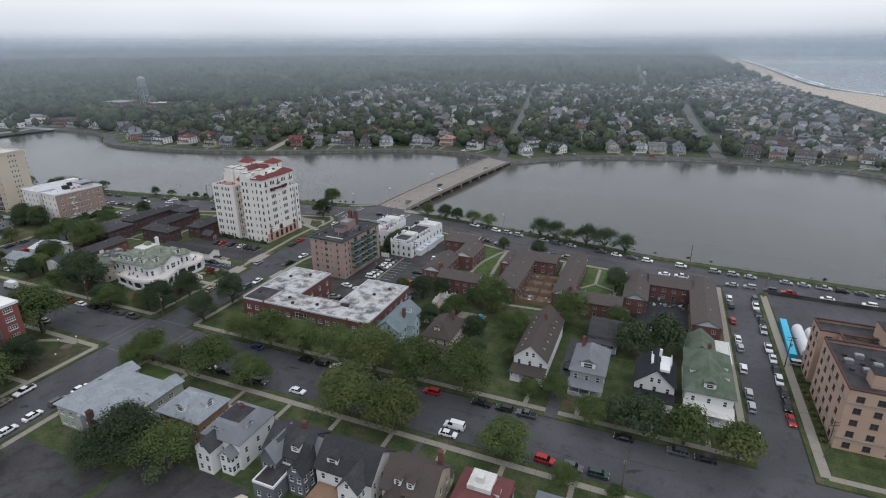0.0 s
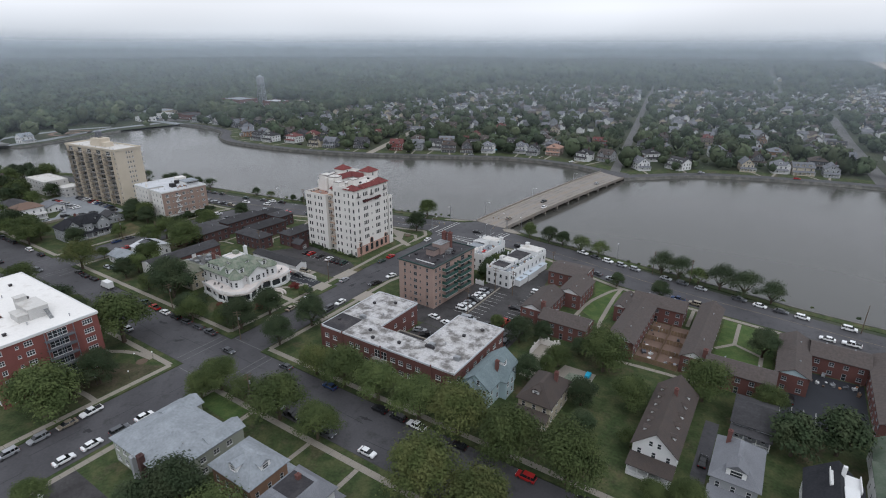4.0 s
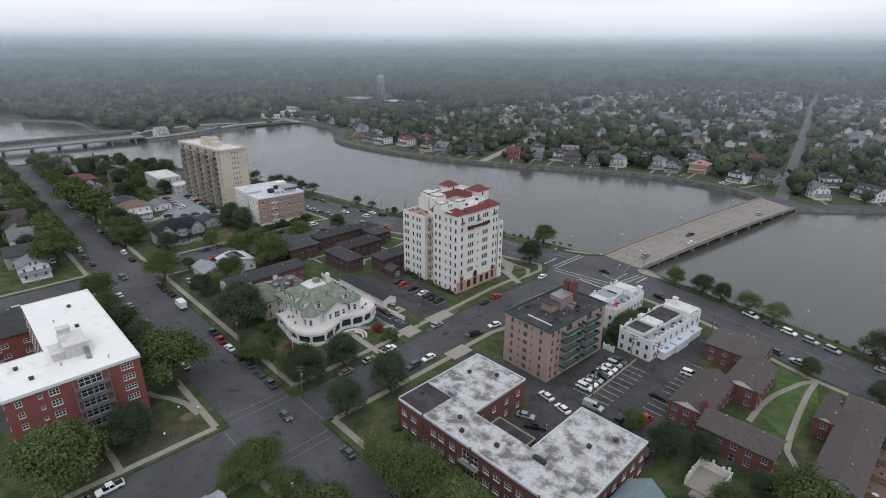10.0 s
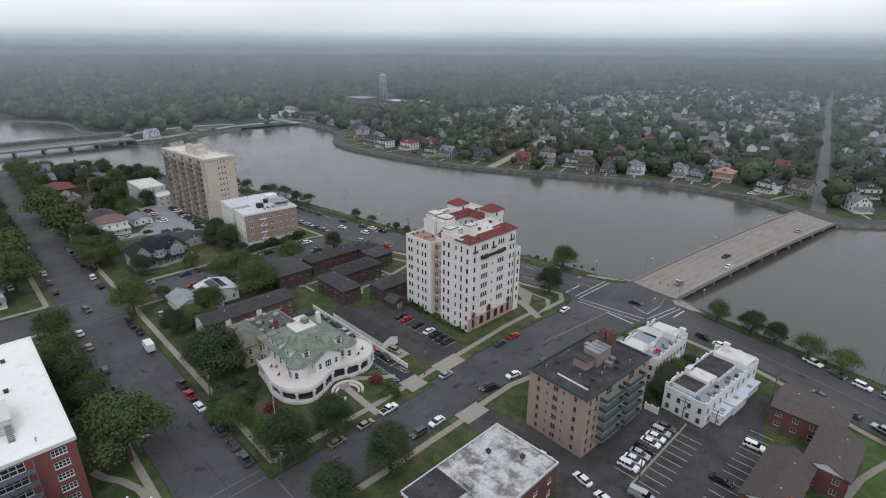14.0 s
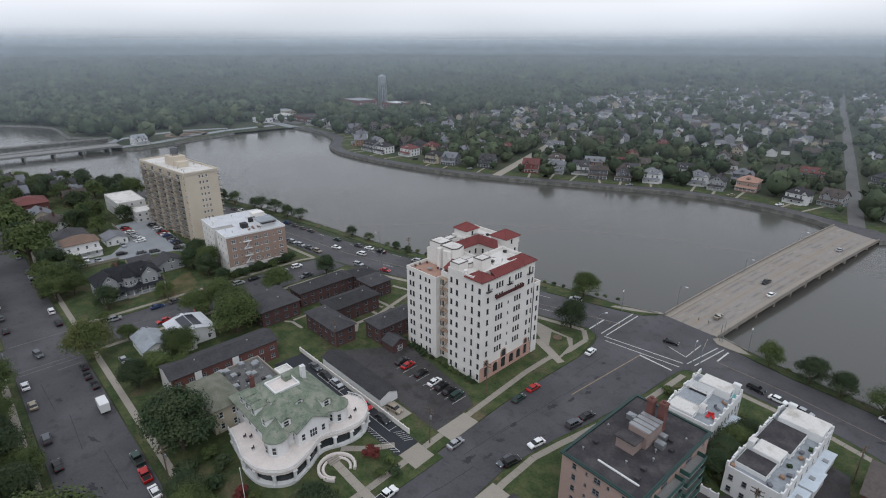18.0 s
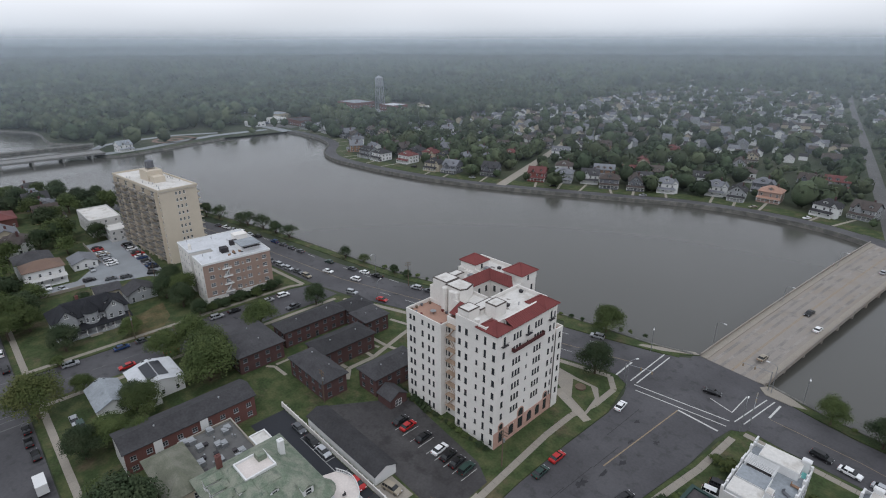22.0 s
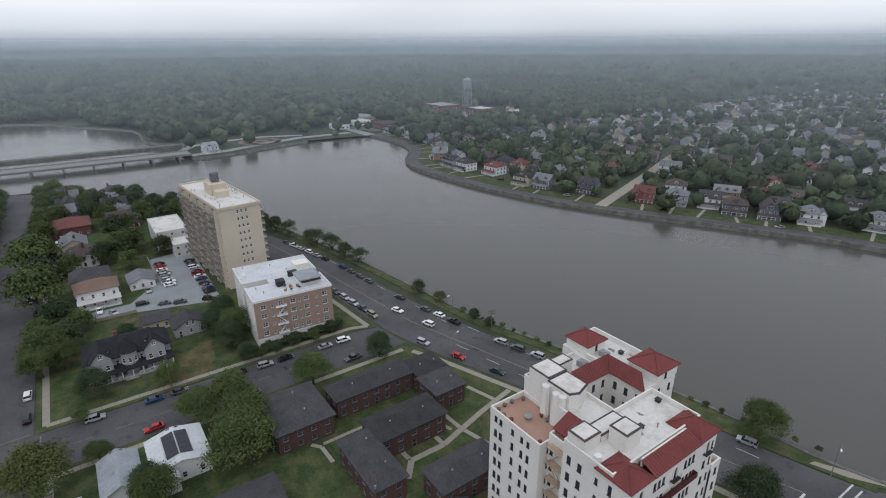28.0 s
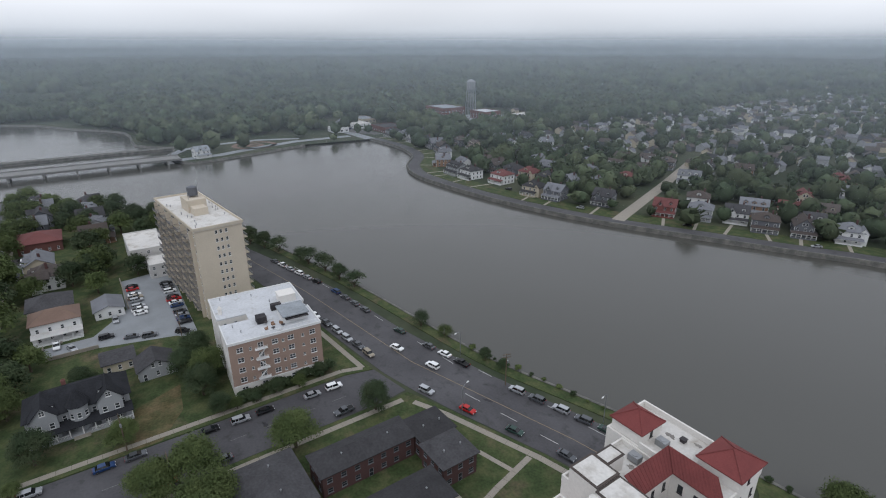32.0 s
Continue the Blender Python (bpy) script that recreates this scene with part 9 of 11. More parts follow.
CAR_CACHE = {}
CAR_WORDS = {"sedan": "saloon car", "suv": "sport utility car", "van": "panel van", "pickup": "pickup truck"}


def car(x, y, heading, kind=None, colour=None, z=0.0, where="parked at the kerb"):
    kind = kind or random.choice(("sedan", "sedan", "sedan", "suv", "suv", "pickup"))
    colour = colour or random.choice(("white",) * 5 + ("black",) * 5 + ("silver",) * 5 + ("grey",) * 5 + ("blue", "red", "tan", "green"))
    if (kind, colour) not in CAR_CACHE:
        CAR_CACHE[kind, colour] = car_meshes(kind, colour)
    body, windows, roof, wheel, W, k, L = CAR_CACHE[kind, colour]
    t = thing({"van": "van", "pickup": "pickup_truck"}.get(kind, "car"), "%s %s %s" % (colour, CAR_WORDS[kind], where), "car" if kind != "van" else "van", x, y, z, heading, "parked cars")
    child("body", body, t)
    child("cabin_glass", windows, t)
    child("roof", roof, t)
    for sx in (-0.3, 0.31):
        for sy in (-1, 1):
            child("wheel", wheel, t, pose(L * sx, sy * (W / 2 - 0.1), k))
    return t


def park(line, fill, seed, z=0.0, gap=6.0, flip=0.0, jit=0.25, where="parked at the kerb"):
    """Cars nose to tail along a kerb line, with gaps."""
    rng = random.Random(seed)
    for a, b in zip(line, line[1:]):
        a, b = Vector(a), Vector(b)
        d = b - a
        n = int(d.length / gap)
        for i in range(n):
            if rng.random() > fill:
                continue
            p = a + d * ((i + 0.5) / n)
            random.seed(seed * 977 + i * 31 + int(abs(a.x)))
            car(p.x + random.uniform(-jit, jit), p.y + random.uniform(-jit, jit), math.degrees(math.atan2(d.y, d.x)) + (180 if rng.random() < flip else 0) + random.uniform(-2, 2), z=z, where=where)


# east street, both kerbs
park([(187.2, 16), (187.2, 104)], 0.72, 1)
park([(195.8, 14), (195.8, 106)], 0.9, 2, flip=1)
# lakeside road
park([(67, 148.2), (80, 144.2), (99, 140.0), (126, 134.6), (154, 129.4), (194, 126), (250, 122.6)], 0.78, 3)
park([(72, 131.8), (80, 128), (94, 123.6), (114, 120.6), (133, 118.6), (155, 116.6), (180, 115.2), (250, 113)], 0.7, 4, flip=1)
park([(-20, 151.0), (-36, 146.4), (-72, 138.6), (-104, 129.6), (-145, 121.6), (-186, 116.8), (-230, 107)], 0.72, 5)
park([(-28, 133.2), (-40, 131), (-72, 123.6), (-99, 114.6), (-112, 110.4)], 0.66, 6, flip=1)
park([(-132, 107.4), (-157, 104.6), (-180, 101.4)], 0.8, 7, flip=1)
# main street
park([(0.8, 20), (0.3, 30), (-0.6, 45), (-1.3, 50)], 0.8, 8)
park([(-1.6, 58), (-1.7, 68)], 1.0, 9)
park([(-1.9, 84), (-1.6, 98), (-1.2, 100)], 0.8, 10)
park([(-0.6, 117), (-1.4, 127)], 1.0, 11)
park([(11.6, 38), (11.4, 50)], 1.0, 12, flip=1)
park([(10.2, 63), (11.2, 72), (13.2, 82)], 1.0, 13, flip=1)
# cross street
park([(25, 6.4), (110, 6.4)], 0.55, 14, flip=1)
park([(112, 6.6), (184, 6.6)], 0.6, 15, flip=1)
park([(24, -7.6), (88, -7.6)], 0.7, 16)
park([(96, -7.6), (180, -7.6)], 0.4, 17)
park([(-6, 6.4), (-52, 6.4)], 0.72, 18)
park([(-60, 6.4), (-104, 6.4)], 0.5, 19)
park([(-8, -7.4), (-104, -7.4)], 0.35, 20)
park([(-134, 6.4), (-260, 6.4)], 0.6, 21)
park([(-134, -7.4), (-230, -7.4)], 0.5, 22)
park([(1.8, -14), (1.8, -70)], 0.6, 23)
park([(15.2, -14), (15.2, -70)], 0.6, 24, flip=1)
park([(-127, 18), (-126.6, 45), (-126.2, 62), (-125, 94)], 0.78, 25)
park([(-113.8, 24), (-114, 98)], 0.5, 26, flip=1)
park([(-113.8, -16), (-113.8, -60)], 0.5, 27)
# lots: cars side by side
for i, c in enumerate(("black", "red", None, "black", None, "white", "black", "black", "green")):
    if c:
        car(-37.4 + 2.9 * i, 76.2, 94, "sedan" if c != "green" else "suv", c, 0.15, "in a parking bay")
for x, c in ((-41.7, "silver"), (-47, "black"), (-28, "red"), (-20.6, "black"), (-53, "grey")):
    car(x, 55.9, 0, "sedan", c, 0.15, "in the service lane")
car(-21.5, 60.4, 10, "suv", "tan", 0.17, "on a concrete yard")
for i, c in enumerate(("white", "white", "silver", "black", "white", "white", "silver", "grey")):
    car(52.4, 68 + 2.7 * i, 4, "sedan" if i % 3 else "suv", c, 0.15, "in a parking bay")
for x, y, c, k, hd in ((47.5, 57.0, "white", "sedan", 170), (53.6, 55.6, "white", "sedan", 168), (59.5, 54.4, "black", "suv", 172), (48.6, 46.5, "silver", "sedan", 20), (52.8, 45.0, "black", "pickup", 30), (58.6, 62.0, "silver", "van", 8), (66.2, 61.4, "black", "pickup", 95), (70.5, 66.5, "red", "van", 85), (74.5, 58.4, "black", "sedan", 95), (76.6, 55.2, "grey", "suv", 95), (70.0, 95.4, "white", "suv", 5), (68.6, 78.8, "black", "sedan", 5), (37.5, 56.5, "white", "sedan", 5)):
    car(x, y, hd, k, c, 0.15, "in a parking lot")
for i in range(10):
    if i not in (3, 7):
        car(-206 - 3.0 * i, 52.2, 90, None, None, 0.15, "in rows on a parking deck")
for i in range(14):
    if i not in (4, 9):
        car(-190 - 3.0 * i, 64.0, 90, None, None, 0.15, "in rows on a parking deck")
for x, y, hd in ((-191.6, 31.0, 20), (-205, 44.2, 0), (-193.4, 40.6, 90), (-183.2, 62, 60), (-189, 47.5, 80), (-186.6, 52.5, 80), (-196, 27, 0)):
    car(x, y, hd, None, None, 0.15, "on a parking deck")
for x, y, hd, k, c in ((70.5, -52.5, 120, "sedan", "silver"), (27.5, -63.5, 50, "van", "white"), (24.0, -60.5, 50, "suv", "red"), (22.0, -57.6, 50, "sedan", "white"), (-291, 22, 90, "suv", "white"), (-287, 16, 0, "van", "white"), (-293, 16, 90, "sedan", "black"), (-158, -19, 0, "sedan", "silver"), (202.4, 59.4, 0, "suv", "silver"), (-96, 16, 0, "sedan", "silver"), (-92, 16.8, 0, "suv", "green"), (155, 71, 90, "suv", "black"), (139, 33, 90, "sedan", "black")):
    car(x, y, hd, k, c, 0.15, "on a paved yard")
for y, c, k in ((68.0, "black", "suv"), (89.5, "grey", "suv"), (94.6, "black", "sedan")):
    car(13.2 + 0.12 * (y - 80), y, 78, k, c, 0.0, "parked at the kerb")
for x, y, c, k in ((41.4, 138.6, "black", "suv"), (47.2, 137.4, "white", "sedan"), (53.4, 136.6, "silver", "sedan")):
    car(x, y, -8, k, c, 0.0, "parked at the kerb")
for y, c in ((105.8, "silver"), (109.0, "white"), (112.2, "black")):
    car(27.4 + 0.14 * (y - 106), y, 8, "suv", c, 0.16, "in a small forecourt")
car(117.5, -4.6, 180, "van", "white", 0.0, "on the cross street")
for x, y, hd, c, k in ((18.6, 173, 83, "tan", "sedan"), (26.0, 205, 83, "white", "sedan"), (21.0, 216, -97, "black", "pickup"), (33, 280, 83, "silver", "sedan"), (14, 146, 10, "black", "sedan"), (-133, 116, 18, "white", "sedan"), (-118, 119.6, -165, "white", "suv"), (6, 2.6, 0, "grey", "sedan"), (-118, -2, 10, "grey", "suv")):
    car(x, y, hd, k, c, 1.0 if 170 < y < 300 else 0.06 if y > 300 else 0.0, "driving along the road")


def box_truck(x, y, rz):
    t = thing("box_truck", "white box truck parked on a street", "truck", x, y, 0, rz)
    bm = bmesh.new()
    box(bm, -3.2, -1.1, 0.8, 1.4, 1.1, 3.2)
    part("cargo_box", bm, "white_paint", t)
    bm = bmesh.new()
    prism_pts = ((1.5, 0.5), (3.3, 0.5), (3.3, 1.2), (2.9, 1.35), (2.4, 2.3), (1.5, 2.3))
    a = [bm.verts.new((px, -0.95, pz)) for px, pz in prism_pts]
    b = [bm.verts.new((px, 0.95, pz)) for px, pz in prism_pts]
    bm.faces.new(a), bm.faces.new(b[::-1])
    for i in range(6):
        bm.faces.new((a[i], a[(i + 1) % 6], b[(i + 1) % 6], b[i]))
    bmesh.ops.recalc_face_normals(bm, faces=bm.faces)
    part("cab", bm, "white_paint", t)
    bm = bmesh.new()
    quad(bm, [(2.93, -0.8, 1.4), (2.93, 0.8, 1.4), (2.46, 0.8, 2.25), (2.46, -0.8, 2.25)])
    part("windscreen", bm, "car_glass", t)
    for wx in (-2.2, 2.4):
        for wy in (-0.9, 0.9):
            bm = bmesh.new()
            rod(bm, (wx, wy - 0.14, 0.42), (wx, wy + 0.14, 0.42), 0.42, 14)
            part("wheel", bm, "rubber", t)


box_truck(-75.5, 5.8, 180)

# ---- the far shore ----
def inside(px, py, poly):
    """Which of many points lie in a plan outline."""
    out = np.zeros(len(px), bool)
    n = len(poly)
    for i in range(n):
        (x0, y0), (x1, y1) = poly[i], poly[(i + 1) % n]
        if y0 == y1:
            continue
        hit = ((y0 > py) != (y1 > py)) & (px < (x1 - x0) * (py - y0) / (y1 - y0) + x0)
        out ^= hit
    return out


def near_line(px, py, line):
    """Distance of many points from a bent line."""
    d = np.full(len(px), 1e9)
    for (x0, y0), (x1, y1) in zip(line, line[1:]):
        ux, uy = x1 - x0, y1 - y0
        s = np.clip(((px - x0) * ux + (py - y0) * uy) / (ux * ux + uy * uy), 0, 1)
        d = np.minimum(d, np.hypot(px - x0 - s * ux, py - y0 - s * uy))
    return d


NORTH = [p for p in SHORE_E if p[1] > 300 and p[0] < 335] + SHORE_N
ROAD_1 = [(31, 331), (-8, 530), (-47, 725), (-100, 985), (-180, 1400)]
ROAD_2 = [(203, 392), (190, 600), (182, 840), (150, 1000), (112, 1138), (60, 1800), (-10, 2900)]
ALLEY = [(-178, 284), (-211, 377), (-250, 480)]
for bank in (NORTH[:-len(SHORE_N)], SHORE_N):
    strip("road", bank, (-1.2, -10.5), 0.05, "asphalt", "lakeside road along the far sea wall")
    strip("far_lawn", bank, (-11.0, -24.0), 0.02, "grass", "front lawns along the far lakeside road")
slab("road", [(21.6, 324.9), (42.8, 313.2), (50, 322), (40, 331), (27, 333), (17, 338)], -0.1, 0.075, "asphalt", "junction where the bridge meets the far lakeside road")
for ln, w in ((ROAD_1, 3.8), (ROAD_2, 5.6)):
    strip("road", ln, (-w, w), 0.04, "far_street", "straight residential street running inland")
strip("road", ALLEY, (-3.5, 3.5), 0.06, "concrete", "pale concrete side street between houses")
strip("road", [(-500, 300), (-560, 300), (-640, 330), (-760, 420)], (-6, 6), 0.05, "asphalt_pale", "road past the low shops")
strip("road", [(-496, 116), (-500, 150), (-515, 185), (-530, 230), (-530, 290)], (-5, 5), 0.05, "asphalt_pale", "road from the low bridge")

# the row of houses along the shore, each of its own, then looser rows behind
WALLS = ("white_paint", "grey_siding", "white_paint", "beige_siding", "dark_siding", "white_paint", "brown_wood", "dark_siding")
ROOFS = ("shingle_grey", "shingle_grey", "shingle_dark", "shingle_brown", "shingle_grey", "shingle_dark", "shingle_umber")
HOUSE_MESH = {}


def far_house_meshes(v, wall, roof, front):
    """Wall and roof meshes of a timber house with porch, dormers and chimney; front to -y, ground at z = 0. front: windows in the wall's own mesh."""
    key = (v, wall, roof, front)
    if key in HOUSE_MESH:
        return HOUSE_MESH[key]
    w, d, h, rise = ((10, 12, 6.2, 3.8), (12.5, 10.5, 6.4, 3.6), (8.8, 13, 6.2, 4.2), (13, 12, 6.6, 3.4), (11.5, 11.5, 6.4, 3.8), (15, 11, 6.2, 3.2))[v]
    a, b = bmesh.new(), bmesh.new()
    slots = {}

    def put(slot, f, *args):
        n = len(a.faces)
        f(a, *args)
        slots.setdefault(slot, []).append((n, len(a.faces)))

    def opening(x, y, z, face, ww=1.0, hh=1.6):
        m = pose(x, y, z, 0, 0, face)
        put(2, box, -ww / 2 - 0.12, -0.07, -0.12, ww / 2 + 0.12, 0.02, hh + 0.12, m)
        put(1, box, -ww / 2, -0.1, 0, ww / 2, -0.02, hh, m)

    def gable(x0, x1, y0, y1, z, r, axis, e=0.55):
        if axis == "y":
            xm = (x0 + x1) / 2
            for s, x in ((-1, x0), (1, x1)):
                drop = r * e / (x1 - x0) * 2
                lo, hi = [(x + s * e, y, z - drop) for y in (y0 - e, y1 + e)], [(xm, y, z + r) for y in (y1 + e, y0 - e)]
                slant(lo + hi)
            for y in (y0, y1):
                a.faces.new([a.verts.new(p) for p in ((x0, y, z), (x1, y, z), (xm, y, z + r))])
        else:
            ym = (y0 + y1) / 2
            for s, y in ((-1, y0), (1, y1)):
                drop = r * e / (y1 - y0) * 2
                lo, hi = [(x, y + s * e, z - drop) for x in (x0 - e, x1 + e)], [(x, ym, z + r) for x in (x1 + e, x0 - e)]
                slant(lo + hi)
            for x in (x0, x1):
                a.faces.new([a.verts.new(p) for p in ((x, y0, z), (x, y1, z), (x, ym, z + r))])

    def slant(pts, thick=0.22):
        lo, hi = [b.verts.new(p) for p in pts], [b.verts.new((p[0], p[1], p[2] + thick)) for p in pts]
        b.faces.new(lo), b.faces.new(hi)
        for i in range(4):
            b.faces.new((lo[i], lo[(i + 1) % 4], hi[(i + 1) % 4], hi[i]))

    def small_dormer(x, y, z, face, dw=1.9, deep=2.4, dh=1.5):
        m = pose(x, y, z, 0, 0, face)
        box(a, -dw / 2, 0, -0.4, dw / 2, deep, dh, m)
        for s in (-1, 1):
            slant([tuple(m @ Vector(p)) for p in ((s * (dw / 2 + 0.25), -0.3, dh - 0.12), (s * (dw / 2 + 0.25), deep, dh - 0.12), (0, deep, dh + 0.75), (0, -0.3, dh + 0.75))], 0.1)
        opening(*(m @ Vector((0, 0, 0.1))), face, 1.0, 1.1)

    box(a, -w / 2, -d / 2, 0, w / 2, d / 2, h)
    if v in (0, 2):
        gable(-w / 2, w / 2, -d / 2, d / 2, h, rise, "y")
        opening(-0.8, -d / 2, h + 0.5, 0, 0.9, 1.4), opening(0.8, -d / 2, h + 0.5, 0, 0.9, 1.4)
        small_dormer(w / 2 - 1.3, -0.5, h + 0.6, 90), small_dormer(-w / 2 + 1.3, 1.0, h + 0.6, -90)
    elif v == 1:
        gable(-w / 2, w / 2, -d / 2, d / 2, h, rise, "x")
        gable(-4.4, -0.4, -d / 2 - 0.6, 1.0, h, rise * 0.8, "y")
        box(a, -4.4, -d / 2 - 0.6, 0, -0.4, -d / 2, h)
        opening(-2.4, -d / 2 - 0.6, h + 0.4, 0, 1.1, 1.4)
        small_dormer(3.2, -d / 2 + 1.2, h + 0.5, 0)
    elif v == 5:
        gable(-w / 2, w / 2, -d / 2, d / 2, h, rise, "x")
        for x in (-4.6, 0.0, 4.6):
            small_dormer(x, -d / 2 + 1.0, h + 0.4, 0, 2.2)
    else:
        s, t2 = d / 2 + 0.6, 0.8 if v == 4 else 1.4
        lo = [b.verts.new(p) for p in ((-w / 2 - 0.6, -s, h - 0.1), (w / 2 + 0.6, -s, h - 0.1), (w / 2 + 0.6, s, h - 0.1), (-w / 2 - 0.6, s, h - 0.1))]
        lo2 = [b.verts.new((q.co.x, q.co.y, h + 0.12)) for q in lo]
        hi = [b.verts.new(p) for p in ((-t2, 0, h + rise), (t2, 0, h + rise))]
        b.faces.new((lo2[0], lo2[1], hi[1], hi[0])), b.faces.new((lo2[2], lo2[3], hi[0], hi[1]))
        b.faces.new((lo2[1], lo2[2], hi[1])), b.faces.new((lo2[3], lo2[0], hi[0]))
        for i in range(4):
            b.faces.new((lo[i], lo[(i + 1) % 4], lo2[(i + 1) % 4], lo2[i]))
        small_dormer(0, -d / 2 + 1.4, h + 0.7, 0, 2.6)
        if v == 4:
            box(a, w / 2 - 0.6, -d / 2 - 0.4, 0, w / 2 + 1.8, -d / 2 + 3.6, h)
            gable(w / 2 - 2.2, w / 2 + 1.8, -d / 2 - 0.4, 1.0, h, 2.4, "y", 0.4)
    # porch, chimney, white corner and eaves boards
    pw = w / 2 if v != 2 else w / 2 + 1.4
    slant([(-pw - 0.3, -d / 2 - 3.1, 2.8), (pw + 0.3, -d / 2 - 3.1, 2.8), (pw + 0.3, -d / 2, 3.5), (-pw - 0.3, -d / 2, 3.5)], 0.16)
    put(2, box, -pw, -d / 2 - 2.9, 2.5, pw, -d / 2 - 2.7, 2.8)
    box(a, -pw, -d / 2 - 2.8, 0, pw, -d / 2, 0.7)
    for i in range(6):
        x = -pw + 0.15 + (2 * pw - 0.3) * i / 5
        put(2, box, x - 0.15, -d / 2 - 2.85, 0.7, x + 0.15, -d / 2 - 2.55, 2.5)
    put(2, box, -pw, -d / 2 - 2.8, 1.4, -1.0, -d / 2 - 2.7, 1.5), put(2, box, 1.0, -d / 2 - 2.8, 1.4, pw, -d / 2 - 2.7, 1.5)
    for sx in (-1, 1):
        put(2, box, sx * (w / 2 + 0.02) - 0.1, -d / 2 - 0.04, 0, sx * (w / 2 + 0.02) + 0.1, -d / 2 + 0.16, h)
        for y in (-d * 0.28, 0.3, d * 0.3):
            for z in (0.9, 3.8):
                opening(sx * w / 2, y, z, 90 * sx)
    put(3, box, w * 0.22 - 0.45, 0.4, h, w * 0.22 + 0.45, 1.4, h + rise + 1.2)
    opening(-w * 0.12, -d / 2, 0.75, 0, 1.0, 2.0)
    if front:
        for u in (-0.34, 0.02, 0.34):
            opening(w * u, -d / 2 - (0.6 if v == 1 and -0.36 < u < 0 else 0), 3.8, 0)
        opening(w * 0.3, -d / 2, 0.9, 0)
    a.faces.ensure_lookup_table()
    for slot, spans in slots.items():
        for n0, n1 in spans:
            for f in a.faces[n0:n1]:
                f.material_index = slot
    if ("w", v, wall, front) not in HOUSE_MESH:
        HOUSE_MESH["w", v, wall, front] = mesh_of("wall", a, [wall, "glass", "white_paint", "dark_brick"])
    if ("r", v, roof) not in HOUSE_MESH:
        HOUSE_MESH["r", v, roof] = mesh_of("roof", b, roof)
    HOUSE_MESH[key] = (HOUSE_MESH["w", v, wall, front], HOUSE_MESH["r", v, roof], w, d, h)
    return HOUSE_MESH[key]


FAR_WIN = None


def far_house(x, y, rz, v, wall, roof, label, windows):
    global FAR_WIN
    if FAR_WIN is None:
        bm = bmesh.new()
        box(bm, -0.6, -0.06, 0, 0.6, 0.02, 1.7)
        n = len(bm.faces)
        for z in (0.1, 0.9):
            box(bm, -0.5, -0.08, z, 0.5, -0.03, z + 0.68)
        bm.faces.ensure_lookup_table()
        for f in bm.faces[n:]:
            f.material_index = 1
        FAR_WIN = mesh_of("window", bm, ["white_paint", "glass"])
    wmesh, rmesh, w, d, h = far_house_meshes(v, wall, roof, not windows)
    t = thing("shore_house", label, "house", x, y, 0, rz, "timber houses")
    t.scale = (0.95, 0.95, 0.95)
    child("wall", wmesh, t)
    child("roof", rmesh, t)
    if windows:
        for u in (-0.34, 0.06, 0.34):
            child("window", FAR_WIN, t, pose(w * u, -d / 2 - (0.65 if v == 1 and u < 0 else 0.03), 3.8))
        child("window", FAR_WIN, t, pose(w * 0.3, -d / 2 - 0.03, 0.9))
    return t


rng = np.random.default_rng(5)
HOUSES = []
WORD = {"white_paint": "white", "beige_siding": "beige", "grey_siding": "grey", "blue_siding": "pale blue", "dark_siding": "dark grey", "brown_wood": "brown", "bright_brick": "red brick", "salmon_brick": "pink brick"}
RWORD = {"shingle_grey": "grey", "shingle_dark": "dark", "shingle_brown": "brown", "grey_roof": "pale grey", "shingle_green": "green", "shingle_red": "red", "shingle_umber": "dark brown", "terrace_tile": "pink tile"}


def far_row(line, off, step, keep, windows, jitter):
    """Houses set back from a shore line, gable to the water."""
    acc = step * 0.5
    for (x0, y0), (x1, y1) in zip(line, line[1:]):
        L = math.hypot(x1 - x0, y1 - y0)
        ux, uy = (x1 - x0) / L, (y1 - y0) / L
        while acc < L:
            px, py = x0 + ux * acc + uy * off + rng.uniform(-jitter, jitter), y0 + uy * acc - ux * off + rng.uniform(-jitter, jitter)
            acc += step * rng.uniform(0.85, 1.2)
            q = np.array([px]), np.array([py])
            if rng.random() > keep or near_line(*q, ROAD_1)[0] < 14 or near_line(*q, ROAD_2)[0] < 15 or near_line(*q, ALLEY)[0] < 11 or near_line(*q, NORTH)[0] < off - 8 - jitter or inside(*q, LAKE)[0]:
                continue
            if any(abs(px - a) < 13 and abs(py - b) < 13 for a, b, *_ in HOUSES):
                continue
            v, wall, roof = int(rng.integers(0, 6)), WALLS[int(rng.integers(0, 8))], ROOFS[int(rng.integers(0, 7))]
            if rng.random() < 0.03:
                roof = "shingle_red"
            HOUSES.append((px, py))
            far_house(px, py, math.degrees(math.atan2(uy, ux)) + 180 + rng.uniform(-4, 4), v, wall, roof, "%s timber house with %s roof across the lake" % (WORD[wall], RWORD[roof]), windows)
        acc -= L


def back_row(line, off, step, keep):
    far_row(line, off, step, keep, False, 6)


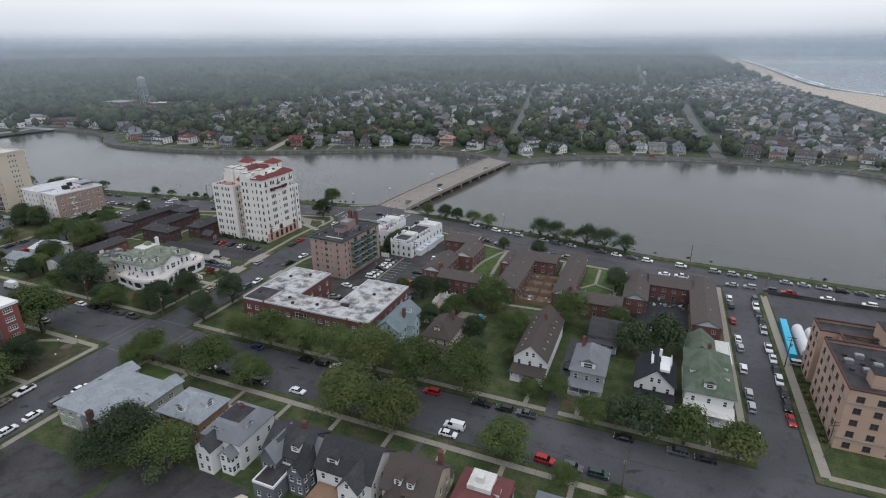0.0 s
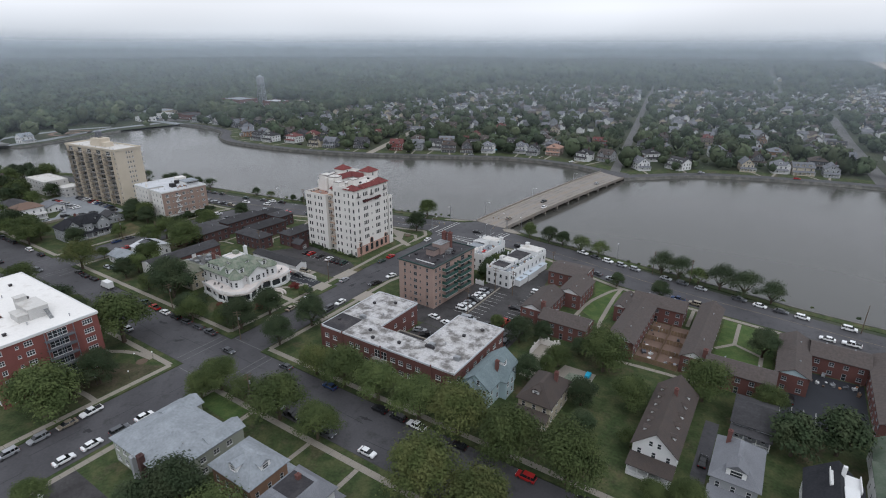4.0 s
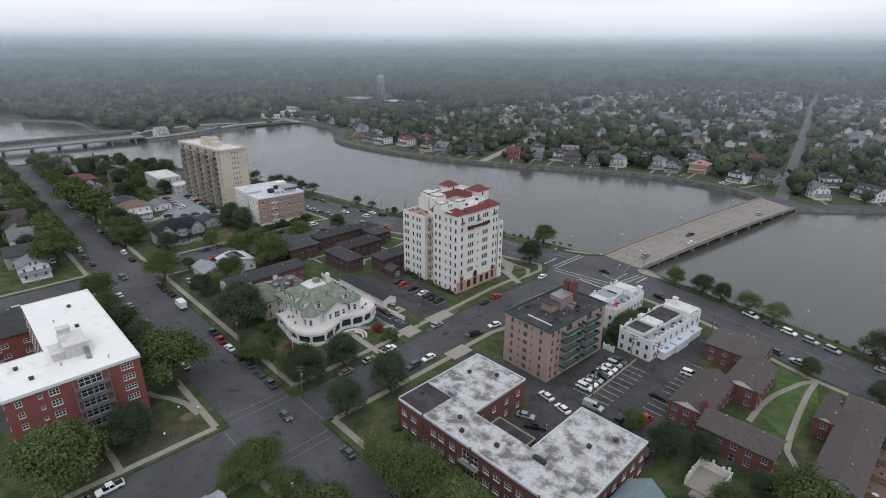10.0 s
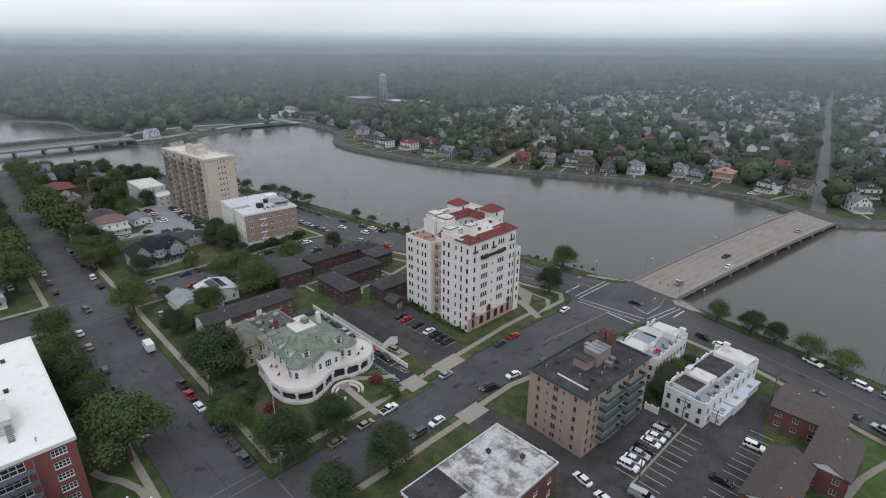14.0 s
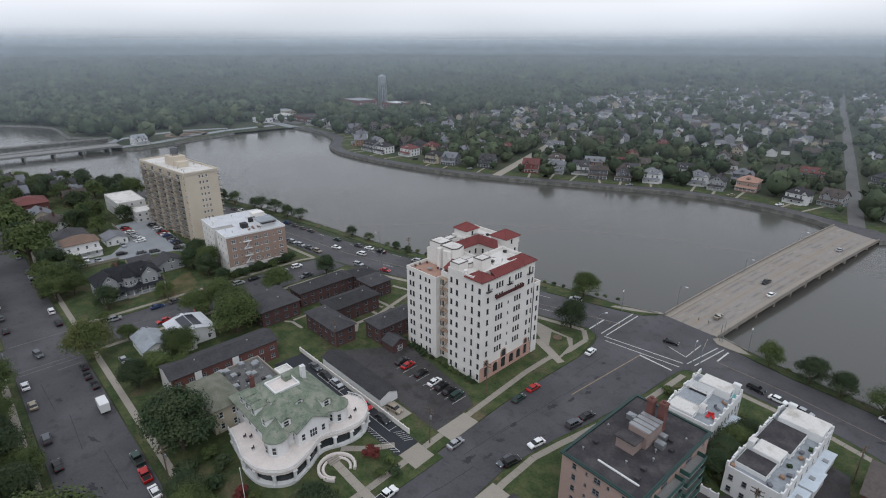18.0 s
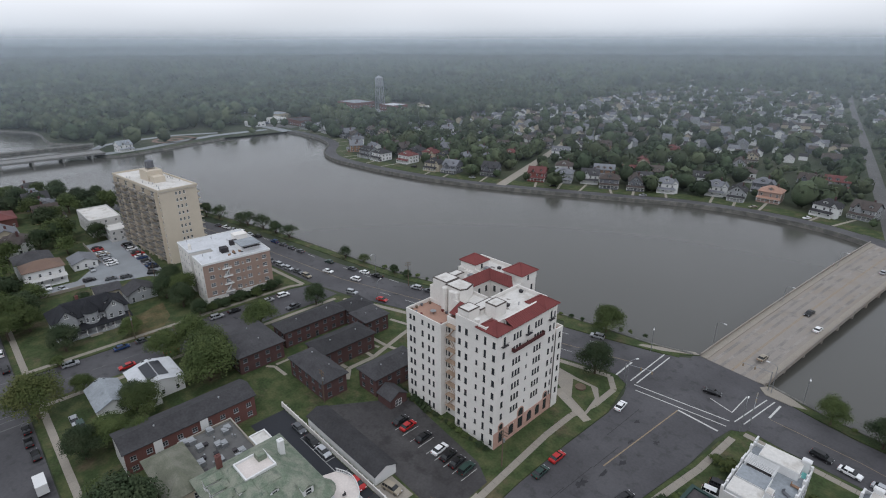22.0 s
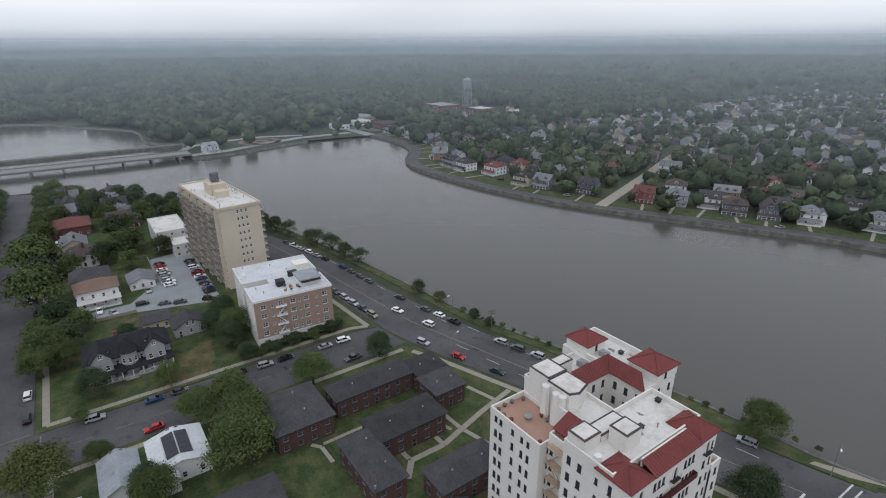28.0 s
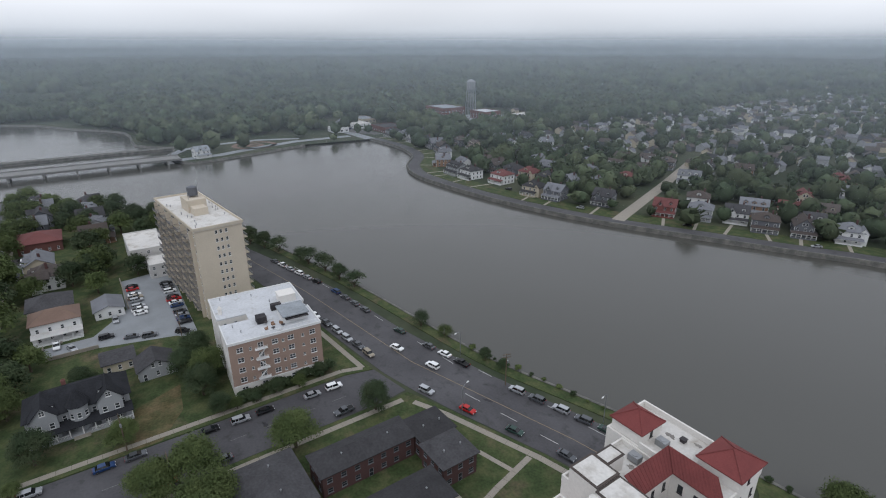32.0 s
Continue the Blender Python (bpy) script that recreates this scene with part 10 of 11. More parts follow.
# houses that stand out along the far shore
for px, py, rz, v, wall, roof in ((-170, 315, 26, 1, "bright_brick", "shingle_red"), (-281, 289, 3, 3, "white_paint", "shingle_red"), (-36, 374, 4, 3, "salmon_brick", "terrace_tile"), (-14, 436, 8, 5, "grey_siding", "shingle_red"), (-112, 355, 26, 5, "white_paint", "shingle_dark"), (-140, 336, 26, 1, "white_paint", "shingle_dark"), (-155, 326, 26, 3, "grey_siding", "shingle_grey"), (-204, 304, 20, 1, "dark_siding", "shingle_dark"), (-66, 366, 14, 4, "white_paint", "shingle_grey"), (12, 372, -12, 1, "grey_siding", "shingle_brown"), (70, 372, -30, 5, "white_paint", "shingle_dark"), (-330, 292, -10, 1, "white_paint", "shingle_grey")):
    HOUSES.append((px, py))
    far_house(px, py, rz, v, wall, roof, "%s house with %s roof and porch facing the lake" % (WORD[wall], RWORD[roof]), True)
far_row(NORTH, 30, 16.5, 0.97, True, 2.0)
far_row(NORTH, 60, 19, 0.92, False, 4.0)
for k in range(3):
    back_row(NORTH, 92 + 34 * k, 22, 0.8)

bm = bmesh.new()
for hx, hy in HOUSES:
    q = np.array([hx]), np.array([hy])
    if near_line(*q, NORTH)[0] < 42:
        best = min(NORTH, key=lambda p: (p[0] - hx) ** 2 + (p[1] - hy) ** 2)
        d = (Vector(best) - Vector((hx, hy))).normalized()
        n = Vector((-d.y, d.x)) * 0.8
        p0, p1 = Vector((hx, hy)) + d * 8.6, Vector(best) - d * 10.8
        if (p1 - p0).dot(d) > 1:
            quad(bm, [(*(p0 - n), 0.05), (*(p1 - n), 0.05), (*(p1 + n), 0.05), (*(p0 + n), 0.05)])
for f in bm.faces:
    if f.normal.z < 0:
        f.normal_flip()
tagged(solo("garden_walks", bm, "concrete", "pale front walks of the houses across the lake", "walks"), kind="stuff")

# timber houses on the western streets, half hidden by trees
for k, (hx, hy, rz) in enumerate(WEST_HOUSES):
    wall, roof = WALLS[k * 3 % 8], ROOFS[k * 5 % 7]
    wh = far_house(hx, hy, rz, k % 6, wall, roof, "%s timber house with %s roof on a leafy street" % (WORD[wall], RWORD[roof]), abs(hy + 24) < 4)

for k, (hx, hy) in enumerate(((-705, 165), (-745, 215), (-655, 240), (-820, 330), (-700, 350), (-880, 240), (-760, 470), (-820, 130))):
    far_house(hx, hy, 60 + 20 * k, k % 4, "white_paint", ROOFS[k % 7], "white timber house with %s roof among far woods" % RWORD[ROOFS[k % 7]], False)
    HOUSES.append((hx, hy))
for k, (px, py) in enumerate(((-300, 273), (-262, 278), (-205, 284), (-150, 306), (-96, 327), (-38, 349), (-10, 347), (88, 362), (150, 380), (232, 388), (262, 384))):
    far_car = car(px, py, 190 + 8 * k if px < 60 else 10, None, None, 0.06, "parked on the far lakeside road")

# looser houses farther off are one thing that nobody could count
def joined_houses(px, py, rot, sz, name, wall, roof, label):
    """Small gabled houses as one wall mesh and one roof mesh."""
    n = len(px)
    w, d, h, r = 5.0 * sz, 5.6 * sz, 6.0 * sz, 3.2 * sz
    c, s = np.cos(rot), np.sin(rot)
    def place(lx, ly, lz):
        return np.stack([px + c * lx - s * ly, py + s * lx + c * ly, lz], 1)
    o = np.ones(n)
    V = [place(a * w, b * d, z) for a, b, z in ((-o, -o, 0 * o), (o, -o, 0 * o), (o, o, 0 * o), (-o, o, 0 * o), (-o, -o, h), (o, -o, h), (o, o, h), (-o, o, h), (0 * o, -o, h + r), (0 * o, o, h + r))]
    vs = np.stack(V, 1).reshape(-1, 3)
    base = (np.arange(n) * 10)[:, None]
    quads = np.concatenate([base + np.array(f) for f in ((0, 1, 5, 4), (1, 2, 6, 5), (2, 3, 7, 6), (3, 0, 4, 7))])
    tris = np.concatenate([base + np.array(f) for f in ((4, 5, 8), (6, 7, 9))])
    root = thing(name, label, "houses", kind="stuff")
    me = bpy.data.meshes.new("wall")
    me.from_pydata(vs.tolist(), [], quads.tolist() + tris.tolist())
    me.materials.append(MATS[wall])
    tagged(child("wall", me, root), kind="stuff")
    e = 1.1
    R = [place(a * w * e, b * d * e, z) for a, b, z in ((-o, -o, h - 0.2), (-o, o, h - 0.2), (o, -o, h - 0.2), (o, o, h - 0.2), (0 * o, -o, h + r + 0.15), (0 * o, o, h + r + 0.15))]
    vs = np.stack(R, 1).reshape(-1, 3)
    base = (np.arange(n) * 6)[:, None]
    quads = np.concatenate([base + np.array(f) for f in ((0, 4, 5, 1), (2, 3, 5, 4))])
    me = bpy.data.meshes.new("roof")
    me.from_pydata(vs.tolist(), [], quads.tolist())
    me.materials.append(MATS[roof])
    tagged(child("roof", me, root), kind="stuff")


def scatter(n, x0, x1, y0, y1):
    return rng.uniform(x0, x1, n), rng.uniform(y0, y1, n)


spots = []
for (cnt, x0, x1, y0, y1) in ((2600, -440, 210, 380, 1250), (900, 205, 395, 420, 1700), (300, -600, 200, 1250, 2300), (500, 120, 400, 1500, 2600), (70, -1250, -480, 420, 1500)):
    a, b = scatter(cnt, x0, x1, y0, y1)
    ok = (near_line(a, b, ROAD_1) > 14) & (near_line(a, b, ROAD_2) > 15) & (near_line(a, b, NORTH) > 178) & ~inside(a, b, LAKE)
    if x0 > 200:
        ok = (near_line(a, b, ROAD_2) > 15) & (near_line(a, b, NORTH) > 40) & ~inside(a, b, LAKE)
    spots.append((a[ok], b[ok]))
SX, SY = np.concatenate([p[0] for p in spots]), np.concatenate([p[1] for p in spots])
keep = np.ones(len(SX), bool)
order = {}
for i, (x, y) in enumerate(zip(SX, SY)):
    k = (int(x // 15.5), int(y // 15.5))
    if k in order:
        keep[i] = False
    order[k] = i
SX, SY = SX[keep], SY[keep]
pick = rng.integers(0, 5, len(SX))
for j, (wall, roof, lab) in enumerate((("white_paint", "shingle_grey", "white houses with grey roofs among far trees"), ("white_paint", "shingle_dark", "white houses with dark roofs among far trees"), ("beige_siding", "shingle_brown", "beige houses with brown roofs among far trees"), ("grey_siding", "shingle_grey", "grey houses with grey roofs among far trees"), ("dark_siding", "shingle_brown", "dark houses with brown roofs among far trees"))):
    m = pick == j
    joined_houses(SX[m], SY[m], radians(12) + rng.integers(0, 2, m.sum()) * radians(90) + rng.uniform(-0.15, 0.15, m.sum()), rng.uniform(0.55, 0.9, m.sum()), "distant_houses", wall, roof, lab)


# --- woods
def blob(sub):
    bm = bmesh.new()
    bmesh.ops.create_icosphere(bm, subdivisions=sub, radius=1.0)
    v = np.array([p.co[:] for p in bm.verts])
    f = np.array([[q.index for q in p.verts] for p in bm.faces])
    bm.free()
    return v, f


def wood(name, px, py, rad, sub, mat, label, leaves=0):
    """Many far crowns as one object: lumpy rounded masses with loose sprays over them."""
    v, f = blob(sub)
    n, k = len(px), len(v)
    bump = 1 + rng.uniform(-0.17, 0.2, (n, k))
    hgt = rad * rng.uniform(0.75, 1.25, n)
    P = v[None] * bump[:, :, None] * np.stack([rad, rad, hgt], 1)[:, None, :]
    P[:, :, 0] += px[:, None]
    P[:, :, 1] += py[:, None]
    P[:, :, 2] += (hgt * 1.05 + 1.2)[:, None]
    F = (f[None] + (np.arange(n) * k)[:, None, None]).reshape(-1, 3)
    vs, fs = P.reshape(-1, 3).tolist(), F.tolist()
    if leaves:
        m = n * leaves
        idx = np.repeat(np.arange(n), leaves)
        d = rng.normal(size=(m, 3))
        d /= np.linalg.norm(d, axis=1)[:, None]
        d[:, 2] = np.abs(d[:, 2]) * 0.9
        c = np.stack([px[idx], py[idx], hgt[idx] * 1.05 + 1.2], 1) + d * np.stack([rad, rad, hgt], 1)[idx] * rng.uniform(0.9, 1.25, m)[:, None]
        u = rng.normal(size=(m, 3)) * 0.28 * rad[idx][:, None]
        w = rng.normal(size=(m, 3)) * 0.28 * rad[idx][:, None]
        Q = np.stack([c - u, c + w, c + u], 1).reshape(-1, 3)
        b0 = len(vs)
        vs += Q.tolist()
        fs += (np.arange(m * 3).reshape(m, 3) + b0).tolist()
    me = bpy.data.meshes.new(name)
    me.from_pydata(vs, [], fs)
    me.polygons.foreach_set("use_smooth", np.arange(len(fs)) < len(F))
    me.materials.append(MATS[mat])
    return tagged(new(name, me), label, "woods", kind="stuff")


def clear(a, b, grow=0.0):
    """Ground free of water, streets and houses."""
    ok = ~inside(a, b, LAKE) & (near_line(a, b, NORTH) > 14 + grow) & (near_line(a, b, ROAD_1) > 5.2) & (near_line(a, b, ROAD_2) > 9) & (near_line(a, b, ALLEY) > 7)
    for s in (SHORE_W, SHORE_N):
        ok &= near_line(a, b, s) > 7
    hx, hy = np.concatenate([np.array([h[0] for h in HOUSES]), SX]), np.concatenate([np.array([h[1] for h in HOUSES]), SY])
    for i in range(0, len(a), 2000):
        dx = np.abs(a[i:i + 2000, None] - hx[None])
        dy = np.abs(b[i:i + 2000, None] - hy[None])
        ok[i:i + 2000] &= ~((dx < 7.8) & (dy < 8.4)).any(1)
    return ok


a, b = scatter(2300, -430, 215, 285, 760)
m = clear(a, b)
m &= (near_line(a, b, NORTH) > 24) | (rng.random(len(a)) < 0.22)
wood("shore_trees", a[m], b[m], np.where(rng.random(m.sum()) < 0.2, rng.uniform(4.4, 6.6, m.sum()), rng.uniform(1.8, 4.0, m.sum())), 2, "far_leaf", "green garden trees between houses across the lake", 26)
a, b = scatter(260, -345, -215, 305, 400)
m = clear(a, b) & (near_line(a, b, NORTH) > 44)
wood("cove_trees", a[m], b[m], rng.uniform(2.6, 5.2, m.sum()), 2, "far_leaf", "dense tall trees behind the houses at the cove", 30)
a, b = scatter(1300, 215, 400, 385, 1100)
m = clear(a, b, 8)
wood("coast_trees", a[m], b[m], rng.uniform(2.0, 3.8, m.sum()), 1, "far_leaf", "small trees between the houses near the beach", 10)
a, b = scatter(3100, -480, 215, 760, 1500)
m = clear(a, b)
wood("inland_trees", a[m], b[m], np.where(rng.random(m.sum()) < 0.25, rng.uniform(4.6, 7.0, m.sum()), rng.uniform(2.4, 4.6, m.sum())), 1, "far_leaf", "green trees among distant houses", 6)
a, b = scatter(9000, -1250, -425, 60, 1000)
SQUARE = ((a > -585) & (a < -470) & (b > 100) & (b < 292)) | ((a > -680) & (a < -470) & (b > 290) & (b < 366)) | ((a > -650) & (a < -490) & (b > 400) & (b < 590))
m = clear(a, b) & ~(SQUARE & (rng.random(len(a)) < 0.96)) & ~((a > -470) & (b < 300))
wood("west_woods", a[m], b[m], rng.uniform(3.6, 8.6, m.sum()), 1, "far_leaf", "dense dark woods beyond the lake", 10)
a, b = scatter(1500, -1150, -850, -420, 120)
m = clear(a, b)
wood("west_woods", a[m], b[m], rng.uniform(4.2, 7.4, m.sum()), 1, "far_leaf", "dense dark woods beyond the pond", 8)

ang, rad2 = rng.uniform(radians(60), radians(205), 17000), np.sqrt(rng.uniform(1100 ** 2, 3000 ** 2, 17000))
a, b = rad2 * np.cos(ang), rad2 * np.sin(ang)
m = clear(a, b) & ((a < -520) | (b > 1450)) & (near_line(a, b, ROAD_2) > 16)
m &= ~((a > -1250) & (a < -425) & (b < 1000)) & ~((a > 60) & (rng.random(len(a)) < 0.6)) & (a < 380)
wood("distant_woods", a[m], b[m], rng.uniform(6.5, 12.0, m.sum()) * np.where(rng.random(m.sum()) < 0.2, 1.25, 1.0), 1, "far_leaf", "dark distant woods of rounded crowns in mist", 0)

# canopy of the farthest woods: one uneven sheet of crowns
rr = 900 * 1.0165 ** np.arange(104)
aa = np.radians(np.linspace(52, 205, 420))
RR, AA = np.meshgrid(rr, aa, indexing="ij")
RR = RR * rng.uniform(0.993, 1.007, RR.shape)
CX, CY = RR * np.cos(AA), RR * np.sin(AA)
CZ = rng.uniform(0.5, 9.0, CX.shape) + 2.0 * np.sin(CX * 0.004) * np.cos(CY * 0.003) + np.clip((RR - 1800) / 3000, 0, 1) ** 1.6 * 66
bare = (CX > -520) & (CY < 1450)
bare |= near_line(CX.ravel(), CY.ravel(), ROAD_2).reshape(CX.shape) < 26
bare |= CX > 390
bare |= (CX > 100) & (CY < 2400) & (rng.random(CX.shape) < 0.6)
bare |= inside(CX.ravel(), CY.ravel(), LAKE).reshape(CX.shape) | (near_line(CX.ravel(), CY.ravel(), SHORE_W).reshape(CX.shape) < 14)
CZ[bare] = -1.0
n0, n1 = CX.shape
idx = np.arange(n0 * n1).reshape(n0, n1)
quads = np.stack([idx[:-1, :-1], idx[1:, :-1], idx[1:, 1:], idx[:-1, 1:]], -1).reshape(-1, 4)
low = (CZ.ravel()[quads] < 0).all(1)
me = bpy.data.meshes.new("far_woods")
me.from_pydata(np.stack([CX, CY, CZ], -1).reshape(-1, 3).tolist(), [], quads[~low].tolist())
me.materials.append(MATS["far_leaf"])
tagged(new("far_woods", me), "endless dark woods fading towards the horizon", "woods", kind="stuff")

# --- beach and surf
bm = bmesh.new()
shore = [(q[0] - 6, q[1]) for q in COAST[1:]]
prev = None
for i, (x, y) in enumerate(curve(shore, 6)):
    w = 110 if y < 1500 else 85
    cur = [bm.verts.new((x - w, y, 0.1)), bm.verts.new((x - 12, y, 0.3)), bm.verts.new((x + 22, y, -1.8))]
    if prev:
        bm.faces.new((prev[0], cur[0], cur[1], prev[1])), bm.faces.new((prev[1], cur[1], cur[2], prev[2]))
    prev = cur
bmesh.ops.recalc_face_normals(bm, faces=bm.faces)
for f in bm.faces:
    if f.normal.z < 0:
        f.normal_flip()
solo("beach", bm, "sand", "wide pale sandy beach along the sea", "beach", kind="structure")
bm = bmesh.new()
for off, wid in ((14, 7), (32, 5)):
    prev = None
    for i, (x, y) in enumerate(curve(shore, 10)):
        x += off + 4 * math.sin(y * 0.013 + off) + 3 * math.sin(y * 0.05)
        ww = wid * (0.6 + 0.5 * math.sin(y * 0.021 + off))
        cur = [bm.verts.new((x - ww, y, -1.5)), bm.verts.new((x, y, -1.25)), bm.verts.new((x + ww, y, -1.55))]
        if prev:
            bm.faces.new((prev[0], cur[0], cur[1], prev[1])), bm.faces.new((prev[1], cur[1], cur[2], prev[2]))
        prev = cur
for f in bm.faces:
    if f.normal.z < 0:
        f.normal_flip()
solo("surf", bm, "foam", "white breaking surf along the beach", "surf", kind="structure")

slab("yard", [(-556, 300), (-522, 316), (-522, 328), (-604, 316), (-640, 340), (-646, 330), (-610, 304)], -0.1, 0.07, "far_street", "pale worn yard round the low shops")
slab("yard", [(-600, 430), (-520, 470), (-505, 560), (-560, 570), (-610, 500)], -0.1, 0.05, "asphalt_pale", "pale asphalt yard round the school")
for k in range(9):
    far_car = car(-548 - 8 * k, 308 + 1.2 * k + (k % 3) * 3, 10 * k, None, None, 0.07, "beside the far shops")

# --- water tower
wt = thing("water_tower", "grey steel water tower on tall braced legs", "water tower", -605, 512)
bm = bmesh.new()
tube(bm, 0, 0, 34, 44, 6.0, 6.0, 20)
tube(bm, 0, 0, 44, 47.5, 6.2, 0.5, 20)
tube(bm, 0, 0, 30, 34, 2.0, 6.0, 20)
part("tank", bm, "metal_grey", wt)
for k in range(6):
    a = math.tau * k / 6
    bm = bmesh.new()
    rod(bm, (7.5 * math.cos(a), 7.5 * math.sin(a), 0), (5.6 * math.cos(a), 5.6 * math.sin(a), 35), 0.45, 6)
    part("leg", bm, "metal_grey", wt)
for z in (9, 18, 27):
    bm = bmesh.new()
    r = 7.5 - 1.9 * z / 35
    for k in range(6):
        a, b2 = math.tau * k / 6, math.tau * (k + 1) / 6
        rod(bm, (r * math.cos(a), r * math.sin(a), z), (r * math.cos(b2), r * math.sin(b2), z), 0.22, 5)
        rod(bm, (r * math.cos(a), r * math.sin(a), z - 9), (r * math.cos(b2), r * math.sin(b2), z), 0.14, 4)
    part("brace_ring", bm, "metal_grey", wt)
bm = bmesh.new()
tube(bm, 0, 0, 0, 30, 0.9, 0.9, 10)
part("riser", bm, "metal_grey", wt)


# --- brick school, shops and small buildings at the head of the lake
def far_block(name, x0, y0, x1, y1, h, wall, roof, label, rows=2):
    t = thing(name, label, "building")
    zs = rows_of(rows, 1.0, 3.6)
    shell(t, x0, y0, x1, y1, 0, h, wall, {"E": grid(y1 - y0, max(2, int((y1 - y0) / 5)), zs, 2.4, 1.8, "double"), "S": grid(x1 - x0, max(2, int((x1 - x0) / 5)), zs, 2.4, 1.8, "double")})
    flat_roof(t, x0, y0, x1, y1, h - 0.2, roof, wall, rim=0.5)


far_block("school", -628, 452, -584, 486, 13.5, "red_brick", "grey_roof", "three-storey red brick school far beyond the lake", 3)
far_block("school_wing", -578, 490, -546, 516, 10.0, "red_brick", "roof_felt", "red brick school wing with a pale grey roof", 2)
far_block("school_hall", -540, 522, -486, 566, 6.5, "beige_siding", "white_roof", "low pale hall with a wide white roof", 1)
far_block("depot", -556, 330, -524, 356, 6.0, "red_brick", "tar_roof", "low red brick depot at the head of the lake", 1)
far_block("shop", -575, 285, -556, 302, 5.0, "white_paint", "white_roof", "low white shop at the head of the lake", 1)
far_block("shop", -600, 318, -572, 338, 5.0, "white_paint", "white_roof", "low white shop beside the lake road", 1)
far_block("shop", -640, 345, -610, 365, 5.0, "beige_siding", "grey_roof", "low beige shop beside the lake road", 1)
far_house(-500, 135, 100, 1, "white_paint", "grey_roof", "small white boathouse on the lake point", True)
bm = bmesh.new()
for r0, r1, z in ((16, 21, 0.05), (4, 9, 0.06)):
    for k in range(40):
        a, b2 = math.tau * k / 40, math.tau * (k + 1) / 40
        quad(bm, [(-532 + r0 * math.cos(a), 190 + r0 * math.sin(a), z), (-532 + r1 * math.cos(a), 190 + r1 * math.sin(a), z), (-532 + r1 * math.cos(b2), 190 + r1 * math.sin(b2), z), (-532 + r0 * math.cos(b2), 190 + r0 * math.sin(b2), z)])
solo("garden_ring", bm, "terracotta_paving", "round paved memorial garden on the lake point", "garden", kind="structure")
strip("road", [(-520, 112), (-545, 128), (-556, 150), (-560, 200), (-545, 240)], (-4, 4), 0.045, "asphalt_pale", "pale road round the lake point")
far_block("beach_house", 335, 420, 352, 436, 8.0, "white_paint", "white_roof", "large white modern house near the beach", 2)
bm = bmesh.new()
tube(bm, -93, 363, 0.0, 0.1, 4.2, 4.2, 16)
solo("swimming_pool", bm, "pool_blue", "small blue swimming pool in a lakeside garden", "pool")

# ---- street furniture and yard things ----
def utility_pole(x, y, rz=0, h=10.5, arms=2):
    t = thing("utility_pole", "tall dark wooden utility pole with crossarms", "utility pole", x, y, 0, rz, "utility poles")
    bm = bmesh.new()
    tube(bm, 0, 0, 0, h, 0.17, 0.11, 8)
    part("pole", bm, "pole_wood", t)
    for k in range(arms):
        bm = bmesh.new()
        box(bm, -1.2, -0.06, h - 0.5 - 0.9 * k, 1.2, 0.06, h - 0.36 - 0.9 * k)
        for u in (-1.1, -0.5, 0.5, 1.1):
            tube(bm, u, 0, h - 0.36 - 0.9 * k, h - 0.2 - 0.9 * k, 0.05, n=6)
        part("crossarm", bm, "pole_wood", t)
    bm = bmesh.new()
    tube(bm, 0.35, 0, h - 3.2, h - 2.3, 0.24, n=10)
    part("transformer", bm, "metal_grey", t)


for x, y, rz in ((-6.2, 59, 10), (-9.4, 83, 5), (9.6 - 7, 9.6, 45), (-5.2, 12.6, 45), (-36, 9.4, 90), (67.4, 117, 70), (55.4, 88, 0), (56.0, 66, 0), (62.6, 88.6, 0), (103, 140.6, 80), (118, 139, 80), (198.6, 57, 0), (199.4, 108, 0), (-130.4, 40, 0), (-178.6, 61, 0), (-98.6, 131.6, 70), (-58, 66.5, 0), (200.6, 18, 20), (34.8, -11.2, 90), (158, -10.2, 90), (174, 127.8, 80), (-110.6, 47, 0)):
    utility_pole(x, y, rz)


def street_lamp(x, y, rz, h=8.5):
    t = thing("street_lamp", "grey metal street lamp with a curved arm", "street lamp", x, y, 0, rz, "street lamps")
    bm = bmesh.new()
    tube(bm, 0, 0, 0, h, 0.11, 0.07, 8)
    part("post", bm, "metal_grey", t)
    bm = bmesh.new()
    rod(bm, (0, 0, h), (0.9, 0, h + 0.5), 0.05)
    rod(bm, (0.9, 0, h + 0.5), (2.2, 0, h + 0.6), 0.05)
    part("arm", bm, "metal_grey", t)
    bm = bmesh.new()
    box(bm, 2.0, -0.16, h + 0.5, 2.9, 0.16, h + 0.68)
    part("head", bm, "white_paint", t)


for x, y, rz in ((-8, 154.8, -70), (4.6, 172, -10), (-4.2, 131.4, 60), (-72, 141.6, -75), (-52, 127, 110), (-118, 130.0, -75), (-95, 113.4, 110), (33, 158.6, -80), (86, 147.4, -80), (25.4, 158, 180), (24.9, 134.6, 100), (11.6, 220, -10), (18, 275, -10)):
    street_lamp(x, y, rz, 7.5 if y > 200 else 8.5)


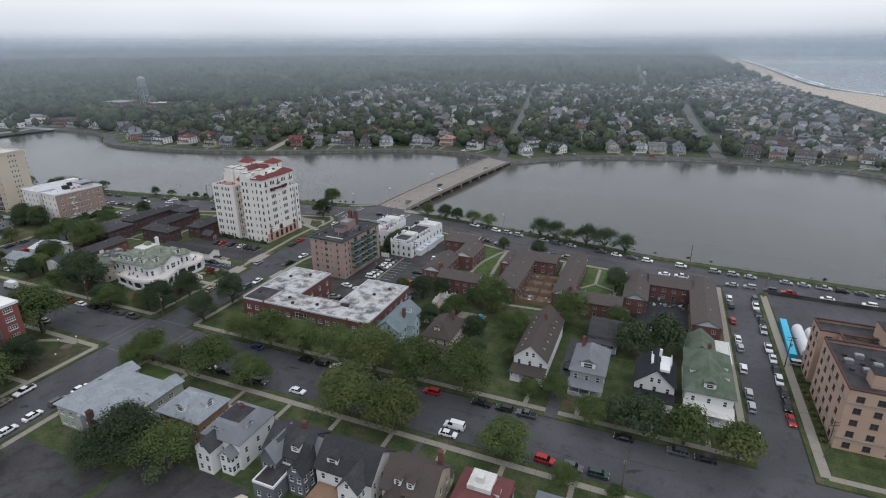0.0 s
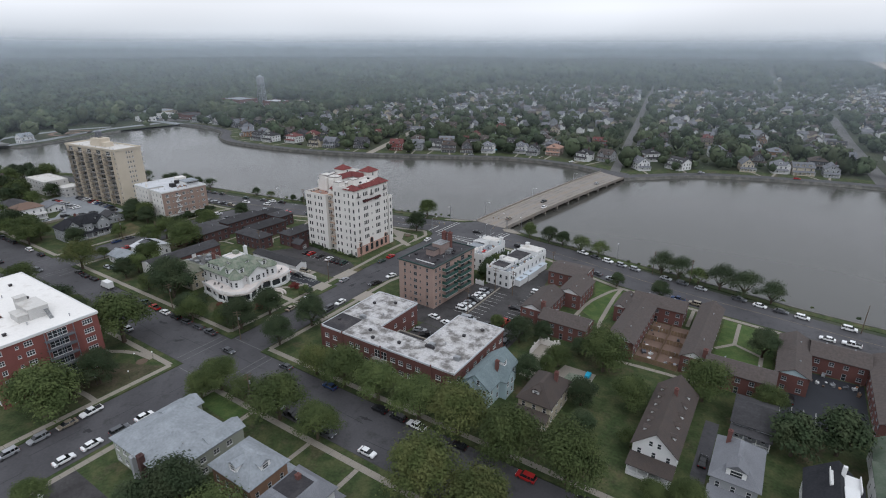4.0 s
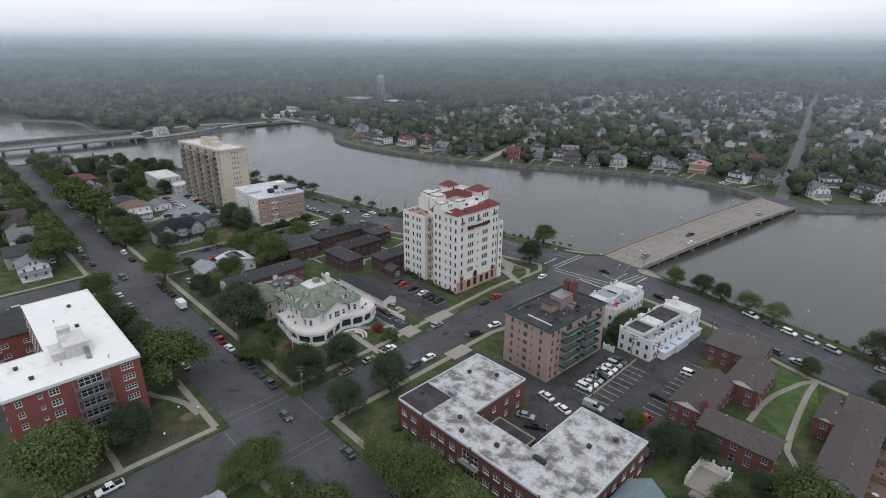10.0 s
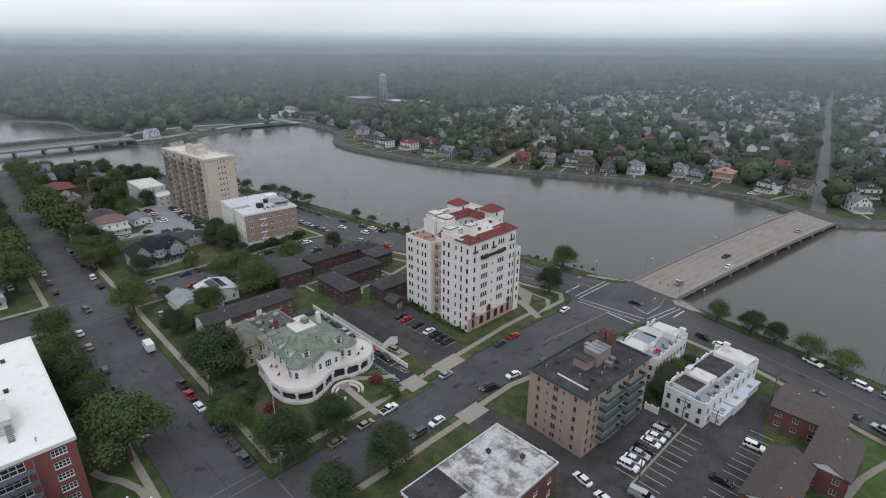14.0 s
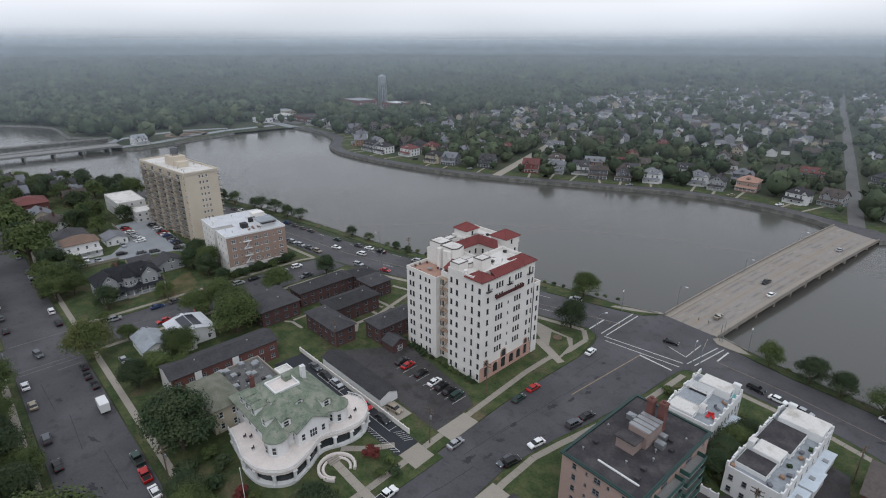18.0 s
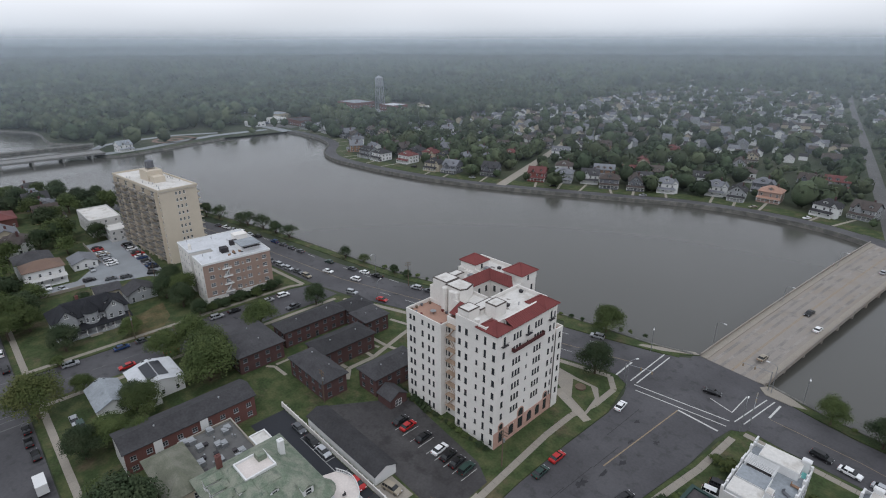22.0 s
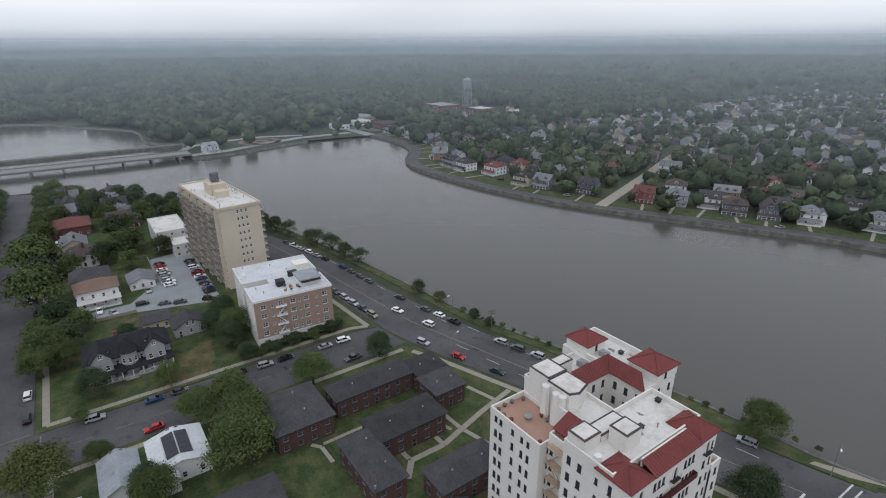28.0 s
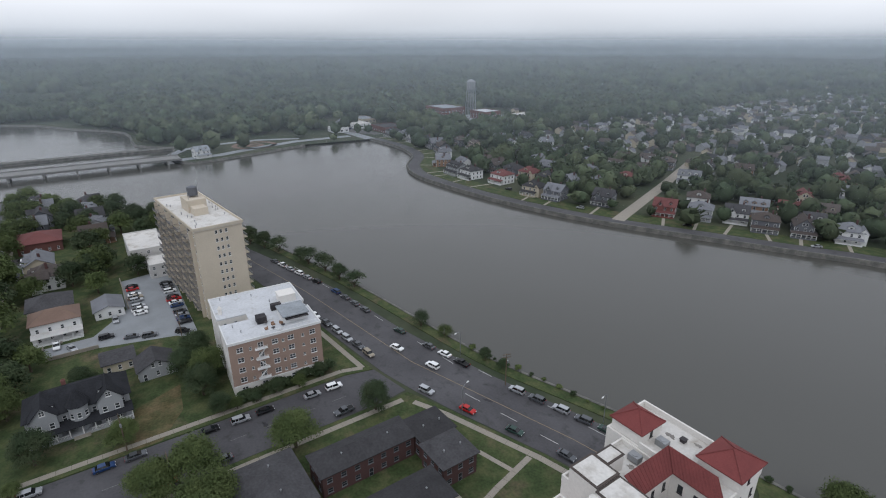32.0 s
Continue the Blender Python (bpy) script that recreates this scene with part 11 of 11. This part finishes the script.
def traffic_signal(x, y, rz):
    t = thing("traffic_signal", "grey traffic signal mast with hanging heads", "traffic signal", x, y, 0, rz)
    bm = bmesh.new()
    tube(bm, 0, 0, 0, 6.2, 0.13, 0.1, 8)
    part("post", bm, "metal_grey", t)
    bm = bmesh.new()
    rod(bm, (0, 0, 6.0), (7.5, 0, 6.4), 0.07)
    part("mast_arm", bm, "metal_grey", t)
    for u in (4.2, 7.2):
        bm = bmesh.new()
        box(bm, u - 0.18, -0.18, 5.4, u + 0.18, 0.18, 6.3)
        part("signal_head", bm, "yellow_paint", t)


traffic_signal(-6.0, 133.6, 10)
traffic_signal(24.4, 158.6, 190)
traffic_signal(26.0, 138.0, 100)


# timber fences of the patios behind the garden apartments
def board_fence(x0, y0, x1, y1, h=1.7, mat="wood", label="weathered brown board fence between patios"):
    t = thing("fence", label, "fence")
    d = Vector((x1 - x0, y1 - y0, 0))
    n = max(1, int(d.length / 0.9))
    u = d.normalized()
    rz = math.degrees(math.atan2(d.y, d.x))
    key = ("board", mat, h)
    if key not in WIN:
        bm = bmesh.new()
        box(bm, 0.01, -0.02, 0, 0.88, 0.02, h)
        WIN[key] = mesh_of("board", bm, mat)
    for i in range(n):
        p = Vector((x0, y0, 0)) + u * (i * d.length / n)
        child("board", WIN[key], t, pose(p.x, p.y, 0.1, 0, 0, rz))


for y in (77, 84, 91):
    board_fence(113.6, y, 119.6, y)
    board_fence(120.4, y, 126.4, y)
board_fence(119.9, 69.2, 119.9, 97)
board_fence(113.6, 69.1, 126.4, 69.1)
for i in range(8):
    x, y = 115 + 5.4 * (i % 2) * 1.6 + random.uniform(0, 3), 72 + 6.4 * (i // 2) + random.uniform(-1, 1)
    s = thing("patio_table", "round garden table with stools on a patio", "table", x, y, 0.15)
    bm = bmesh.new()
    tube(bm, 0, 0, 0, 0.72, 0.06)
    tube(bm, 0, 0, 0.72, 0.76, 0.6, n=12)
    part("tabletop", bm, "metal_grey" if i % 2 else "white_paint", s)
    for k in range(3):
        bm = bmesh.new()
        a = k * 2.1 + i
        tube(bm, 0.95 * math.cos(a), 0.95 * math.sin(a), 0, 0.45, 0.2, 0.22, 8)
        part("stool", bm, "dark_siding", s)
for i in range(46):
    x, y = random.choice((random.uniform(114.2, 119.2), random.uniform(120.8, 125.8))), random.uniform(70, 97)
    if i >= 30:
        x, y = random.uniform(160, 172), random.uniform(84, 90.4)
    s = (random.uniform(0.3, 0.8), random.uniform(0.3, 0.7), random.uniform(0.4, 1.1))
    bm = bmesh.new()
    if i % 3:
        tube(bm, 0, 0, 0, s[2] * 0.5, s[0] * 0.4, s[0] * 0.5, 10)
        solo("flower_pot", bm, ("soil", "dark_siding", "white_paint", "rust")[i % 4], "flower pot on a cluttered back patio", "pot").matrix_world = pose(x, y, 0.16)
    else:
        box(bm, -s[0], -s[1], 0.1, s[0], s[1], 0.45)
        box(bm, -s[0], s[1] - 0.12, 0.45, s[0], s[1], 0.95)
        for u in (-s[0], s[0] - 0.08):
            box(bm, u, -s[1], 0, u + 0.08, s[1], 0.65)
        solo("garden_bench", bm, ("brown_wood", "white_paint", "grey_siding", "dark_siding")[i % 4], "low garden bench on a cluttered back patio", "bench").matrix_world = pose(x, y, 0.16, 0, 0, random.uniform(0, 360))
# open white walls of the bare patio, pool terrace screen
for a in ((86.0, 53.4, 86.25, 61.8), (86.25, 61.55, 92.8, 61.8), (92.55, 55.0, 92.8, 61.55)):
    bm = bmesh.new()
    box(bm, *a[:2], 0.1, *a[2:], 2.2)
    for k in range(6):
        f = k / 6
        bx, by = a[0] + (a[2] - a[0]) * f, a[1] + (a[3] - a[1]) * f
        box(bm, bx, by, 2.2, bx + 0.25 + 0.3 * (a[2] - a[0] > 1), by + 0.25 + 0.3 * (a[3] - a[1] > 1), 2.2 + 0.9 * ((k * 7) % 3) / 2)
    solo("broken_wall", bm, "white_stucco", "broken white stucco wall round a bare patio", "wall")
bm = bmesh.new()
prism(bm, [(99.5, 46.0), (104.5, 46.4), (104.0, 51.5), (100.0, 51.0)], 0.1, 0.24)
solo("pool_cover", bm, "shingle_green", "dark green cover over a garden pool", "pool")
bm = bmesh.new()
box(bm, 104.6, 50.8, 0.2, 105.9, 53.2, 1.1)
solo("pool_box", bm, "tarp_blue", "bright blue box beside a garden pool", "box")
# beach cabins and covered boats in the lakeside lot
for i in range(12):
    s = thing("beach_cabin", "bright turquoise stacked cabin panels in an open lot", "cabin", 201.7 + 0.08 * i, 64.2 + 2.05 * i, 0.15, -2, "turquoise cabins in the lot")
    bm = bmesh.new()
    box(bm, -0.9, -0.92, 0, 0.9, 0.92, 1.4)
    part("body", bm, "tarp_blue", s)
    bm = bmesh.new()
    box(bm, -1.0, -0.98, 1.4, 1.0, 0.98, 1.5)
    part("lid", bm, "pool_blue", s)
for x, y, L in ((206.0, 74.5, 17), (209.6, 76.0, 12)):
    bm = bmesh.new()
    n = 8
    prev = None
    for i in range(n + 1):
        a = math.pi * i / n
        cur = [bm.verts.new((x + 1.6 * math.cos(a), y - L / 2, 0.15 + 2.6 * math.sin(a) ** 0.7)), bm.verts.new((x + 1.6 * math.cos(a), y + L / 2, 0.15 + 2.6 * math.sin(a) ** 0.7))]
        if prev:
            bm.faces.new((prev[0], cur[0], cur[1], prev[1]))
        prev = cur
    bm.faces.new([v for v in bm.verts if abs(v.co.y - (y - L / 2)) < 0.01])
    bm.faces.new([v for v in bm.verts if abs(v.co.y - (y + L / 2)) < 0.01][::-1])
    bmesh.ops.recalc_face_normals(bm, faces=bm.faces)
    solo("covered_boat", bm, "white_paint", "long boat under a white cover in an open lot", "boat")
board_fence(201.4, 111.2, 258, 109.6, 1.5, "tar_roof", "long black screen fence beside the lake road")
bm = bmesh.new()
box(bm, -188.3, 23.3, 0, -188.0, 38.0, 1.3)
box(bm, -197.2, 23.2, 0, -188.0, 23.5, 1.3)
solo("deck_wall", bm, "concrete", "low concrete wall round the parking deck", "wall")
bm = bmesh.new()
box(bm, -244.2, 48.9, 0, -213, 49.2, 1.2)
solo("deck_wall", bm, "concrete", "low concrete wall round the parking deck", "wall")
# flower bed and bench by the red block
bm = bmesh.new()
tube(bm, -11.5, -15.5, 0.05, 0.3, 1.8, 1.4, 18)
solo("flower_bed", bm, "soil", "low bare earth flower bed on a lawn", "flower bed")
for x, y in ((-9.5, -13), (-13, -16.5), (-5, -22.5), (-16.5, -34), (-10, -29)):
    s = thing("path_lamp", "short path lamp with a white globe", "lamp", x, y, 0.1, group="path lamps")
    bm = bmesh.new()
    tube(bm, 0, 0, 0, 2.6, 0.05)
    part("post", bm, "tar_roof", s)
    bm = bmesh.new()
    bmesh.ops.create_icosphere(bm, subdivisions=2, radius=0.24, matrix=Matrix.Translation((0, 0, 2.8)))
    part("globe", bm, "lamp_globe", s)
